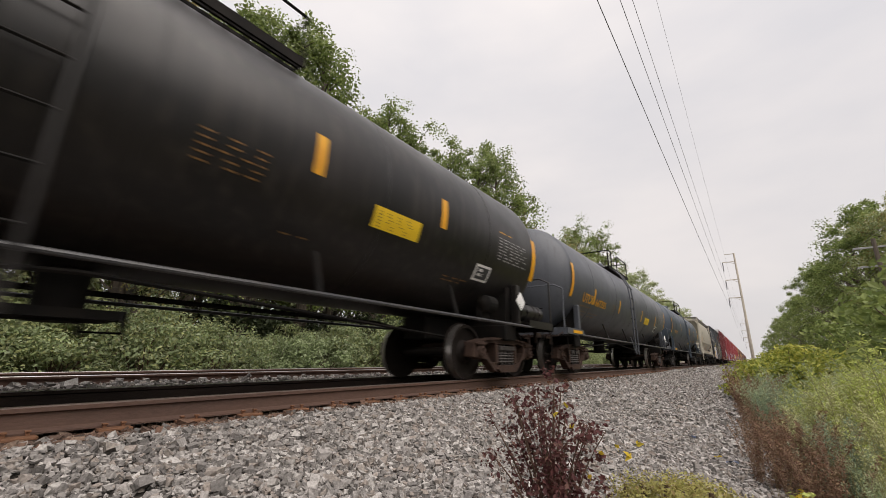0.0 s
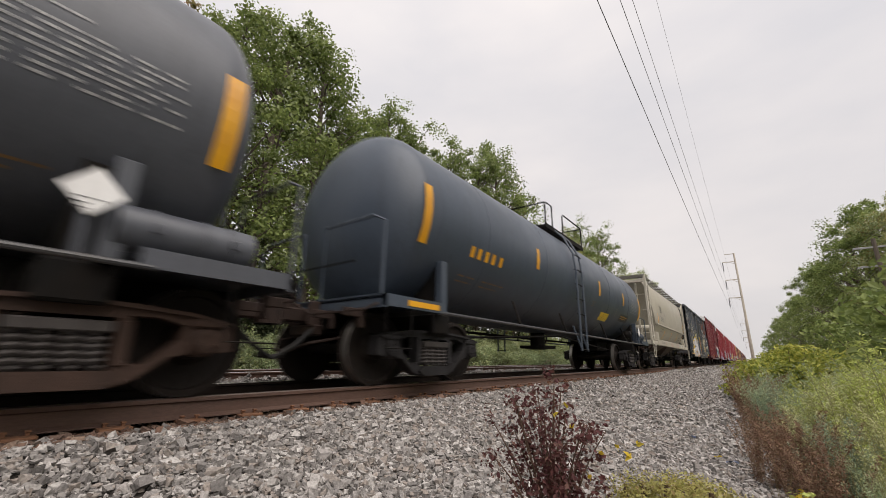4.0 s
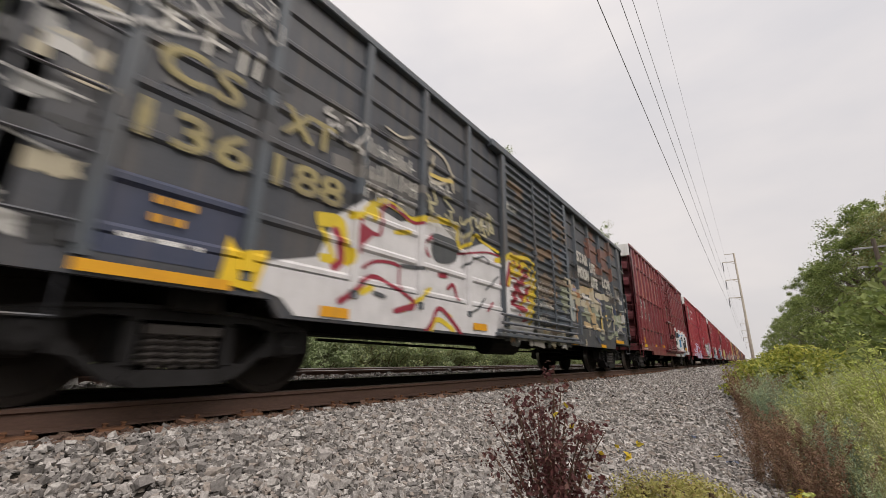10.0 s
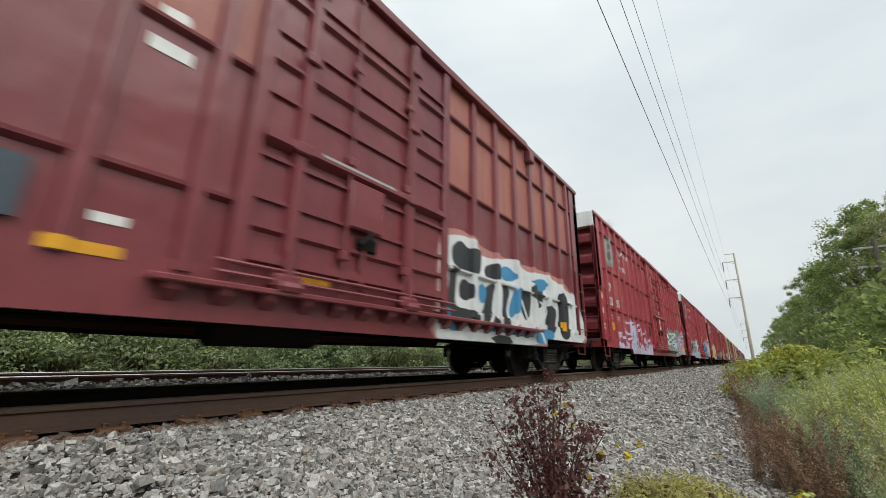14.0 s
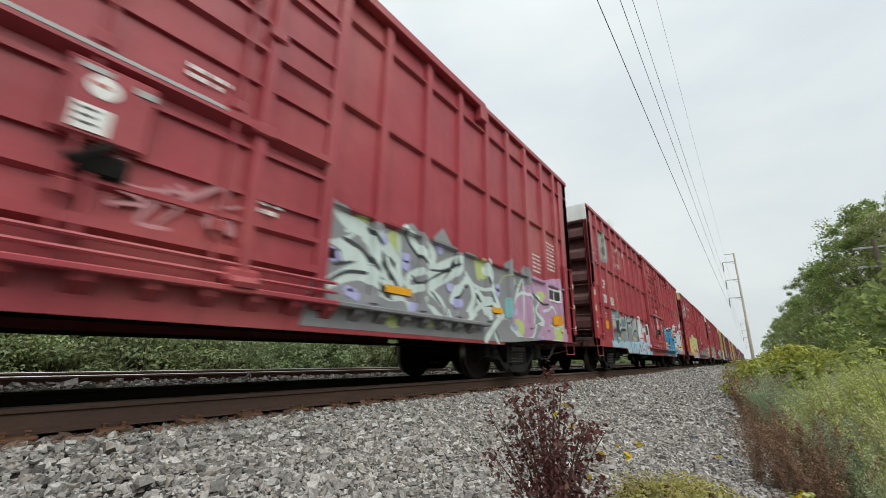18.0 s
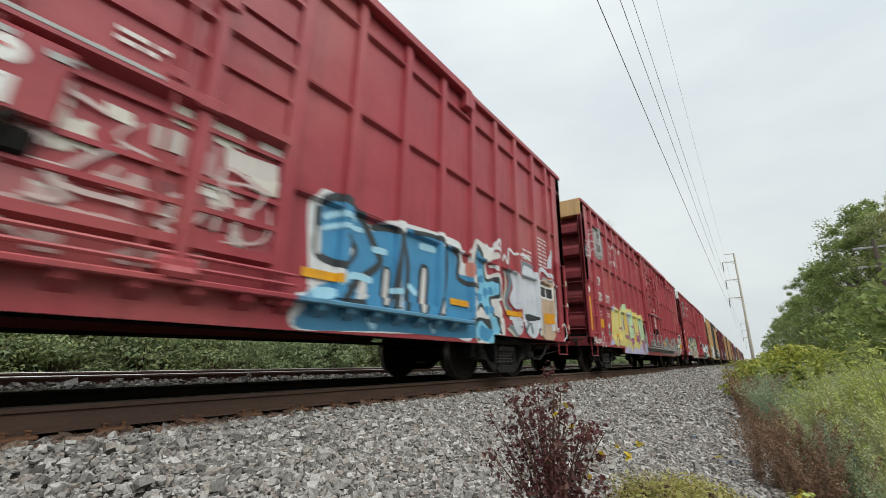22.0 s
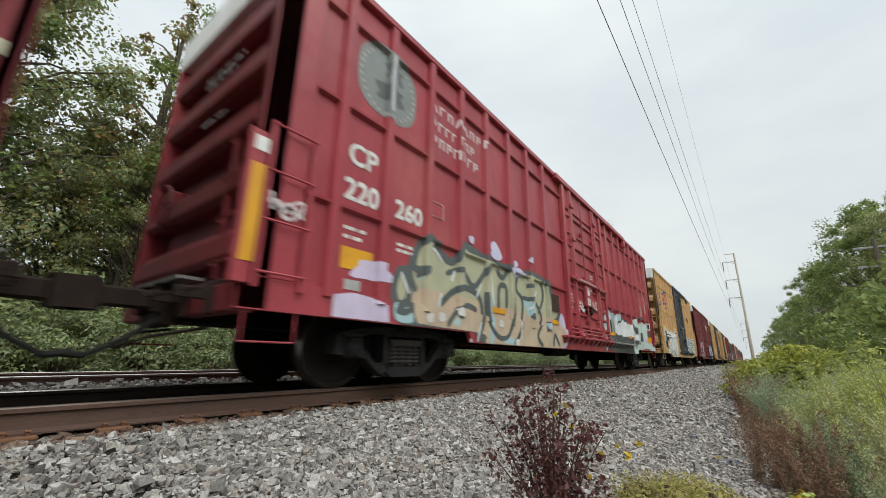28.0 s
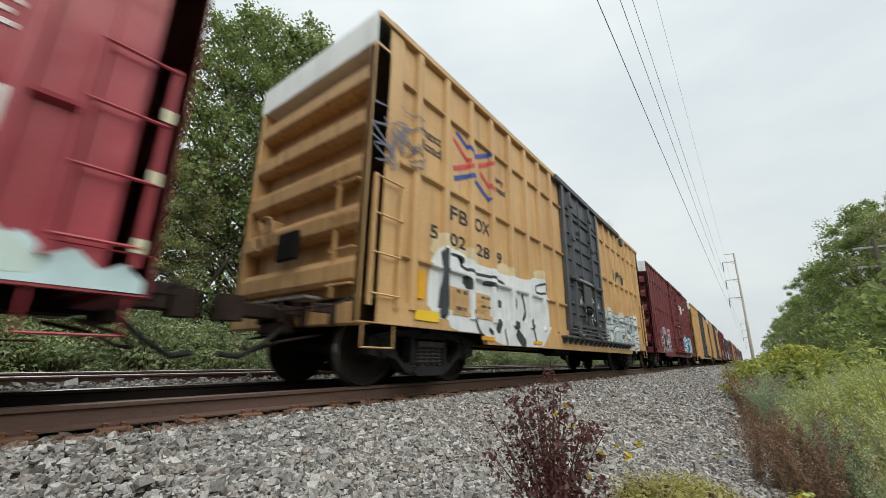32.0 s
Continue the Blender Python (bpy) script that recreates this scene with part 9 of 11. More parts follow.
    plate(car, DOOR + 0.052, 9.02, 9.14, 2.08, 2.13, "dim_white", "door_label")
    plate(car, DOOR + 0.052, 8.72, 8.88, 2.12, 2.16, "dim_white", "door_label")
    if strip:
        spray(car, st, [rect(1.10, 1.32, 1.03, 1.14)], M["dim_white"], 2.0, "marking_panel")
    plate(car, SIDE + 0.02, 6.56, 7.02, 1.36, 1.72, "truck_rust", "tally_board", 0.03, "weathered brown tally board")
    if strip:
        plate(car, CORNER + 0.055, -0.05, 0.07, 1.10, 1.98, "orange", "reflective_strip", 0.004, "tall orange reflective strip")
        plate(car, CORNER + 0.055, -0.05, 0.07, 2.10, 2.24, "lettering", "reflective_strip", 0.004, "white reflective strip")
    else:
        for z, h, tone in ((2.08, 0.16, "strip_white"), (1.81, 0.27, "strip_red"), (1.65, 0.16, "strip_white"), (1.37, 0.28, "strip_red"), (1.30, 0.07, "strip_white"), (1.21, 0.05, "strip_white"), (0.98, 0.23, "strip_red")):
            plate(car, CORNER + 0.055, -0.07, 0.05, z, z + h - 0.002, tone, "reflective_strip", 0.004, "red reflective strip" if tone == "strip_red" else "cream reflective strip")
    bm = B()
    box(bm, CORNER - 0.02, CORNER + 0.054, -0.085, 0.065, 0.92, 2.30, 0.006)
    part("strip_board", bm, "red", car)
    for y in (17.78,):
        for z in (1.0, 1.5, 2.0):
            plate(car, CORNER + 0.055, y - 0.04, y + 0.03, z, z + 0.10, "strip_white", "reflective_strip", 0.004)
    return car, st


# lilac and silver-green graffiti
c, st = red_car(87.05, "293", "white", False, strips=(4.75, 11.63, 13.95), ledge="ledge_grey")
daub(c, st, "lilac", (0, 1.0, (1.55, 1.21), (1.73, 1.25), (1.97, 1.23), (2.2, 1.23), (2.34, 1.23), (2.17, 1.08), (1.95, 1.04), (1.72, 1.04), (1.59, 1.03)), (0, 1.2, (1.59, 0.99), (1.7, 1.02), (1.81, 0.92), (1.95, 0.87), (2.13, 0.9), (2.33, 0.75), (2.01, 0.71), (1.65, 0.72)), (0.09, 1.4, (2.3, 1.07), (2.5, 1.06), (2.62, 0.92), (2.79, 0.88), (2.96, 0.9)), (0.08, 1.6, (2.52, 1.16), (2.74, 1.28), (3.01, 1.24), (3.3, 1.21)), (0.09, 1.8, (2.36, 0.77), (2.65, 0.77), (2.96, 0.81)), (0.07, 2.0, (2.83, 1.44), (2.84, 1.2)), (0.07, 2.2, (3, 0.98), (3.16, 1.07), (3.61, 1.11), (3.81, 1.07)))
daub(c, st, "lilac", (0.08, 2.4, (2.88, 1.6), (3.14, 1.6), (3.43, 1.56), (3.82, 1.63)), (0.1, 2.6, (3.29, 1.52), (3.37, 1.16)), (0.1, 2.8, (3.5, 1.67), (3.51, 1.18)), (0.09, 3.0, (3.71, 1.82), (3.8, 1.54), (3.75, 1.06)), (0, 3.2, (3.23, 0.97), (3.69, 1.02), (4.24, 0.85), (4.68, 0.61), (3.47, 0.58), (3.28, 0.68)))
daub(c, st, "mauve", (0.032, 3.4, (3.31, 0.98), (3.5, 0.8), (3.67, 0.93), (4.02, 0.75), (4.24, 0.8), (4.68, 0.6)))
daub(c, st, "lilac", (0, 1.0, (3.62, 0.91), (3.76, 0.9), (3.93, 0.88), (4.13, 0.87), (4.46, 0.81), (4.66, 0.75), (4.79, 0.94), (5.22, 0.89), (5.46, 0.7), (6.03, 0.79), (6.32, 0.95), (6.88, 0.95), (6.94, 0.57), (5.48, 0.55), (4.19, 0.54), (3.69, 0.56)), (0.22, 1.2, (3.62, 1.77), (3.69, 1.73), (3.7, 1.59), (3.64, 1.37), (3.56, 1.22)), (0.09, 1.4, (3.47, 1.61), (3.63, 1.61)), (0.13, 1.6, (3.81, 1.46), (3.76, 1.31), (3.79, 1.09), (3.9, 0.97)), (0.08, 1.8, (3.92, 1.69), (3.77, 1.58), (3.83, 1.5), (3.95, 1.55)), (0.09, 2.0, (3.81, 1.41), (4.03, 1.45), (4.27, 1.44)), (0.11, 2.2, (3.93, 1.39), (3.95, 1.14), (3.97, 0.95)))
daub(c, st, "lilac", (0.12, 2.6, (4.37, 1.77), (4.37, 1.43), (4.37, 0.83)), (0.09, 2.8, (4, 1.12), (4.21, 1.12), (4.52, 1.1)), (0.06, 3.0, (4.18, 1.73), (4.43, 1.74)), (0.09, 3.2, (4.74, 1.67), (4.6, 1.5), (4.59, 1.23), (4.68, 0.97), (4.91, 0.71)), (0.08, 3.4, (4.7, 1.41), (4.9, 1.53), (5.27, 1.52), (5.32, 1.36), (4.99, 1.25), (4.75, 1.27)), (0.06, 3.6, (4.95, 1.68), (4.98, 1.3)), (0.06, 3.8, (5.42, 1.27), (5.74, 1.47), (6.11, 1.51), (6.02, 1.39)), (0.06, 4.0, (5.74, 1.4), (5.75, 1.11)), (0.07, 4.2, (5.58, 1.22), (5.6, 0.55)), (0.08, 4.4, (5.63, 1.01), (5.89, 1.12), (6.1, 1.04), (5.69, 0.8), (5.99, 0.81)))
daub(c, st, "lilac", (0.09, 4.6, (6.21, 0.94), (6.35, 1.1), (6.69, 1.26), (6.95, 1.11), (6.93, 0.63)), (0.06, 4.8, (6.48, 0.88), (6.71, 1.01), (6.77, 0.86), (6.52, 0.75)), (0.08, 5.0, (6.2, 0.57), (6.41, 0.71), (6.69, 0.59)))
daub(c, st, "pale", (0.08, 2.4, (3.96, 1.58), (4.09, 1.59), (4.26, 1.59)), (0.03, 5.8, (4.75, 1.32), (5.3, 1.3)))
daub(c, st, "mauve", (0.04, 5.2, (3.65, 0.76), (3.84, 0.62), (4.02, 0.7), (4.17, 0.65), (4.36, 0.51)), (0.04, 5.4, (4.72, 0.98), (4.85, 0.82), (5.22, 0.53)), (0.04, 5.6, (3.92, 0.94), (4.19, 0.87), (4.61, 0.56), (4.69, 0.54)))
spikes = [(10.55, 0.62)] + [(10.75 + 0.33 * i, (1.85 if i % 2 else 2.02 + 0.16 * math.sin(i * 2.3))) for i in range(20)] + [(17.3, 0.80), (14.6, 0.62)]
spray(c, st, [spikes], tint(0.24, 0.24, 0.255), 0.8, "graffiti_ground")["kind"] = "stuff"
daub(c, st, "lime", (0, 1.0, (11.12, 1.86), (11.3, 1.88), (11.28, 1.79), (11.16, 1.78)), (0, 1.2, (11.71, 1.82), (11.83, 1.83), (11.88, 1.62), (11.76, 1.63)))
daub(c, st, "mint", (0, 1.4, (10.81, 1.87), (11.0, 1.85), (11.29, 1.81), (11.5, 1.64), (11.57, 1.38), (11.45, 1.41), (11.37, 1.54), (11.24, 1.64), (10.98, 1.7)), (0, 1.6, (11.32, 1.63), (11.49, 1.57), (11.71, 1.34), (11.88, 1.15), (11.72, 1.18), (11.48, 1.33)), (0, 1.8, (10.76, 0.98), (10.83, 1.12), (10.97, 1.22), (11.11, 1.31), (11.26, 1.37), (11.44, 1.3), (11.54, 1.19), (11.48, 1.08), (11.29, 1.15), (11.09, 1.11), (10.92, 1.03)), (0, 2.0, (10.79, 1.49), (10.97, 1.57), (11.25, 1.74), (11.05, 1.54), (11.25, 1.48), (11.45, 1.35), (11.19, 1.36), (11.0, 1.3), (10.95, 1.44)), (0, 2.2, (11.59, 1.72), (11.81, 1.57), (11.84, 1.34), (11.7, 1.46)), (0.07, 2.4, (11.45, 1.15), (11.64, 1.01), (11.94, 1.03), (12.06, 0.85)), (0.05, 2.6, (11.0, 1.65), (11.23, 1.75)), (0.07, 2.8, (11.8, 1.43), (11.95, 1.21)))
daub(c, st, "ink", (0.05, 3.2, (10.98, 1.57), (11.25, 1.5), (11.47, 1.3)), (0.035, 3.4, (10.88, 1.26), (11.15, 1.34)), (0.05, 3.6, (11.31, 1.78), (11.52, 1.58), (11.73, 1.23)), (0.09, 3.8, (11.49, 1.17), (11.6, 1.11), (11.73, 1.01)), (0.05, 4.0, (10.93, 1.44), (10.98, 1.28)), (0.04, 4.2, (10.78, 1.03), (11.05, 1.21), (11.36, 1.25)))
daub(c, st, "violet", ("dot", 4.6, (10.84, 1.38), (10.89, 1.36), (11.1, 1.01), (11.16, 0.99)))
daub(c, st, "lime", (0, 1.0, (11.6, 1.75), (11.76, 1.84), (11.82, 1.63), (11.68, 1.56)), (0, 1.2, (11.52, 0.84), (11.76, 0.82), (11.99, 0.77), (11.73, 0.67)), (0, 1.4, (13.65, 1.84), (13.82, 1.92), (13.86, 1.61), (13.7, 1.62)), (0, 1.6, (12.21, 0.88), (12.41, 0.87), (12.5, 0.74), (12.29, 0.74)))
daub(c, st, "mint", (0.2, 1.8, (11.26, 1.71), (11.42, 1.61), (11.5, 1.38)), (0.15, 2.0, (11.45, 1.75), (11.62, 1.61), (11.78, 1.49)), (0.16, 2.2, (11.62, 1.48), (11.83, 1.3), (11.92, 1.18)), (0.09, 2.4, (11.53, 1.18), (11.97, 1.14)), (0.06, 2.6, (11.83, 1.83), (11.88, 1.26)), (0.14, 2.8, (11.92, 1.98), (12.06, 1.81), (12.29, 1.64), (12.49, 1.5), (12.83, 1.65)), (0.13, 3.0, (12.33, 1.77), (12.42, 1.82), (12.52, 1.71), (12.47, 1.55)), (0.1, 3.2, (12.28, 1.45), (12.03, 1.32), (12.07, 1.18), (12.28, 1.23)), (0.17, 3.4, (12.32, 1.37), (12.75, 1.59), (13.11, 1.74), (12.97, 1.55), (12.58, 1.35), (12.42, 1.21)))
daub(c, st, "mint", (0.11, 3.6, (12.41, 1.22), (12.66, 1.11), (12.79, 0.96), (12.88, 0.79)), (0.08, 3.8, (12.3, 1.1), (12.51, 0.94), (12.89, 0.76)), (0.06, 5.0, (13.29, 1.62), (13.49, 1.46), (13.96, 1.44), (14.12, 1.75), (13.89, 1.94)), (0.12, 5.2, (12.93, 1.09), (13.1, 1.36), (13.38, 1.5), (13.52, 1.25), (13.33, 0.95)), (0.09, 5.4, (13.3, 0.86), (13.66, 1.11), (13.99, 1.23), (14.37, 1.14)))
daub(c, st, "ink", (0.032, 4.0, (12.45, 1.49), (12.76, 1.54), (13.1, 1.7)), (0.032, 4.2, (12.09, 1.36), (12.2, 1.27), (12.36, 1.33)), (0.04, 4.4, (11.89, 1.94), (12.04, 1.74), (12.38, 1.52)), (0.032, 4.6, (12.48, 1.21), (12.74, 1.01), (12.83, 0.8)), (0.048, 4.8, (11.54, 1.44), (11.78, 1.24), (11.85, 1.14)), (0.032, 6.2, (13, 1.14), (13.17, 1.33), (13.37, 1.4)))
daub(c, st, "violet", ("dot", 6.6, (11.97, 1.56), (11.97, 1.46), (12.08, 0.95), (12.9, 1.32), (13.05, 1.11), (12.59, 0.83), (13.65, 0.83), (12.65, 1.82), (11.56, 1.71)))
daub(c, st, "orchid", (0, 1.0, (14.67, 1.01), (14.85, 1.28), (15.41, 1.74), (15.53, 1.34), (15.64, 0.92), (15.3, 0.68), (14.88, 0.69)), (0, 1.2, (15.64, 1.91), (16.24, 1.96), (17.24, 2.04), (17.3, 0.68), (15.76, 0.71), (16.02, 1.09)))
daub(c, st, "lime", (0, 1.4, (14.76, 0.97), (15.08, 1.05), (15.15, 0.8), (14.89, 0.73)), (0, 1.6, (15.88, 1.66), (16.2, 1.7), (16.2, 1.51), (15.94, 1.5)), (0, 1.8, (16.6, 1.05), (17.05, 1.04), (17.04, 0.75), (16.65, 0.74)), (0, 2.2, (13.55, 1.84), (13.66, 1.86), (13.73, 1.58), (13.63, 1.57)), (0.02, 6.0, (14.32, 1.58), (14.48, 1.74), (14.77, 1.81), (14.98, 1.67), (15.14, 1.67)))
daub(c, st, "teal", (0, 2.0, (14.55, 1.36), (14.69, 1.36), (14.69, 1.08), (14.55, 1.07)))
daub(c, st, "mint", (0.2, 2.4, (13.81, 1.8), (13.96, 1.68), (14.2, 1.28), (14.3, 1.12)), (0.11, 2.6, (13.77, 0.59), (14.03, 0.82), (14.34, 1.04), (14.49, 1.03)), (0.13, 2.8, (14.09, 0.76), (14.27, 0.56)), (0.1, 3.0, (14.61, 0.9), (14.91, 0.77), (15.11, 0.66)), (0.12, 3.2, (13.59, 1.4), (13.79, 1.26), (14.02, 1.25)), (0.12, 3.4, (13.8, 1.18), (13.95, 0.95)), (0.1, 3.6, (13.63, 1.24), (13.79, 1.15), (14.22, 1.2)), (0.06, 3.8, (14.79, 1.19), (15.01, 1.48), (15.38, 1.56), (15.66, 1.37), (15.72, 1.1), (15.56, 0.79), (15.3, 0.7), (15.06, 0.72)), (0.06, 4.0, (14.82, 1.25), (15.24, 1.82), (15.25, 1.04)))
daub(c, st, "mint", (0.07, 4.2, (15.75, 1.57), (16.01, 1.53), (15.8, 1.27), (16.18, 1.08), (15.86, 1.01)), (0.06, 4.4, (16.14, 1.29), (16.64, 1.44), (16.84, 1.29)), (0.05, 4.6, (16.33, 1.14), (16.72, 0.98), (17.15, 1.12)), (0.05, 4.8, (16.32, 0.71), (17.02, 0.73)))
daub(c, st, "ink", (0.048, 5.0, (13.87, 1.64), (14.05, 1.43), (14.22, 1.2)), (0.048, 5.2, (13.59, 1.33), (13.78, 1.18), (14.02, 1.17)), (0.048, 5.4, (14.11, 0.78), (14.3, 0.55)), (0.04, 5.6, (15.68, 1.61), (16.07, 1.46), (16.29, 1.45)))
daub(c, st, "violet", ("dot", 5.8, (14.02, 1.26), (14.27, 1.52), (14.27, 1.43), (14.81, 0.89), (14.81, 1.61), (14.87, 1.74), (14.91, 1.17), (15.95, 0.73), (16.75, 1.2)))
scrawl(c, st, 26, 8.9, 9.9, 1.2, 1.6, (0.45, 0.20, 0.22), 0.04, 3)

# grey, white and blue graffiti
c, st = red_car(106.6, "283", "white", False, None, "soot_end", (0.50, 0.33, 0.33), (0.33, 0.30, 0.27), (2.42, 4.0, 6.53, 10.98, 13.35, 15.0), "ledge_blue")
spray(c, st, [[(1.6, 0.9), (7.4, 0.9), (7.4, 1.45), (6.2, 1.75), (5.4, 1.5), (4.6, 1.9), (3.2, 1.75), (2.1, 1.95), (1.6, 1.6)]], tint(0.24, 0.28, 0.30), 0.6, "graffiti_ground")["kind"] = "stuff"
spray(c, st, [[(1.5, 0.74), (3.3, 0.74), (3.42, 0.60), (7.5, 0.60), (7.5, 0.98), (5.0, 1.0), (3.0, 0.95), (1.5, 0.92)]], tint(0.40, 0.56, 0.68), 0.8, "graffiti_ground")["kind"] = "stuff"
daub(c, st, "cream", (0, 1.0, (1.91, 1.47), (2.06, 1.57), (2.29, 1.5), (2.52, 1.51), (2.42, 1.39), (2.18, 1.35), (2.04, 1.36)))
daub(c, st, "slate", (0, 1.2, (1.96, 1.18), (2.19, 1.19), (2.45, 1.21), (2.39, 0.91), (2.11, 0.86), (1.99, 1.02)), (0.05, 5.6, (3.82, 1.01), (3.9, 0.74), (3.94, 0.58)), (0.05, 5.8, (4.23, 0.71), (4.39, 0.92), (4.53, 0.83), (4.52, 0.62)), (0.05, 6.0, (2.86, 0.98), (2.95, 0.93), (3.12, 1.03)))
daub(c, st, "maroon", (0, 1.4, (1.94, 1.27), (2.34, 1.33), (2.67, 1.37), (3.2, 1.38), (2.97, 1.26), (2.45, 1.22), (2, 1.17)))
daub(c, st, "ink", (0.32, 1.6, (2.47, 1.39), (2.7, 1.54), (2.91, 1.73)), (0.32, 2.0, (2.62, 1.72), (2.5, 1.5), (2.46, 1.31), (2.6, 1.19)), (0.288, 2.4, (2.58, 1.13), (2.74, 1.31), (3.01, 1.42), (3.37, 1.4)), (0.352, 3.2, (3.3, 1.82), (3.36, 1.66), (3.47, 1.5), (3.61, 1.23)), (0.416, 3.6, (3.69, 1.87), (3.65, 1.55), (3.62, 1.09)), (0.048, 4.4, (3.85, 1.6), (4.21, 1.62), (4.32, 1.43)), (0.256, 4.6, (4.4, 1.47), (4.22, 1.55), (4.3, 1.72), (4.52, 1.81), (4.62, 1.63)), (0.048, 5.4, (4.46, 1.18), (4.69, 1.35), (4.99, 1.53)))
daub(c, st, "silver", (0.12, 1.8, (2.47, 1.39), (2.7, 1.54), (2.91, 1.73)), (0.12, 2.2, (2.62, 1.72), (2.5, 1.5), (2.46, 1.31), (2.6, 1.19)), (0.1, 2.6, (2.58, 1.13), (2.74, 1.31), (3.01, 1.42), (3.37, 1.4)), (0.08, 3.0, (2.82, 1.5), (3, 1.69), (3.2, 1.7), (3.35, 1.54), (3.47, 1.44)), (0.13, 3.4, (3.3, 1.82), (3.36, 1.66), (3.47, 1.5), (3.61, 1.23)), (0.17, 3.8, (3.69, 1.87), (3.65, 1.55), (3.62, 1.09)), (0.12, 4.0, (3.83, 1.7), (4.3, 1.69)), (0.12, 4.2, (3.9, 1.51), (4.24, 1.51), (4.21, 1.34), (4.46, 1.18), (4.78, 1.07)), (0.09, 4.8, (4.4, 1.47), (4.22, 1.55), (4.3, 1.72), (4.52, 1.81), (4.62, 1.63)))
daub(c, st, "silver", (0.14, 5.0, (4.81, 1.88), (4.77, 1.36)), (0.12, 5.2, (4.41, 1.23), (4.63, 1.41), (4.97, 1.62)))
daub(c, st, "deep", (0, 2.8, (2.94, 1.55), (3.07, 1.63), (3.21, 1.59), (3.23, 1.47), (3.07, 1.4), (2.97, 1.44)))
daub(c, st, "frost", (0.1, 6.2, (2.71, 0.96), (2.76, 0.75)), (0.1, 6.4, (3.22, 0.93), (3.32, 0.62)))
daub(c, st, "aqua", (0.05, 6.6, (2.38, 1.05), (2.3, 0.89), (2.22, 0.89)), (0.05, 6.8, (2.34, 1.63), (2.44, 1.58)))
spray(c, st, [[(4.82, 1.0), (5.5, 1.05), (5.42, 1.7), (5.1, 1.84), (4.85, 1.72)]], tint(0.05, 0.06, 0.065), 4, "graffiti_block", "black sprayed block")
bar_rows(c, st, 341, 4.88, 5.45, 1.2, 1.6, 3, (0.62, 0.63, 0.64))
daub(c, st, "white", (0, 1.0, (5.48, 0.92), (5.48, 1.42), (5.47, 1.88), (5.58, 1.98), (5.82, 1.68), (5.98, 1.56), (6.23, 1.8), (6.21, 1.55), (6.45, 1.61), (6.51, 1.45), (6.74, 1.8), (6.95, 1.75), (7.19, 1.8), (7.46, 1.75), (7.5, 0.56), (5.56, 0.57)))
daub(c, st, "paleblue", (0, 1.2, (4.81, 1.01), (5.38, 1.03), (5.6, 1.09), (5.99, 1.01), (6.22, 1.15), (6.8, 1.14), (7.44, 1.31), (7.5, 0.55), (5.61, 0.57), (5.15, 0.56), (4.89, 0.81)))
daub(c, st, "red", (0.056, 1.4, (5.08, 0.99), (5.28, 0.76), (5.42, 0.64)), (0.048, 1.6, (5.39, 0.63), (5.57, 0.82), (5.91, 0.99), (6.24, 1.02)), (0.048, 1.8, (5.55, 1.16), (5.75, 1.14), (6.22, 1.16), (6.35, 0.95)), (0.048, 2.0, (5.6, 0.66), (5.88, 0.78), (6.12, 0.71), (6.36, 0.79), (6.22, 0.93)), (0.056, 2.2, (5.79, 1.66), (5.94, 1.43), (6.24, 1.33), (6.21, 1.04)), (0.048, 2.4, (6.39, 1.43), (6.45, 0.96), (6.79, 0.84), (7.22, 0.83)), (0.056, 2.6, (6.46, 1.44), (6.77, 1.45), (7.21, 1.62), (7.33, 1.22), (7.22, 0.74)), (0.048, 2.8, (6.58, 0.75), (6.95, 0.9), (7.46, 0.82)), (0, 3.0, (6.07, 1.58), (6.18, 1.5), (6.11, 1.3), (5.94, 1.43)))
daub(c, st, "red", (0, 3.2, (5.61, 1.2), (5.79, 1.29), (5.85, 1.2), (5.68, 1.11)))
daub(c, st, "maroon", (0, 3.4, (4.9, 0.65), (5.01, 0.77), (5.12, 0.62), (5.05, 0.55)), (0, 3.8, (6.25, 0.61), (6.36, 0.73), (6.47, 0.57)), (0, 4.0, (5.14, 0.87), (5.29, 0.94), (5.36, 0.84), (5.23, 0.78)))
daub(c, st, "cream", (0, 3.6, (4.9, 0.71), (4.96, 0.74), (4.99, 0.66), (4.93, 0.63)))
patchwork(c, st, 351, 7.6, 10.6, 0.95, 2.2, 60, [(0.55, 0.50, 0.47), (0.48, 0.33, 0.32), (0.36, 0.10, 0.11), (0.60, 0.56, 0.50), (0.25, 0.05, 0.06), (0.42, 0.24, 0.24)], 0.5, 0.6, "worn white and pink sprayed paint")
scrawl(c, st, 33, 7.7, 9.0, 1.2, 2.0, (0.46, 0.33, 0.33), 0.03, 4)
scrawl(c, st, 34, 9.0, 10.5, 0.9, 2.0, (0.50, 0.38, 0.37), 0.035, 4)
scrawl(c, st, 35, 0.6, 0.85, 3.2, 4.1, (0.42, 0.20, 0.24), 0.022, 2)
scrawl(c, st, 36, 0.1, 0.6, 2.8, 3.6, (0.42, 0.20, 0.24), 0.022, 3)
daub(c, st, "white", (0, 1.0, (10.92, 0.6), (10.92, 0.89), (11.07, 1.01), (10.98, 1.78), (11.08, 1.94), (11.19, 2.04), (11.61, 1.95), (11.8, 1.82), (12.14, 1.97), (12.63, 2.03), (13.18, 2.06), (13.62, 2.03), (13.68, 1.75), (13.97, 1.69), (13.9, 0.65), (13.23, 0.66), (12.17, 0.61), (11.34, 0.59)))
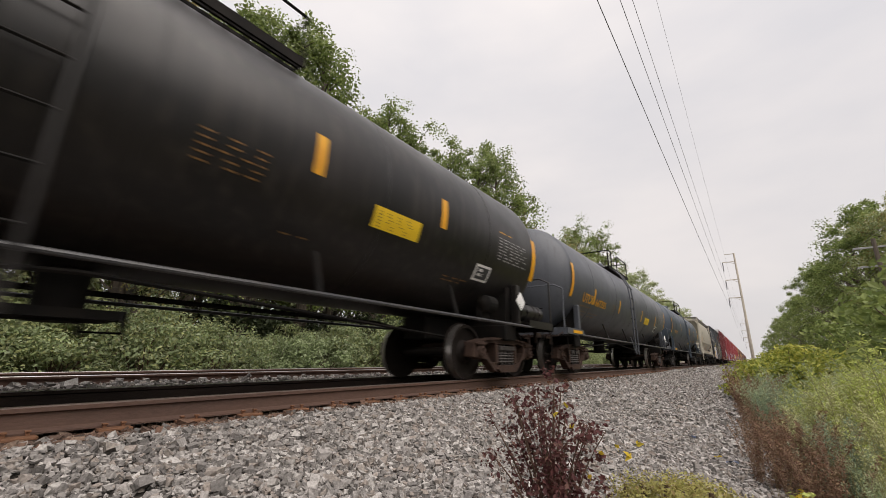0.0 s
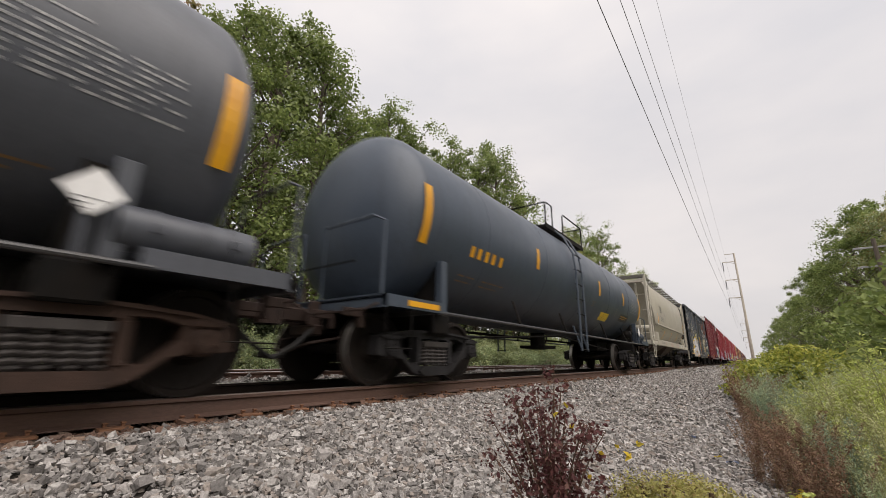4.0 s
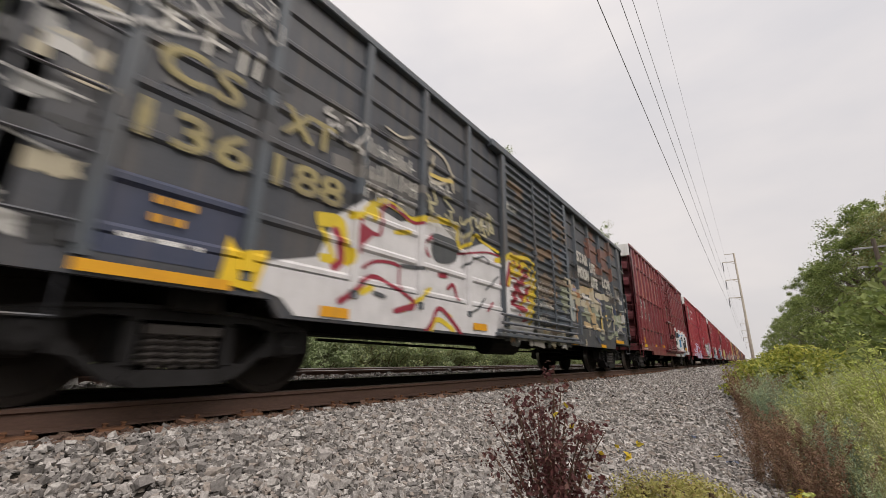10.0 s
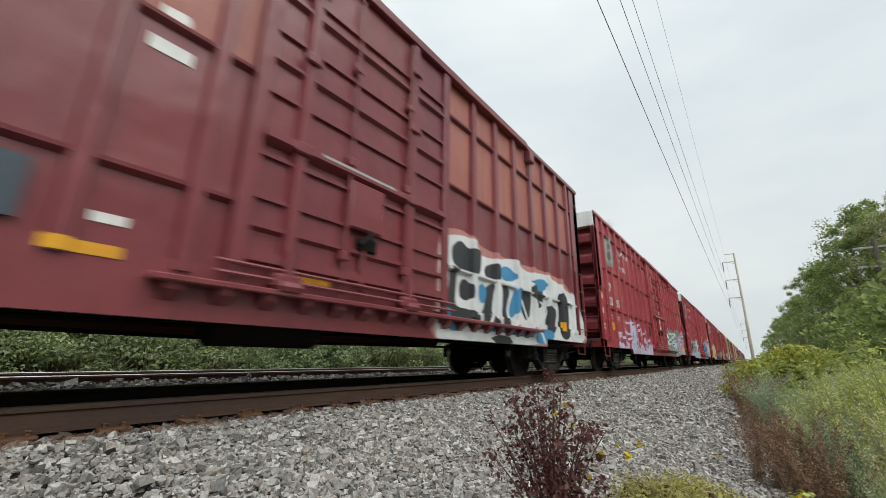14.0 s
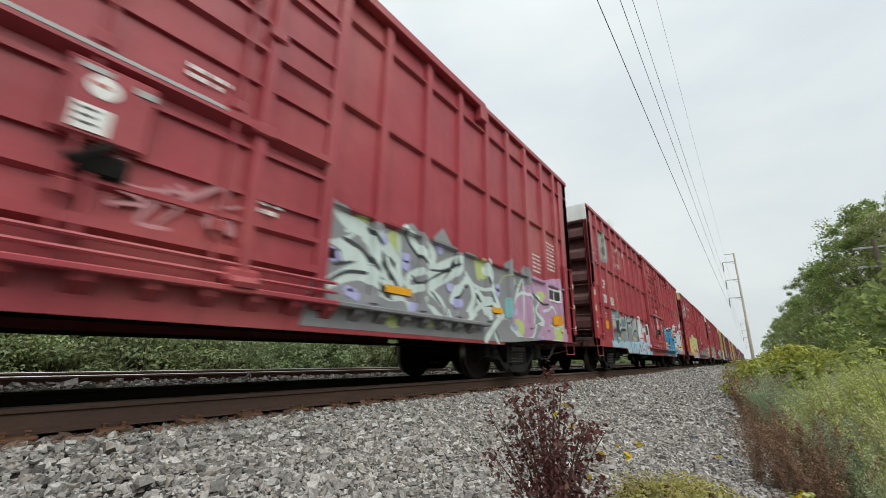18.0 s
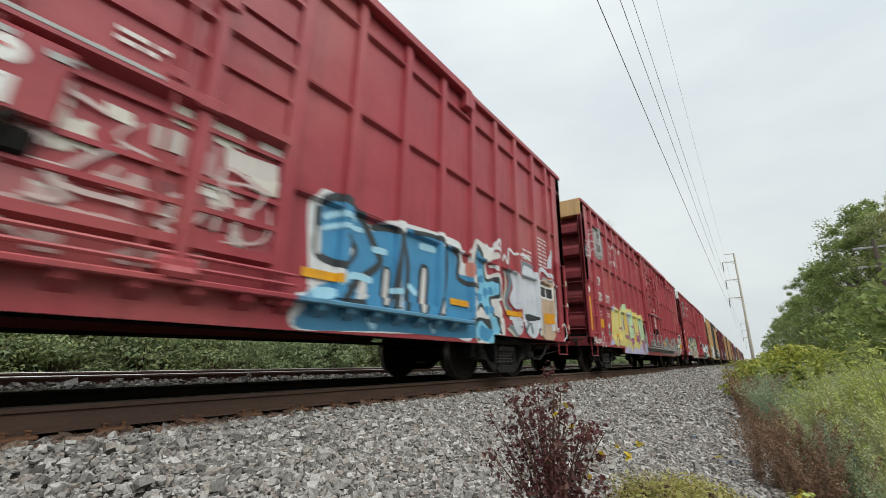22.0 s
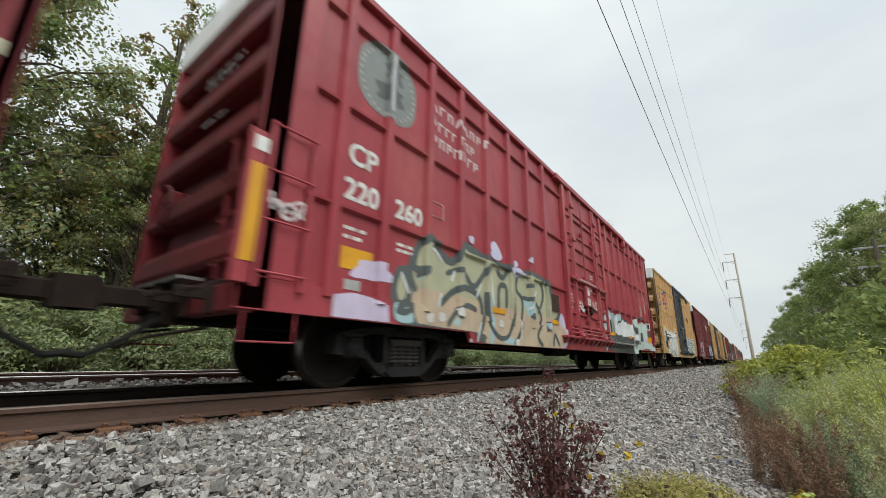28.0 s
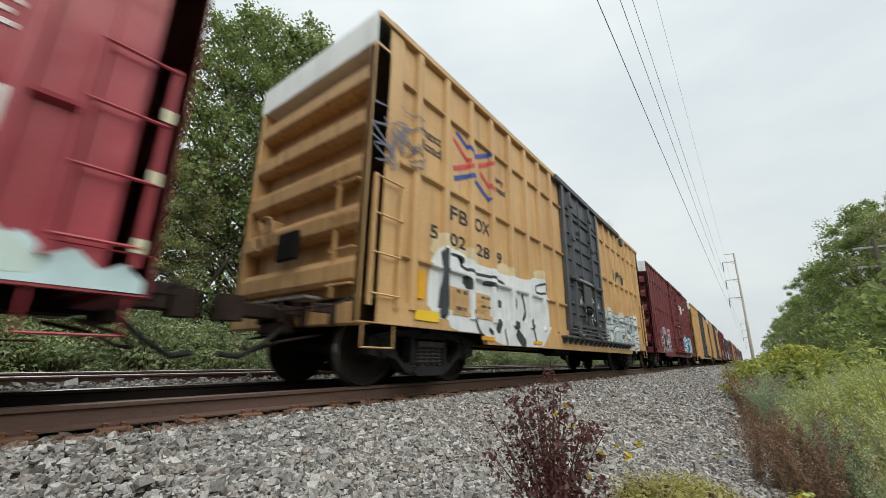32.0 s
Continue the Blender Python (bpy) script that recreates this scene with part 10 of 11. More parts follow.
daub(c, st, "navy", (0, 1.2, (11.03, 0.78), (11.13, 0.86), (12.13, 0.88), (13.85, 0.87), (13.97, 0.64), (12.16, 0.63), (11.01, 0.59)))
daub(c, st, "blue", (0, 1.4, (11.11, 1.8), (11.34, 1.95), (11.58, 1.9), (11.84, 1.59), (11.91, 1.39), (11.64, 1.13), (11.47, 0.93), (11.08, 0.85), (11.08, 0.96), (11.46, 1.17), (11.34, 1.29), (11.17, 1.36)), (0, 1.6, (11.77, 1.68), (12.05, 1.83), (12.27, 1.79), (12.24, 1.35), (12.21, 0.85), (11.13, 0.86), (11.62, 1.06), (11.76, 1.25)), (0, 1.8, (12.31, 1.82), (12.64, 1.97), (13.1, 1.91), (13.16, 1.55), (13.13, 0.87), (12.4, 0.85)), (0, 2.0, (13.22, 1.84), (13.51, 1.86), (13.55, 1.56), (13.97, 1.52), (13.89, 0.87), (13.22, 0.86)))
daub(c, st, "ink", (0.08, 2.2, (11.1, 1.83), (11.11, 1.58), (11.13, 1.34), (11.34, 1.28), (11.48, 1.28), (11.61, 1.47), (11.47, 1.62)), (0.096, 2.4, (11.11, 1.87), (11.33, 2), (11.62, 1.9), (11.86, 1.61), (11.98, 1.4), (11.69, 1.15), (11.48, 0.89), (11.78, 0.92)), (0.08, 2.6, (11.8, 1.79), (12.26, 1.84), (12.26, 1.42), (12.23, 0.85)), (0.08, 2.8, (12.33, 1.86), (12.46, 1.46), (12.45, 0.83)), (0.08, 3.0, (12.48, 1.91), (13.09, 1.96), (13.27, 1.65), (13.16, 0.84)), (0.08, 3.2, (13.32, 1.93), (13.56, 1.8), (13.56, 1.49), (13.98, 1.43)), (0.16, 4.0, (12.09, 1.38), (12.08, 0.9)), (0.208, 4.4, (12.78, 1.54), (12.75, 0.86)), (0.16, 4.8, (13.19, 1.14), (13.11, 0.88)))
daub(c, st, "pale", (0, 3.4, (11.5, 1.49), (11.58, 1.47), (11.52, 1.35)), (0, 3.6, (11.11, 1.58), (11.14, 1.61), (11.17, 1.37), (11.12, 1.34)), (0, 3.8, (11.68, 1.05), (11.76, 1.25), (11.8, 0.99), (11.63, 0.94)), (0.07, 4.2, (12.1, 1.35), (12.08, 0.92)), (0.09, 4.6, (12.78, 1.49), (12.75, 0.9)), (0.07, 5.0, (13.19, 1.11), (13.11, 0.9)))
daub(c, st, "sky", (0.07, 5.2, (11.16, 1.72), (11.36, 1.82), (11.58, 1.81)), (0.06, 5.4, (11.16, 1.6), (11.38, 1.69), (11.7, 1.72)), (0.08, 5.6, (11.38, 1.07), (11.6, 1.19), (11.88, 1.17)), (0.08, 5.8, (11.84, 1.54), (12.09, 1.55)), (0.1, 6.0, (12.66, 1.77), (13.01, 1.79)), (0.08, 6.2, (12.47, 1.22), (12.64, 1.12)), (0.12, 6.4, (11.08, 0.92), (11.37, 0.97)), (0.08, 6.6, (11.8, 0.76), (11.92, 0.65)), (0.08, 6.8, (12.87, 0.78), (12.96, 0.66)), (0.07, 7.0, (12.14, 1.1), (12.34, 1.11)))
daub(c, st, "coral", (0, 7.2, (13.77, 1.77), (13.94, 1.74), (13.9, 1.56), (13.75, 1.59)))
daub(c, st, "pale", (0, 2.6, (13.83, 1.75), (13.88, 2.07), (14.01, 2.21), (14.17, 2.22), (14.75, 2.07), (14.37, 1.88), (14.42, 1.68), (14.71, 1.75), (14.78, 1.34), (14.65, 1.27), (14.76, 1.13), (14.87, 0.94), (14.85, 0.67), (14.61, 0.74), (14.5, 0.58), (14.04, 0.54), (13.94, 1.04), (13.93, 1.39)), (0, 3.4, (13.94, 1.04), (14.07, 1.04), (14.2, 1.13), (14.37, 0.96), (14.08, 0.96), (13.95, 0.94)))
daub(c, st, "ink", (0, 2.8, (13.89, 1.69), (13.95, 1.99), (14.08, 2.15), (14.28, 2.01), (14.35, 1.62), (14.67, 1.68), (14.71, 1.35), (14.5, 1.27), (14.68, 0.95), (14.78, 0.74), (14.61, 0.76), (14.5, 0.56), (14.15, 0.65), (14.03, 0.6), (13.95, 0.94), (14.08, 0.97), (13.94, 1.29), (14.1, 1.46), (14.01, 1.56)), (0, 8.0, (15.77, 1.17), (16.22, 1.16), (16.22, 1.08), (15.8, 1.05)))
daub(c, st, "star", (0, 3.0, (13.93, 1.7), (13.99, 1.94), (14.09, 2.04), (14.24, 1.93), (14.31, 1.57), (14.62, 1.6), (14.64, 1.38), (14.43, 1.29), (14.64, 0.9), (14.7, 0.79), (14.49, 0.6), (14.35, 0.63), (14.45, 0.82), (14.22, 1.19), (14.06, 1.12), (13.97, 1.3), (14.13, 1.41), (14.1, 1.61), (14.02, 1.58)), (0, 3.2, (13.98, 0.81), (14.12, 0.91), (14.4, 0.78), (14.57, 0.79), (14.41, 0.59), (14.01, 0.66)))
daub(c, st, "blue", (0, 3.6, (13.96, 1.93), (14.08, 2.03), (14.24, 1.92), (14.22, 1.76), (14.05, 1.76)), (0, 3.8, (14.11, 0.84), (14.29, 0.8), (14.49, 0.78), (14.3, 0.61), (14.08, 0.67)), ("dot", 4.0, (13.97, 1.66), (14.19, 1.58), (14.14, 1.28), (14.32, 1.39), (14.48, 1.42), (14.36, 1.1), (14.52, 1.12)), (0.04, 4.2, (14.25, 1.32), (14.39, 1.41)), (0.04, 4.4, (14.3, 1.46), (14.33, 1.27)))
daub(c, st, "white", (0.06, 4.6, (14.35, 2.2), (14.49, 2.14), (14.69, 2.2), (14.8, 2.09)), (0.05, 4.8, (14.58, 2.12), (14.7, 2.36), (14.78, 2.17)), (0.05, 5.0, (14.44, 1.83), (14.63, 1.86), (14.66, 1.79)), (0.05, 5.2, (14.93, 2.02), (15, 2.15), (15.12, 2.02), (15.17, 2.3), (15.34, 2.26), (15.45, 2.26)), (0.05, 5.4, (15.53, 2.11), (15.68, 2.31), (16.1, 2.29)), (0.04, 9.4, (17.3, 0.91), (17.6, 1.11), (17.73, 0.87), (17.51, 0.74)))
daub(c, st, "slate", (0.12, 5.6, (15.03, 1.89), (15.18, 1.75), (15.14, 1.57), (14.98, 1.33), (15.08, 1.2), (15.21, 1.16)), (0.12, 6.0, (15.02, 0.88), (15.19, 0.84), (15.37, 0.73)), (0.08, 7.0, (15.66, 1.99), (15.77, 2.15), (16.19, 2.13)), (0.04, 8.6, (16.51, 0.82), (16.48, 1.43), (16.63, 1.99), (17.02, 1.95)), (0.08, 9.2, (15.67, 0.83), (15.85, 1.02), (15.95, 0.81)))
daub(c, st, "cream", (0.05, 5.8, (14.95, 1.87), (15.02, 1.69), (14.99, 1.52), (14.92, 1.31), (15.02, 1.16), (15.16, 1.11)), (0.05, 6.2, (14.96, 0.85), (15.16, 0.77), (15.3, 0.67)))
daub(c, st, "frost", (0, 6.4, (15.19, 1.88), (15.47, 1.86), (15.57, 1.5), (15.48, 1.23), (15.26, 1.26), (15.14, 1.39), (15.28, 1.61)), (0, 6.6, (15.12, 1.13), (15.4, 1.09), (15.55, 0.87), (15.38, 0.75), (15.18, 0.91)), (0, 6.8, (15.59, 2.15), (16.29, 2.02), (16.33, 1.27), (16.22, 0.84), (15.95, 0.73), (15.67, 0.88), (15.54, 1.44), (15.53, 1.88)), (0.09, 8.4, (16.33, 0.79), (16.36, 1.4), (16.51, 2.14), (16.97, 2.1), (17.31, 1.84), (17.25, 0.96)), (0.07, 8.8, (16.96, 2.26), (17.03, 2.68), (17.18, 2.34)), (0.07, 9.0, (16.92, 0.89), (17.07, 1.21), (17.22, 0.92)))
daub(c, st, "lilac", (0.02, 7.2, (15.29, 1.52), (15.55, 1.5)), (0.02, 7.4, (15.7, 1.71), (16.16, 1.76)), (0.02, 7.6, (15.71, 1.43), (16.19, 1.43)), (0.02, 7.8, (15.32, 1.33), (15.52, 1.35)))
daub(c, st, "tan", (0, 8.2, (16.53, 1.91), (17.08, 1.93), (17.07, 0.81), (16.38, 0.8), (16.47, 1.3)))

# yellow graffiti
c, st = red_car(126.1, "277", "yellow", True, "buff_grey", None, (0.55, 0.45, 0.45), (0.34, 0.33, 0.32), (2.54, 5.03, 10.96, 13.35))
rg = random.Random(277)
bm = B()
bays = [0.6] + RED_POSTS + [7.5]
for a, b in zip(bays, bays[1:]):
    for z in (2.30, 2.62, 2.95, 3.28, 3.60, 3.95, 4.42, 4.62):
        for k in (0.27, 0.73):
            if rg.random() < 0.72:
                y, w = a + (b - a) * (k + rg.uniform(-0.08, 0.08)), z + rg.uniform(-0.06, 0.06)
                bm.faces.new([bm.verts.new((SIDE + 0.003, y + 0.02 * math.cos(q), w + 0.02 * math.sin(q))) for q in (0, 1.05, 2.09, 3.14, 4.19, 5.24)])
part("rivet_mark", bm, "under", c, "dark stains round the rivets")["kind"] = "stuff"
daub(c, st, "pinkwash", (0, 1.0, (1.68, 0.78), (1.81, 0.93), (2.08, 1.07), (2.35, 1.19), (2.32, 0.99), (2.07, 0.81), (1.81, 0.74)))
daub(c, st, "teal", (0.06, 1.2, (1.69, 1.19), (1.86, 1.11), (2.07, 1.11)), ("dot", 1.4, (1.89, 1.31), (1.98, 1.14), (2.03, 1.13)))
daub(c, st, "pale", ("dot", 1.6, (2.01, 1.34), (2.03, 1.36)))
daub(c, st, "lavender", (0, 1.8, (1.87, 0.78), (2.12, 0.96), (2.75, 0.92), (3.49, 0.88), (4.7, 0.99), (6.77, 1.03), (7.16, 0.62), (3.66, 0.57), (3.53, 0.73), (3.21, 0.92)), (0, 2.6, (2.33, 1.91), (2.48, 2.08), (2.73, 2.09), (2.69, 1.97), (2.45, 1.8)))
daub(c, st, "yellow", (0, 2.0, (2.3, 1.37), (2.36, 1.88), (2.57, 1.98), (3.17, 1.92), (3.47, 2.06), (4.26, 2.12), (5, 2.11), (6.09, 2.05), (6.93, 2.02), (6.85, 1.08), (4.72, 0.67), (3.64, 0.78), (2.77, 0.82), (2.21, 0.93)), (0, 2.4, (2.31, 1.62), (2.37, 1.91), (2.58, 1.97), (2.86, 1.96), (3.17, 1.92), (3.15, 1.6), (2.95, 1.32), (2.65, 1.26), (2.51, 1.32), (2.31, 1.37)), (0, 3.0, (2.32, 1.08), (2.53, 1.25), (3.07, 1.29), (3.48, 1.27), (4.32, 1.29), (4.65, 0.95), (4.72, 0.63), (4.21, 0.9), (3.79, 0.8), (3.49, 0.82), (3.23, 1.02), (2.87, 0.83), (2.58, 0.75), (2.2, 0.92)))
daub(c, st, "yellow", (0, 3.6, (4.04, 2.03), (4.29, 2.02), (4.22, 1.34), (3.87, 1.21), (3.93, 1.55)))
daub(c, st, "amber", (0, 2.2, (2.45, 1.78), (2.88, 1.85), (3.05, 1.74), (2.83, 1.34), (2.59, 1.31)))
daub(c, st, "lime2", (0.08, 2.8, (2.47, 1.88), (2.75, 1.96), (3.13, 1.96)))
daub(c, st, "green", (0, 3.2, (3.25, 1.93), (3.48, 2.11), (3.64, 1.84), (3.78, 1.39), (3.4, 1.3), (3.22, 1.45), (3.41, 1.68)), (0, 3.4, (3.71, 2.09), (3.92, 2.22), (4.26, 2.13), (4.18, 1.96), (3.73, 1.88)))
daub(c, st, "plum", (0, 4.6, (3.76, 1.73), (4.24, 1.9), (4.15, 1.55), (3.78, 1.32)), (0, 5.0, (3.11, 1.36), (3.39, 1.39), (3.53, 1.2), (3.31, 1.19)), (0, 5.4, (3.8, 1.14), (4.23, 1.17), (4.11, 0.99)), (0.03, 5.6, (2.48, 1.27), (2.74, 1.17), (2.87, 1.04)), (0, 5.8, (2.75, 0.97), (2.88, 0.96), (2.88, 0.78), (2.8, 0.78)), (0, 6.0, (3.29, 1.77), (3.46, 1.71), (3.33, 1.58)))
daub(c, st, "yellow", (0, 4.2, (3.78, 1.95), (3.99, 1.99), (4.19, 1.96), (4.65, 1.99), (5.17, 1.94), (5.48, 1.92), (5.97, 1.93), (6.35, 1.92), (6.55, 1.63), (6.56, 1.12), (6.41, 0.75), (5.62, 0.72), (4.58, 0.64), (4.01, 0.87)), (0.1, 6.2, (4.67, 0.76), (4.92, 0.97), (5.31, 1.05), (5.65, 0.79)))
daub(c, st, "lavender", (0, 4.4, (3.98, 1.98), (4.27, 1.99), (4.64, 1.95), (4.62, 1.66), (4.43, 1.6), (4.22, 1.65), (4.08, 1.79)), (0, 4.6, (4.01, 0.87), (4.29, 0.76), (4.57, 0.64), (4.95, 0.81), (5.62, 0.74), (6.05, 0.97), (6.52, 0.57), (6.29, 0.56), (4.6, 0.56), (4.08, 0.56)), (0, 5.8, (5.64, 1.82), (5.99, 1.78), (6.09, 1.62), (5.85, 1.59)))
daub(c, st, "plum", (0, 4.8, (4.33, 1.25), (4.42, 1.63), (4.56, 1.2), (4.81, 1.1), (4.65, 0.7), (4.49, 0.9)), (0, 5.2, (4.73, 1.54), (4.86, 1.51), (4.77, 1.41)), (0, 5.4, (5.01, 1.58), (5.24, 1.78), (5.38, 1.33), (5.26, 1.24), (5.23, 1.5)), (0, 6.0, (5.4, 1.24), (5.81, 1.17), (5.7, 0.98), (5.4, 0.93)), (0, 6.6, (6.1, 1.64), (6.21, 1.24), (6.07, 1.05), (5.96, 1.31)), (0, 6.8, (6.43, 1.1), (6.85, 0.59), (6.28, 0.73), (6.18, 0.95)), (0.035, 7.2, (4.09, 1.27), (4.29, 1.32), (4.41, 1.45)), (0.03, 7.4, (5.37, 1.23), (5.57, 1.33), (5.85, 1.34)))
daub(c, st, "green", (0, 5.0, (4.64, 2.01), (4.85, 2.01), (5.13, 1.95), (4.95, 1.69), (4.75, 1.56), (4.77, 1.43), (4.99, 1.57), (5.22, 1.5), (5.19, 1.24), (4.63, 1.09), (4.52, 1.1), (4.54, 1.45), (4.63, 1.76)), (0, 6.4, (6.01, 1.91), (6.35, 1.92), (6.56, 1.64), (6.56, 1.12), (6.33, 0.97), (6.2, 1.24), (6.08, 1.63)))
daub(c, st, "amber", (0, 5.6, (3.82, 1.76), (3.97, 1.82), (4.12, 1.61), (4.06, 1.28), (3.93, 1.26)))
daub(c, st, "teal", (0.1, 7.0, (6.56, 0.88), (6.73, 0.59)))
spray(c, st, [rect(6.95, 10.8, 0.76, 1.50)], tint(0.25, 0.24, 0.232), 0.9, "buffed_patch", "grey painted-over patch")
spray(c, st, [[(10.85, 0.62), (16.2, 0.62), (16.2, 1.5), (15.1, 1.22), (14.2, 1.55), (13.3, 1.3), (12.3, 1.5), (11.5, 1.28), (10.85, 1.55)]], tint(0.25, 0.24, 0.232), 0.9, "buffed_patch", "grey painted-over patch")
patchwork(c, st, 361, 6.95, 16.3, 0.7, 1.45, 110, [(0.20, 0.19, 0.18), (0.30, 0.29, 0.28), (0.16, 0.13, 0.115), (0.24, 0.07, 0.07), (0.34, 0.33, 0.31), (0.20, 0.24, 0.24)], 0.55, 1.2, "streaky grey overpaint")
piece(c, st, 43, 16.2, 17.2, 0.85, 1.6, 2, [(0.60, 0.58, 0.50), (0.5, 0.42, 0.3)], (0.12, 0.12, 0.12))
scrawl(c, st, 44, 0.7, 1.5, 3.2, 4.1, (0.55, 0.46, 0.48), 0.028, 3)
scrawl(c, st, 46, 0.04, 1.25, 0.76, 0.98, (0.60, 0.57, 0.58), 0.035, 5)
scrawl(c, st, 45, 0.1, 0.55, 3.0, 3.8, (0.60, 0.50, 0.52), 0.035, 2)

# olive and tan graffiti
c, st = red_car(145.45, "260", "white", True, None, None, (0.60, 0.50, 0.50), (0.20, 0.215, 0.21), ledge="ledge_grey")
daub(c, st, "iceblue", (0, 1.0, (10.4, 1.58), (10.97, 1.85), (11.47, 1.69), (11.64, 1.12), (10.88, 1.0), (10.55, 0.65), (10.38, 0.63)))
daub(c, st, "white", (0, 1.4, (10.56, 1.62), (10.97, 1.79), (11.35, 1.61), (11.46, 1.19), (10.91, 1.08), (10.65, 0.99)), (0.05, 1.6, (10.2, 1.24), (10.43, 0.97), (10.34, 0.68)), (0.04, 1.8, (10.27, 1.37), (10.47, 1.17)))
daub(c, st, "dusk", (0.035, 2.2, (10.7, 1.52), (10.99, 1.5), (11.05, 1.26), (10.8, 1.19), (10.7, 1.49)), (0.03, 2.4, (10.35, 1.22), (10.54, 0.76)), (0.03, 2.6, (10.61, 1.04), (11.46, 1.1)), (0, 2.8, (10.59, 0.94), (11.69, 1.04), (11.7, 0.64), (10.61, 0.67)))
rg = random.Random(9)
spray(c, st, [[(0.95, 0.73), (1.75, 0.73), (1.72, 0.92), (1.45, 0.98), (1.2, 1.0), (0.95, 0.95)], blob(rg, 1.5, 1.28, 0.28, 0.12, 3, 0.25, 24)], tint(0.58, 0.50, 0.66), 1.8, "graffiti_cloud", "lilac sprayed cloud")
daub(c, st, "dusk", (0, 1.0, (1.86, 0.76), (1.81, 1.18), (1.89, 1.38), (2.12, 1.52), (2.16, 1.67), (2.3, 1.88), (2.57, 1.98), (2.81, 1.81), (3.05, 1.78), (3.26, 2.08), (3.58, 2.07), (4.14, 1.98), (4.68, 2), (5.33, 2.01), (6.12, 2.05), (6.75, 1.83), (7.15, 1.28), (7.08, 0.61), (4.1, 0.54), (3.51, 0.72), (2.49, 0.73)), (0.096, 3.0, (1.83, 0.97), (1.86, 1.24), (1.95, 1.4), (2.08, 1.25), (2.09, 1.04), (1.88, 0.92)), (0.096, 3.2, (2.16, 1.62), (2.12, 1.36), (2.24, 1.16)), (0.08, 3.4, (1.85, 0.89), (2, 0.87), (2.15, 0.94)), (0.048, 3.6, (2.17, 1.46), (2.46, 1.51)), (0.048, 3.8, (2.2, 1.41), (2.46, 1.48)))
daub(c, st, "dusk", (0.064, 4.0, (2.23, 1.35), (2.45, 1.46)), (0.112, 4.2, (2.18, 1.42), (2.2, 1.64), (2.32, 1.84), (2.56, 1.94), (2.76, 1.75), (3.02, 1.7), (3.2, 1.9), (3.26, 2.05)), (0.096, 4.4, (2.73, 1.04), (3.01, 1.25), (3.33, 1.37), (3.73, 1.28), (3.82, 0.97), (3.61, 0.59)), (0.08, 4.6, (2.86, 1.5), (3.23, 1.62), (3.47, 1.48), (3.46, 1.34)), (0.096, 4.8, (3.39, 1.52), (3.64, 1.44), (4.05, 1.87)), (0.08, 5.0, (2.86, 0.77), (3.07, 0.98), (3.4, 1.11), (3.67, 1.06)), (0.08, 5.2, (3.92, 1.38), (3.98, 0.92), (4.31, 0.68), (4.66, 0.78), (4.88, 1.33), (4.93, 1.9)), (0.096, 5.4, (4.35, 1.17), (4.39, 1.53), (4.63, 1.56), (4.63, 1.2)))
daub(c, st, "dusk", (0.096, 5.6, (4.31, 1.82), (4.52, 1.72), (4.75, 1.93)), (0.08, 5.8, (5.09, 1.85), (5.02, 1.59), (5.26, 1.39), (5.13, 0.9), (4.8, 0.58)), (0.08, 6.0, (5.21, 1.46), (5.72, 1.5), (5.72, 1.73), (5.45, 1.71)), (0.08, 6.2, (5.79, 1.47), (6.1, 1.16), (5.8, 0.79), (6.02, 0.6)), (0.08, 6.4, (6.05, 2), (6.25, 1.64), (5.94, 1.23)), (0.096, 6.6, (6.44, 1.87), (6.58, 1.5), (6.85, 1.44)), (0.08, 6.8, (6.54, 0.6), (6.66, 0.85), (6.88, 0.62)), ("dot", 7.0, (3.17, 0.98), (6.38, 1.03), (6.32, 0.95), (5.63, 1.14)))
daub(c, st, "olive", (0, 1.2, (2.19, 1.65), (2.33, 1.83), (2.56, 1.88), (2.81, 1.68), (3.08, 1.7), (3.27, 1.99), (3.59, 1.92), (4.14, 1.91), (4.63, 1.86), (5.2, 1.88), (5.95, 1.96), (6.55, 1.75), (6.84, 1.19), (3.84, 1.04), (2.72, 1.14), (2.23, 1.19)), (0, 1.6, (1.88, 1.2), (1.95, 1.39), (2.07, 1.34), (2.21, 1.19), (1.98, 0.99)))
daub(c, st, "tanp", (0, 1.4, (2.21, 1.18), (2.71, 1.22), (3.35, 1.22), (4.84, 1.19), (7.04, 1.15), (7.02, 0.6), (4.1, 0.54), (3.82, 0.71), (2.49, 0.75), (2.21, 0.81)))
daub(c, st, "iceblue", (0, 1.8, (1.83, 0.97), (2.02, 0.96), (2.14, 0.89), (2.14, 0.76), (1.86, 0.77)), (0, 2.0, (4, 1.26), (4.12, 1.35), (4.16, 0.94), (4.09, 0.58), (4, 0.61)), (0, 2.2, (5.29, 1.48), (5.78, 1.3), (5.88, 1.09), (5.57, 1.1)), (0, 2.4, (4.4, 0.62), (4.62, 0.73), (4.98, 0.58)), (0, 2.6, (2.22, 1.35), (2.36, 1.43), (2.33, 1.33)), (0, 2.8, (3, 0.81), (3.17, 0.94), (3.15, 0.8)), ("dot", 7.4, (6.39, 1.01)))
daub(c, st, "pale", ("dot", 7.2, (3.18, 0.99), (2.48, 0.85), (2.73, 0.88), (4.36, 0.91), (3.38, 0.57), (4.92, 0.62)))
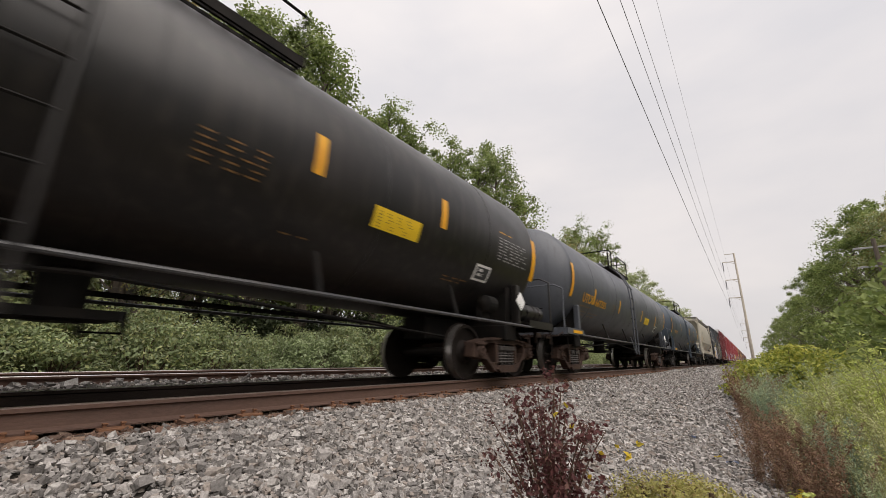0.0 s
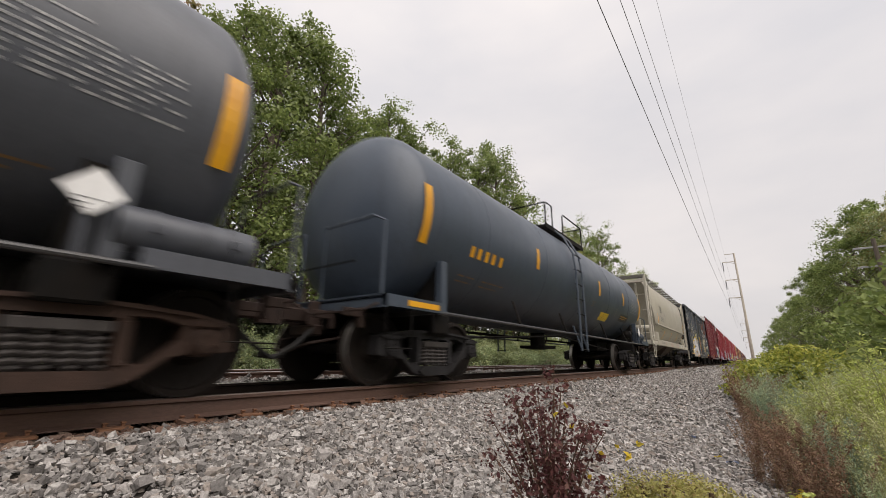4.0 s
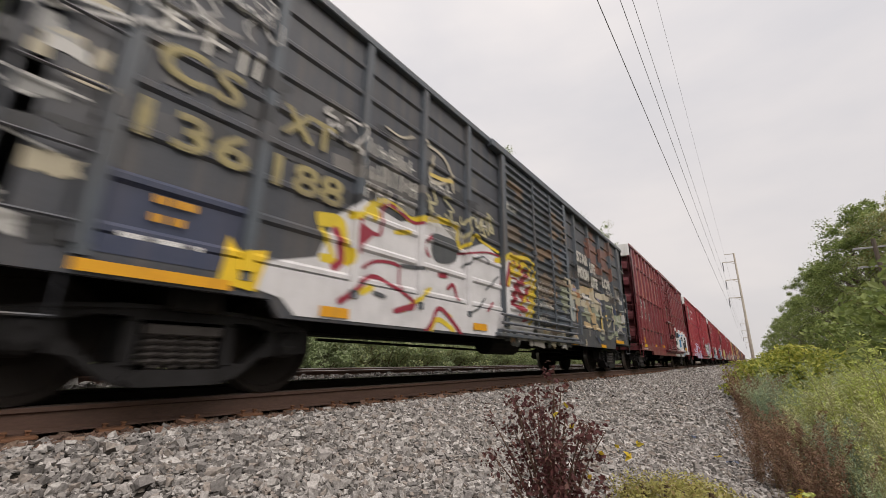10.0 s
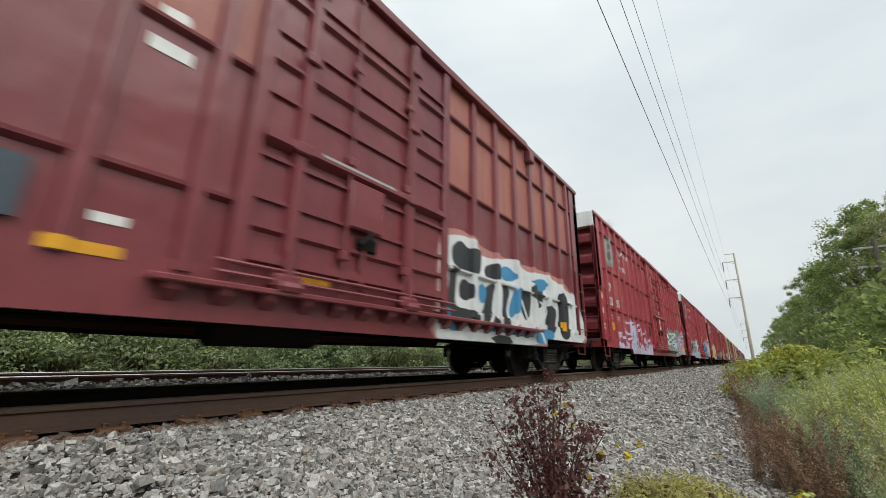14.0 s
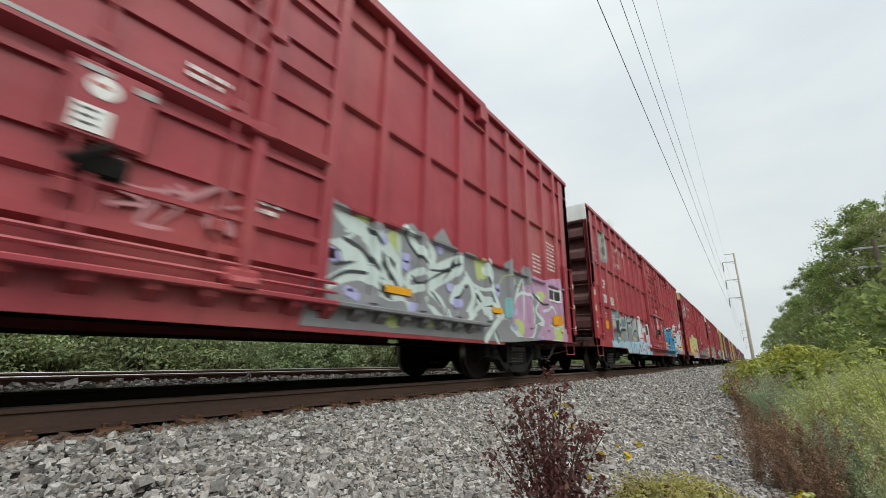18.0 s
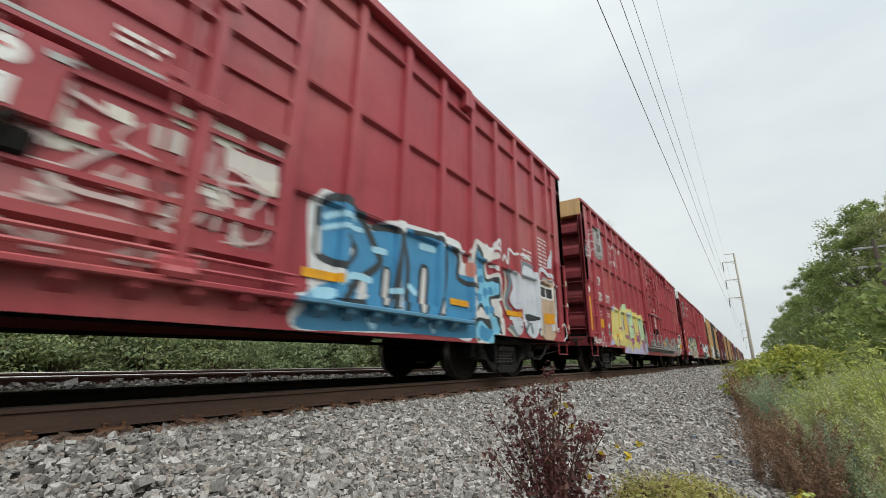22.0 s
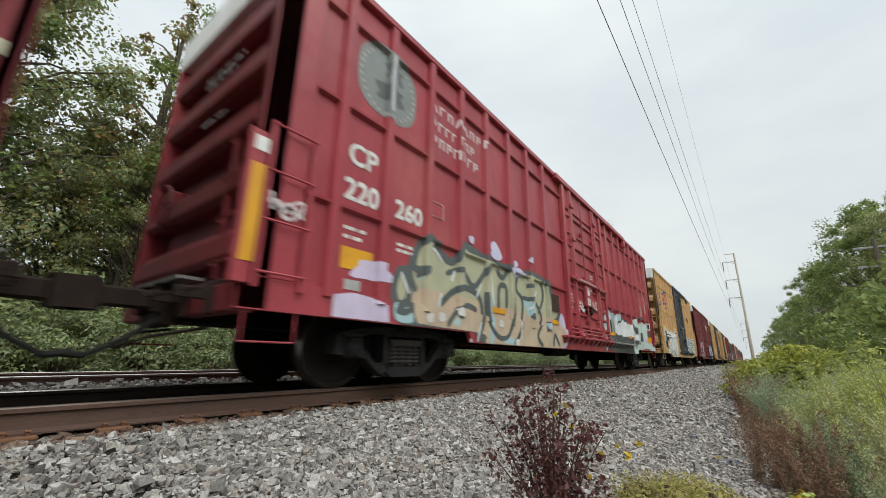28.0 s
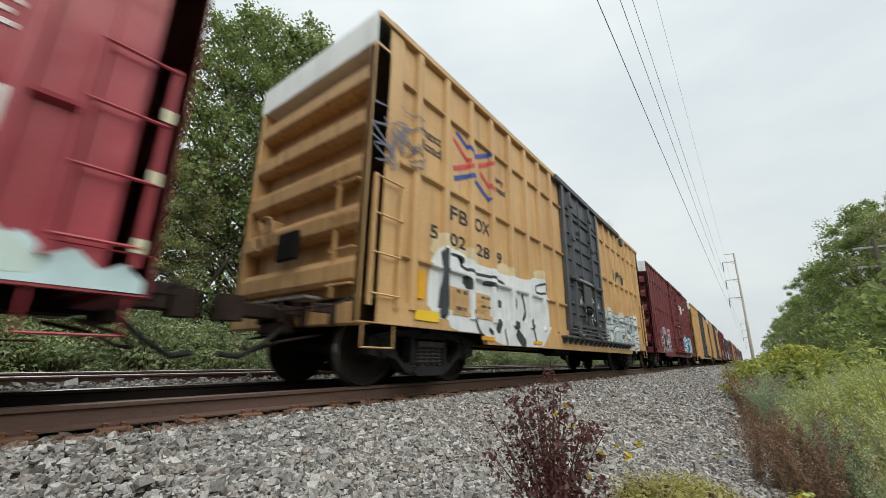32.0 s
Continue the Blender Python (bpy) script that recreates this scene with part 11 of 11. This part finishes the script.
daub(c, st, "white", (0.04, 7.6, (1.95, 1.36), (2.11, 1.11)), (0.04, 7.8, (2.46, 1.83), (2.64, 1.77), (2.79, 1.64)), (0.05, 8.0, (2.76, 1.21), (2.71, 1.01)), (0.05, 8.2, (3.07, 1.58), (2.99, 1.41)), (0.05, 8.4, (4.11, 1.77), (4.19, 1.19)), (0.04, 8.6, (3.8, 1.49), (3.65, 1.26)), (0.04, 8.8, (5.16, 1.06), (5.04, 0.67)), (0.04, 9.0, (5.91, 1.67), (5.52, 1.26)), (0.04, 9.2, (3.73, 0.89), (3.6, 0.59)))
daub(c, st, "lilac", (0, 9.4, (4.03, 2.1), (4.24, 2.32), (4.51, 2.09), (4.3, 1.99)), (0, 9.6, (4.76, 1.94), (5.19, 2.01), (5.34, 1.91), (4.91, 1.8)), ("dot", 9.8, (3.52, 2.17), (5.63, 2.25), (5.03, 2.07)))
daub(c, st, "lilac", (0, 1.2, (6.9, 0.62), (7.25, 0.6), (7.45, 0.8), (7.4, 1.2), (7.2, 1.35), (7.05, 1.15), (6.95, 0.9)))
scrawl(c, st, 53, 8.12, 8.62, 1.5, 1.78, (0.66, 0.64, 0.62), 0.05, 3)
scrawl(c, st, 54, 9.17, 9.79, 1.62, 1.84, (0.66, 0.64, 0.62), 0.05, 3)
scrawl(c, st, 55, 0.12, 0.5, 1.55, 1.75, (0.60, 0.52, 0.52), 0.04, 3)
daub(c, st, "iceblue", (0, 1.0, (11.41, 1.6), (11.58, 1.7), (11.93, 1.74), (12.23, 1.8), (12.53, 1.68), (12.73, 1.66), (12.38, 1.5), (12.02, 1.45), (11.61, 1.52)), (0.03, 3.0, (12.2, 1.61), (12.26, 1.74), (12.38, 1.67)))
daub(c, st, "coal", (0, 1.2, (11.29, 1.12), (11.68, 1.13), (12.43, 1.12), (13.37, 1.14), (13.96, 1.02), (13.89, 0.58), (12.37, 0.57), (11.38, 0.59)), (0.056, 2.4, (11.65, 1.57), (11.74, 1.43), (11.69, 1.21), (11.93, 1.13)), (0.064, 2.6, (12.07, 1.43), (12.17, 1.53), (12.44, 1.6), (12.52, 1.55), (12.74, 1.69), (13.04, 1.63), (13.32, 1.38), (13.34, 1.13)), (0.048, 2.8, (12.48, 1.47), (12.43, 1.14)), (0.224, 3.6, (14.05, 1.27), (14.3, 1.54), (14.73, 1.35)), (0.192, 3.8, (14.12, 1.14), (14.27, 0.93), (14.69, 1.04)), (0, 4.2, (14.97, 0.94), (15.05, 1.24), (15.43, 1.38), (15.85, 1.26), (15.49, 1.07)), (0, 5.0, (16.44, 1.43), (16.89, 1.47), (17.01, 1.3), (16.55, 1.24)))
daub(c, st, "coal", (0.048, 5.2, (14.07, 0.83), (14.28, 0.76), (14.41, 0.86)), (0.08, 6.0, (14.91, 1.83), (15.5, 1.94), (15.83, 1.9)))
daub(c, st, "white", (0, 1.4, (11.22, 1.48), (11.45, 1.59), (11.64, 1.6), (11.71, 1.45), (11.68, 1.22), (11.49, 1.13), (11.29, 1.12)), (0, 1.6, (11.7, 1.56), (12.07, 1.75), (12.1, 1.51), (11.98, 1.15), (11.67, 1.2), (11.76, 1.34)), (0, 1.8, (11.98, 1.14), (12.06, 1.37), (12.16, 1.52), (12.44, 1.57), (12.48, 1.43), (12.43, 1.14), (12.12, 1.13)), (0, 2.0, (12.49, 1.52), (12.73, 1.66), (13.03, 1.62), (13.27, 1.4), (13.32, 1.15), (12.47, 1.14)), (0, 2.2, (13.38, 1.55), (13.95, 1.54), (13.92, 1.15), (13.37, 1.17)), (0, 4.0, (14.33, 1.23), (14.74, 1.24), (14.74, 1.07), (14.41, 1.08)))
daub(c, st, "mintw", (0, 3.2, (13.89, 0.61), (14.01, 1.38), (14.07, 1.71), (14.93, 1.87), (15.05, 1.65), (15.76, 1.83), (16.37, 1.71), (16.8, 1.32), (17.13, 1.05), (17.29, 0.79), (15.73, 0.79), (14.63, 0.59)), (0, 4.4, (15, 0.97), (14.94, 1.52), (15.13, 1.7), (15.4, 1.35), (15.16, 0.96)), (0, 4.6, (15.52, 1.08), (15.43, 1.46), (15.69, 1.72), (15.82, 1.34)))
daub(c, st, "rosy", (0, 3.4, (14.05, 1.25), (14.76, 1.29), (15.05, 1.65), (15.22, 1.43), (15, 0.91), (14.67, 1.03)))
daub(c, st, "pinkp", (0.12, 4.8, (16.04, 1.75), (15.69, 1.5), (15.95, 1.32), (16.27, 1.03)), (0, 5.4, (14.62, 0.8), (14.87, 0.79), (14.75, 0.62), (14.56, 0.63)), (0.03, 5.6, (16.84, 1.08), (16.89, 0.82)))
daub(c, st, "sky", (0.03, 5.8, (16.64, 1.08), (16.6, 0.82)))
spray(c, st, [[(16.7, 0.74), (17.86, 0.74), (17.86, 0.82), (17.74, 0.93), (17.62, 0.86), (17.48, 0.98), (17.36, 0.92), (17.24, 1.05), (17.1, 0.96), (16.98, 1.10), (16.84, 1.0), (16.7, 1.10)]], tint(0.50, 0.64, 0.66), 2.0, "graffiti_ground", "pale cyan sprayed ground")["kind"] = "stuff"

# yellow boxcar
POSTS = [0.86, 1.53, 2.21, 2.89, 3.57, 4.25, 4.93, 5.61]
fbox, fs = boxcar("yellow boxcar with a dark grey door and graffiti", "yellow", 165.2, 14.9, 0.71, 4.78, POSTS, (6.25, 9.1), [1.55, 2.77, 3.99], "charcoal", "white", end_ribs=5, tc=1.63, notch=2.55)
maroon, ms = boxcar("dark red boxcar with a white end panel", "dark_red", 181.9, 14.9, 0.71, 4.78, POSTS, (6.25, 9.1), [1.55, 2.77, 3.99], None, "white", end_ribs=5, tc=1.63, notch=2.55)
piece(maroon, ms, 71, 2.0, 4.5, 0.7, 1.9, 3, [(0.40, 0.38, 0.40), (0.3, 0.1, 0.14)], (0.05, 0.05, 0.06), None, (0.6, 0.6, 0.62), "grey sprayed letters")
piece(maroon, ms, 72, 9.6, 13.6, 0.7, 1.9, 5, [(0.12, 0.38, 0.62), (0.5, 0.58, 0.64)], (0.05, 0.06, 0.1), None, WHITE, "blue sprayed letters")
letters(maroon, ms, 9.4, 12.6, 3.3, 3.8, 3, "lettering")
spray(maroon, ms, [rect(0.95, 1.35, 1.03, 1.26)], M["orange"], 1.5, "marking_panel")
for i, (src, at) in enumerate([(fbox, 198.5), (fbox, 215.1), (maroon, 231.7), (dark, 248.3), (maroon, 264.9), (fbox, 281.5), (maroon, 298.1), (dark, 314.7), (maroon, 331.3), (dark, 347.9), (maroon, 364.5), (maroon, 381.1)]):
    c = copy_thing(src, Matrix.Translation((TRACK_X, at, 0)))
    CARS.append((c, at))
    for o in list(c.children_recursive):
        if at > 215 and o.name.split(".")[0] in ("wheel_spoke", "brake_chain", "lever_bracket", "post_clamp", "graffiti_tag"):
            bpy.data.objects.remove(o)
        elif o.name.startswith("wheelset"):
            WHEELS[1 if o.location.y > 0 else -1].append(o)
bm = B()
box(bm, -0.25, 0.20, -0.07, 0.0, 1.55, 1.95, 0.02)
part("end_box", bm, "under", fbox, "dark square plate on the end")
# the markings that only the first yellow car shows
for tone, pairs in (("sign_blue", (((1.82, 3.91), (2.32, 3.68)), ((2.34, 3.68), (2.86, 3.94)), ((1.78, 3.06), (2.41, 3.36)), ((2.38, 3.25), (2.83, 3.04)))),
                    ("sign_red", (((1.75, 3.75), (2.17, 3.5)), ((1.75, 3.22), (2.27, 3.47)), ((2.48, 3.57), (2.94, 3.8)), ((2.54, 3.47), (2.93, 3.25))))):
    for i, arm in enumerate(pairs):
        spray(fbox, fs, [stroke(list(arm), 0.13)], M[tone], 2.0 + 0.3 * i + (0.15 if tone == "sign_red" else 0), "painted_cross")
for word, y0, w, z0, h in (("FB", 1.68, 0.46, 2.35, 0.22), ("OX", 2.35, 0.46, 2.36, 0.22), ("5", 1.22, 0.16, 1.95, 0.19), ("02", 1.68, 0.40, 1.95, 0.19), ("28", 2.40, 0.40, 1.95, 0.19), ("9", 3.06, 0.16, 1.95, 0.19),
                           ("next", 0.98, 0.44, 3.42, 0.13), ("load", 1.00, 0.42, 3.22, 0.15), ("any", 3.06, 0.30, 3.46, 0.12), ("road", 3.04, 0.38, 3.30, 0.13)):
    lettering(fbox, word, flat(SIDE + 0.005, y0, z0), h, "black_paint", w, bold=0.010 if h > 0.17 else 0.005)
spray(fbox, fs, [blob(random.Random(65), y, z, 0.30, 0.20, 7, 0.12, 28) for y, z in ((1.54, 1.87), (2.17, 1.8), (3.33, 1.78), (4.84, 1.93))], tint(0.62, 0.50, 0.30), 0.7, "graffiti_haze", "thin overspray round the white letters")["kind"] = "stuff"
daub(fbox, fs, "white", (0, 1.0, (1.35, 1.76), (1.54, 1.9), (1.8, 1.91), (2.02, 1.89), (2.25, 1.81), (2.77, 1.81), (3.33, 1.79), (3.75, 1.82), (4.21, 1.84), (4.58, 1.94), (5.13, 1.92), (5.19, 1.57), (5.25, 1.07), (5.06, 0.83), (4.75, 0.58), (4.75, 0.58), (3.3, 0.56), (2.66, 0.66), (1.75, 0.73), (1.6, 0.85), (1.38, 0.86), (1.2, 0.99), (1.23, 1.51)))
daub(fbox, fs, "ink", (0.17, 1.2, (1.54, 1.86), (1.55, 1.36), (1.48, 0.86)), (0.053, 1.4, (1.7, 1.82), (2.05, 1.81), (1.96, 1.7), (2.32, 1.64), (2.84, 1.66), (3.31, 1.62)), (0.135, 1.6, (2.0, 1.48), (2.14, 1.47), (2.12, 1.36)), (0.06, 1.8, (2.25, 1.06), (2.38, 0.78), (2.6, 0.62)), (0.075, 2.0, (2.56, 1.52), (2.91, 1.53), (2.95, 1.42)), (0.135, 2.2, (3.12, 1.31), (3.11, 1.18)), (0.15, 2.4, (3.6, 1.39), (3.71, 1.3), (3.61, 1.21)), (0.21, 2.6, (3.66, 1.01), (3.68, 0.85)), (0.15, 2.8, (3.08, 0.97), (2.96, 0.76)), (0.195, 3.0, (3.63, 0.8), (3.98, 0.58)), (0.16, 3.2, (4.28, 1.09), (4.36, 0.89)), (0.06, 3.4, (4.36, 0.89), (4.45, 0.64)), (0.075, 3.6, (3.98, 1.53), (4.09, 1.2), (3.97, 1.03)), (0.045, 3.8, (3.2, 0.83), (3.3, 0.54)), (0.045, 4.0, (4.63, 1.78), (5.12, 1.89), (5.11, 1.7), (4.65, 1.65), (4.63, 1.78)), (0.075, 4.2, (2.82, 0.73), (2.69, 0.8)))
piece(fbox, fs, 62, 9.3, 13.4, 0.72, 1.75, 5, [(0.62, 0.62, 0.60), (0.42, 0.48, 0.5)], (0.12, 0.13, 0.14), (0.58, 0.55, 0.48), WHITE, "white sprayed letters")
letters(fbox, fs, 10.6, 12.6, 2.9, 3.25, 4, "black_paint")
spray(fbox, fs, [rect(0.92, 1.13, 1.08, 1.45)], M["orange"], 9, "marking_panel")
spray(fbox, fs, [rect(0.90, 1.38, 0.80, 0.93)], M["sign_yellow"], 9, "marking_panel")
spray(fbox, fs, [rect(1.68, 2.14, 0.94, 1.34), rect(2.34, 2.78, 0.94, 1.34)], M["yellow"], 9, "marking_panel")
bars(fbox, flat(POST + 0.02, 1.74, 1.24), [0.3, 0.0, 0.28], 0.12, 0.06, "black_paint")
bars(fbox, flat(POST + 0.02, 2.40, 1.24), [0.3, 0.3], 0.14, 0.05, "black_paint")
scrawl(fbox, fs, 63, 0.08, 0.8, 2.55, 3.6, (0.10, 0.11, 0.16), 0.03, 4)
scrawl(fbox, fs, 64, 7.0, 8.6, 1.2, 2.0, (0.52, 0.52, 0.52), 0.05, 4)
for q in (rect(2.45, 2.85, 0.62, 0.68), rect(4.3, 4.7, 0.62, 0.68),):
    spray(fbox, fs, [q], M["orange"], 9, "reflective_strip", "orange reflective strip")


# ---- what moves: the train rolls past, its wheels turn ----
def motions():
    times = [0.5 * i for i in range(65)]
    for car, at in CARS:
        walk(car, [(t, pose(TRACK_X, at - travel(t), 0)) for t in times])
    for k, wheels in WHEELS.items():
        first = wheels[0]
        walk(first, [(0.1 * i, pose(0, k * 0.889, 0.457, math.degrees(travel(0.1 * i) / 0.457), 0, 0)) for i in range(321)])
        for w in wheels[1:]:
            w.rotation_mode = "QUATERNION"
            w.animation_data_create()
            w.animation_data.action = first.animation_data.action
            w.animation_data.action_slot = first.animation_data.action_slot


motions()
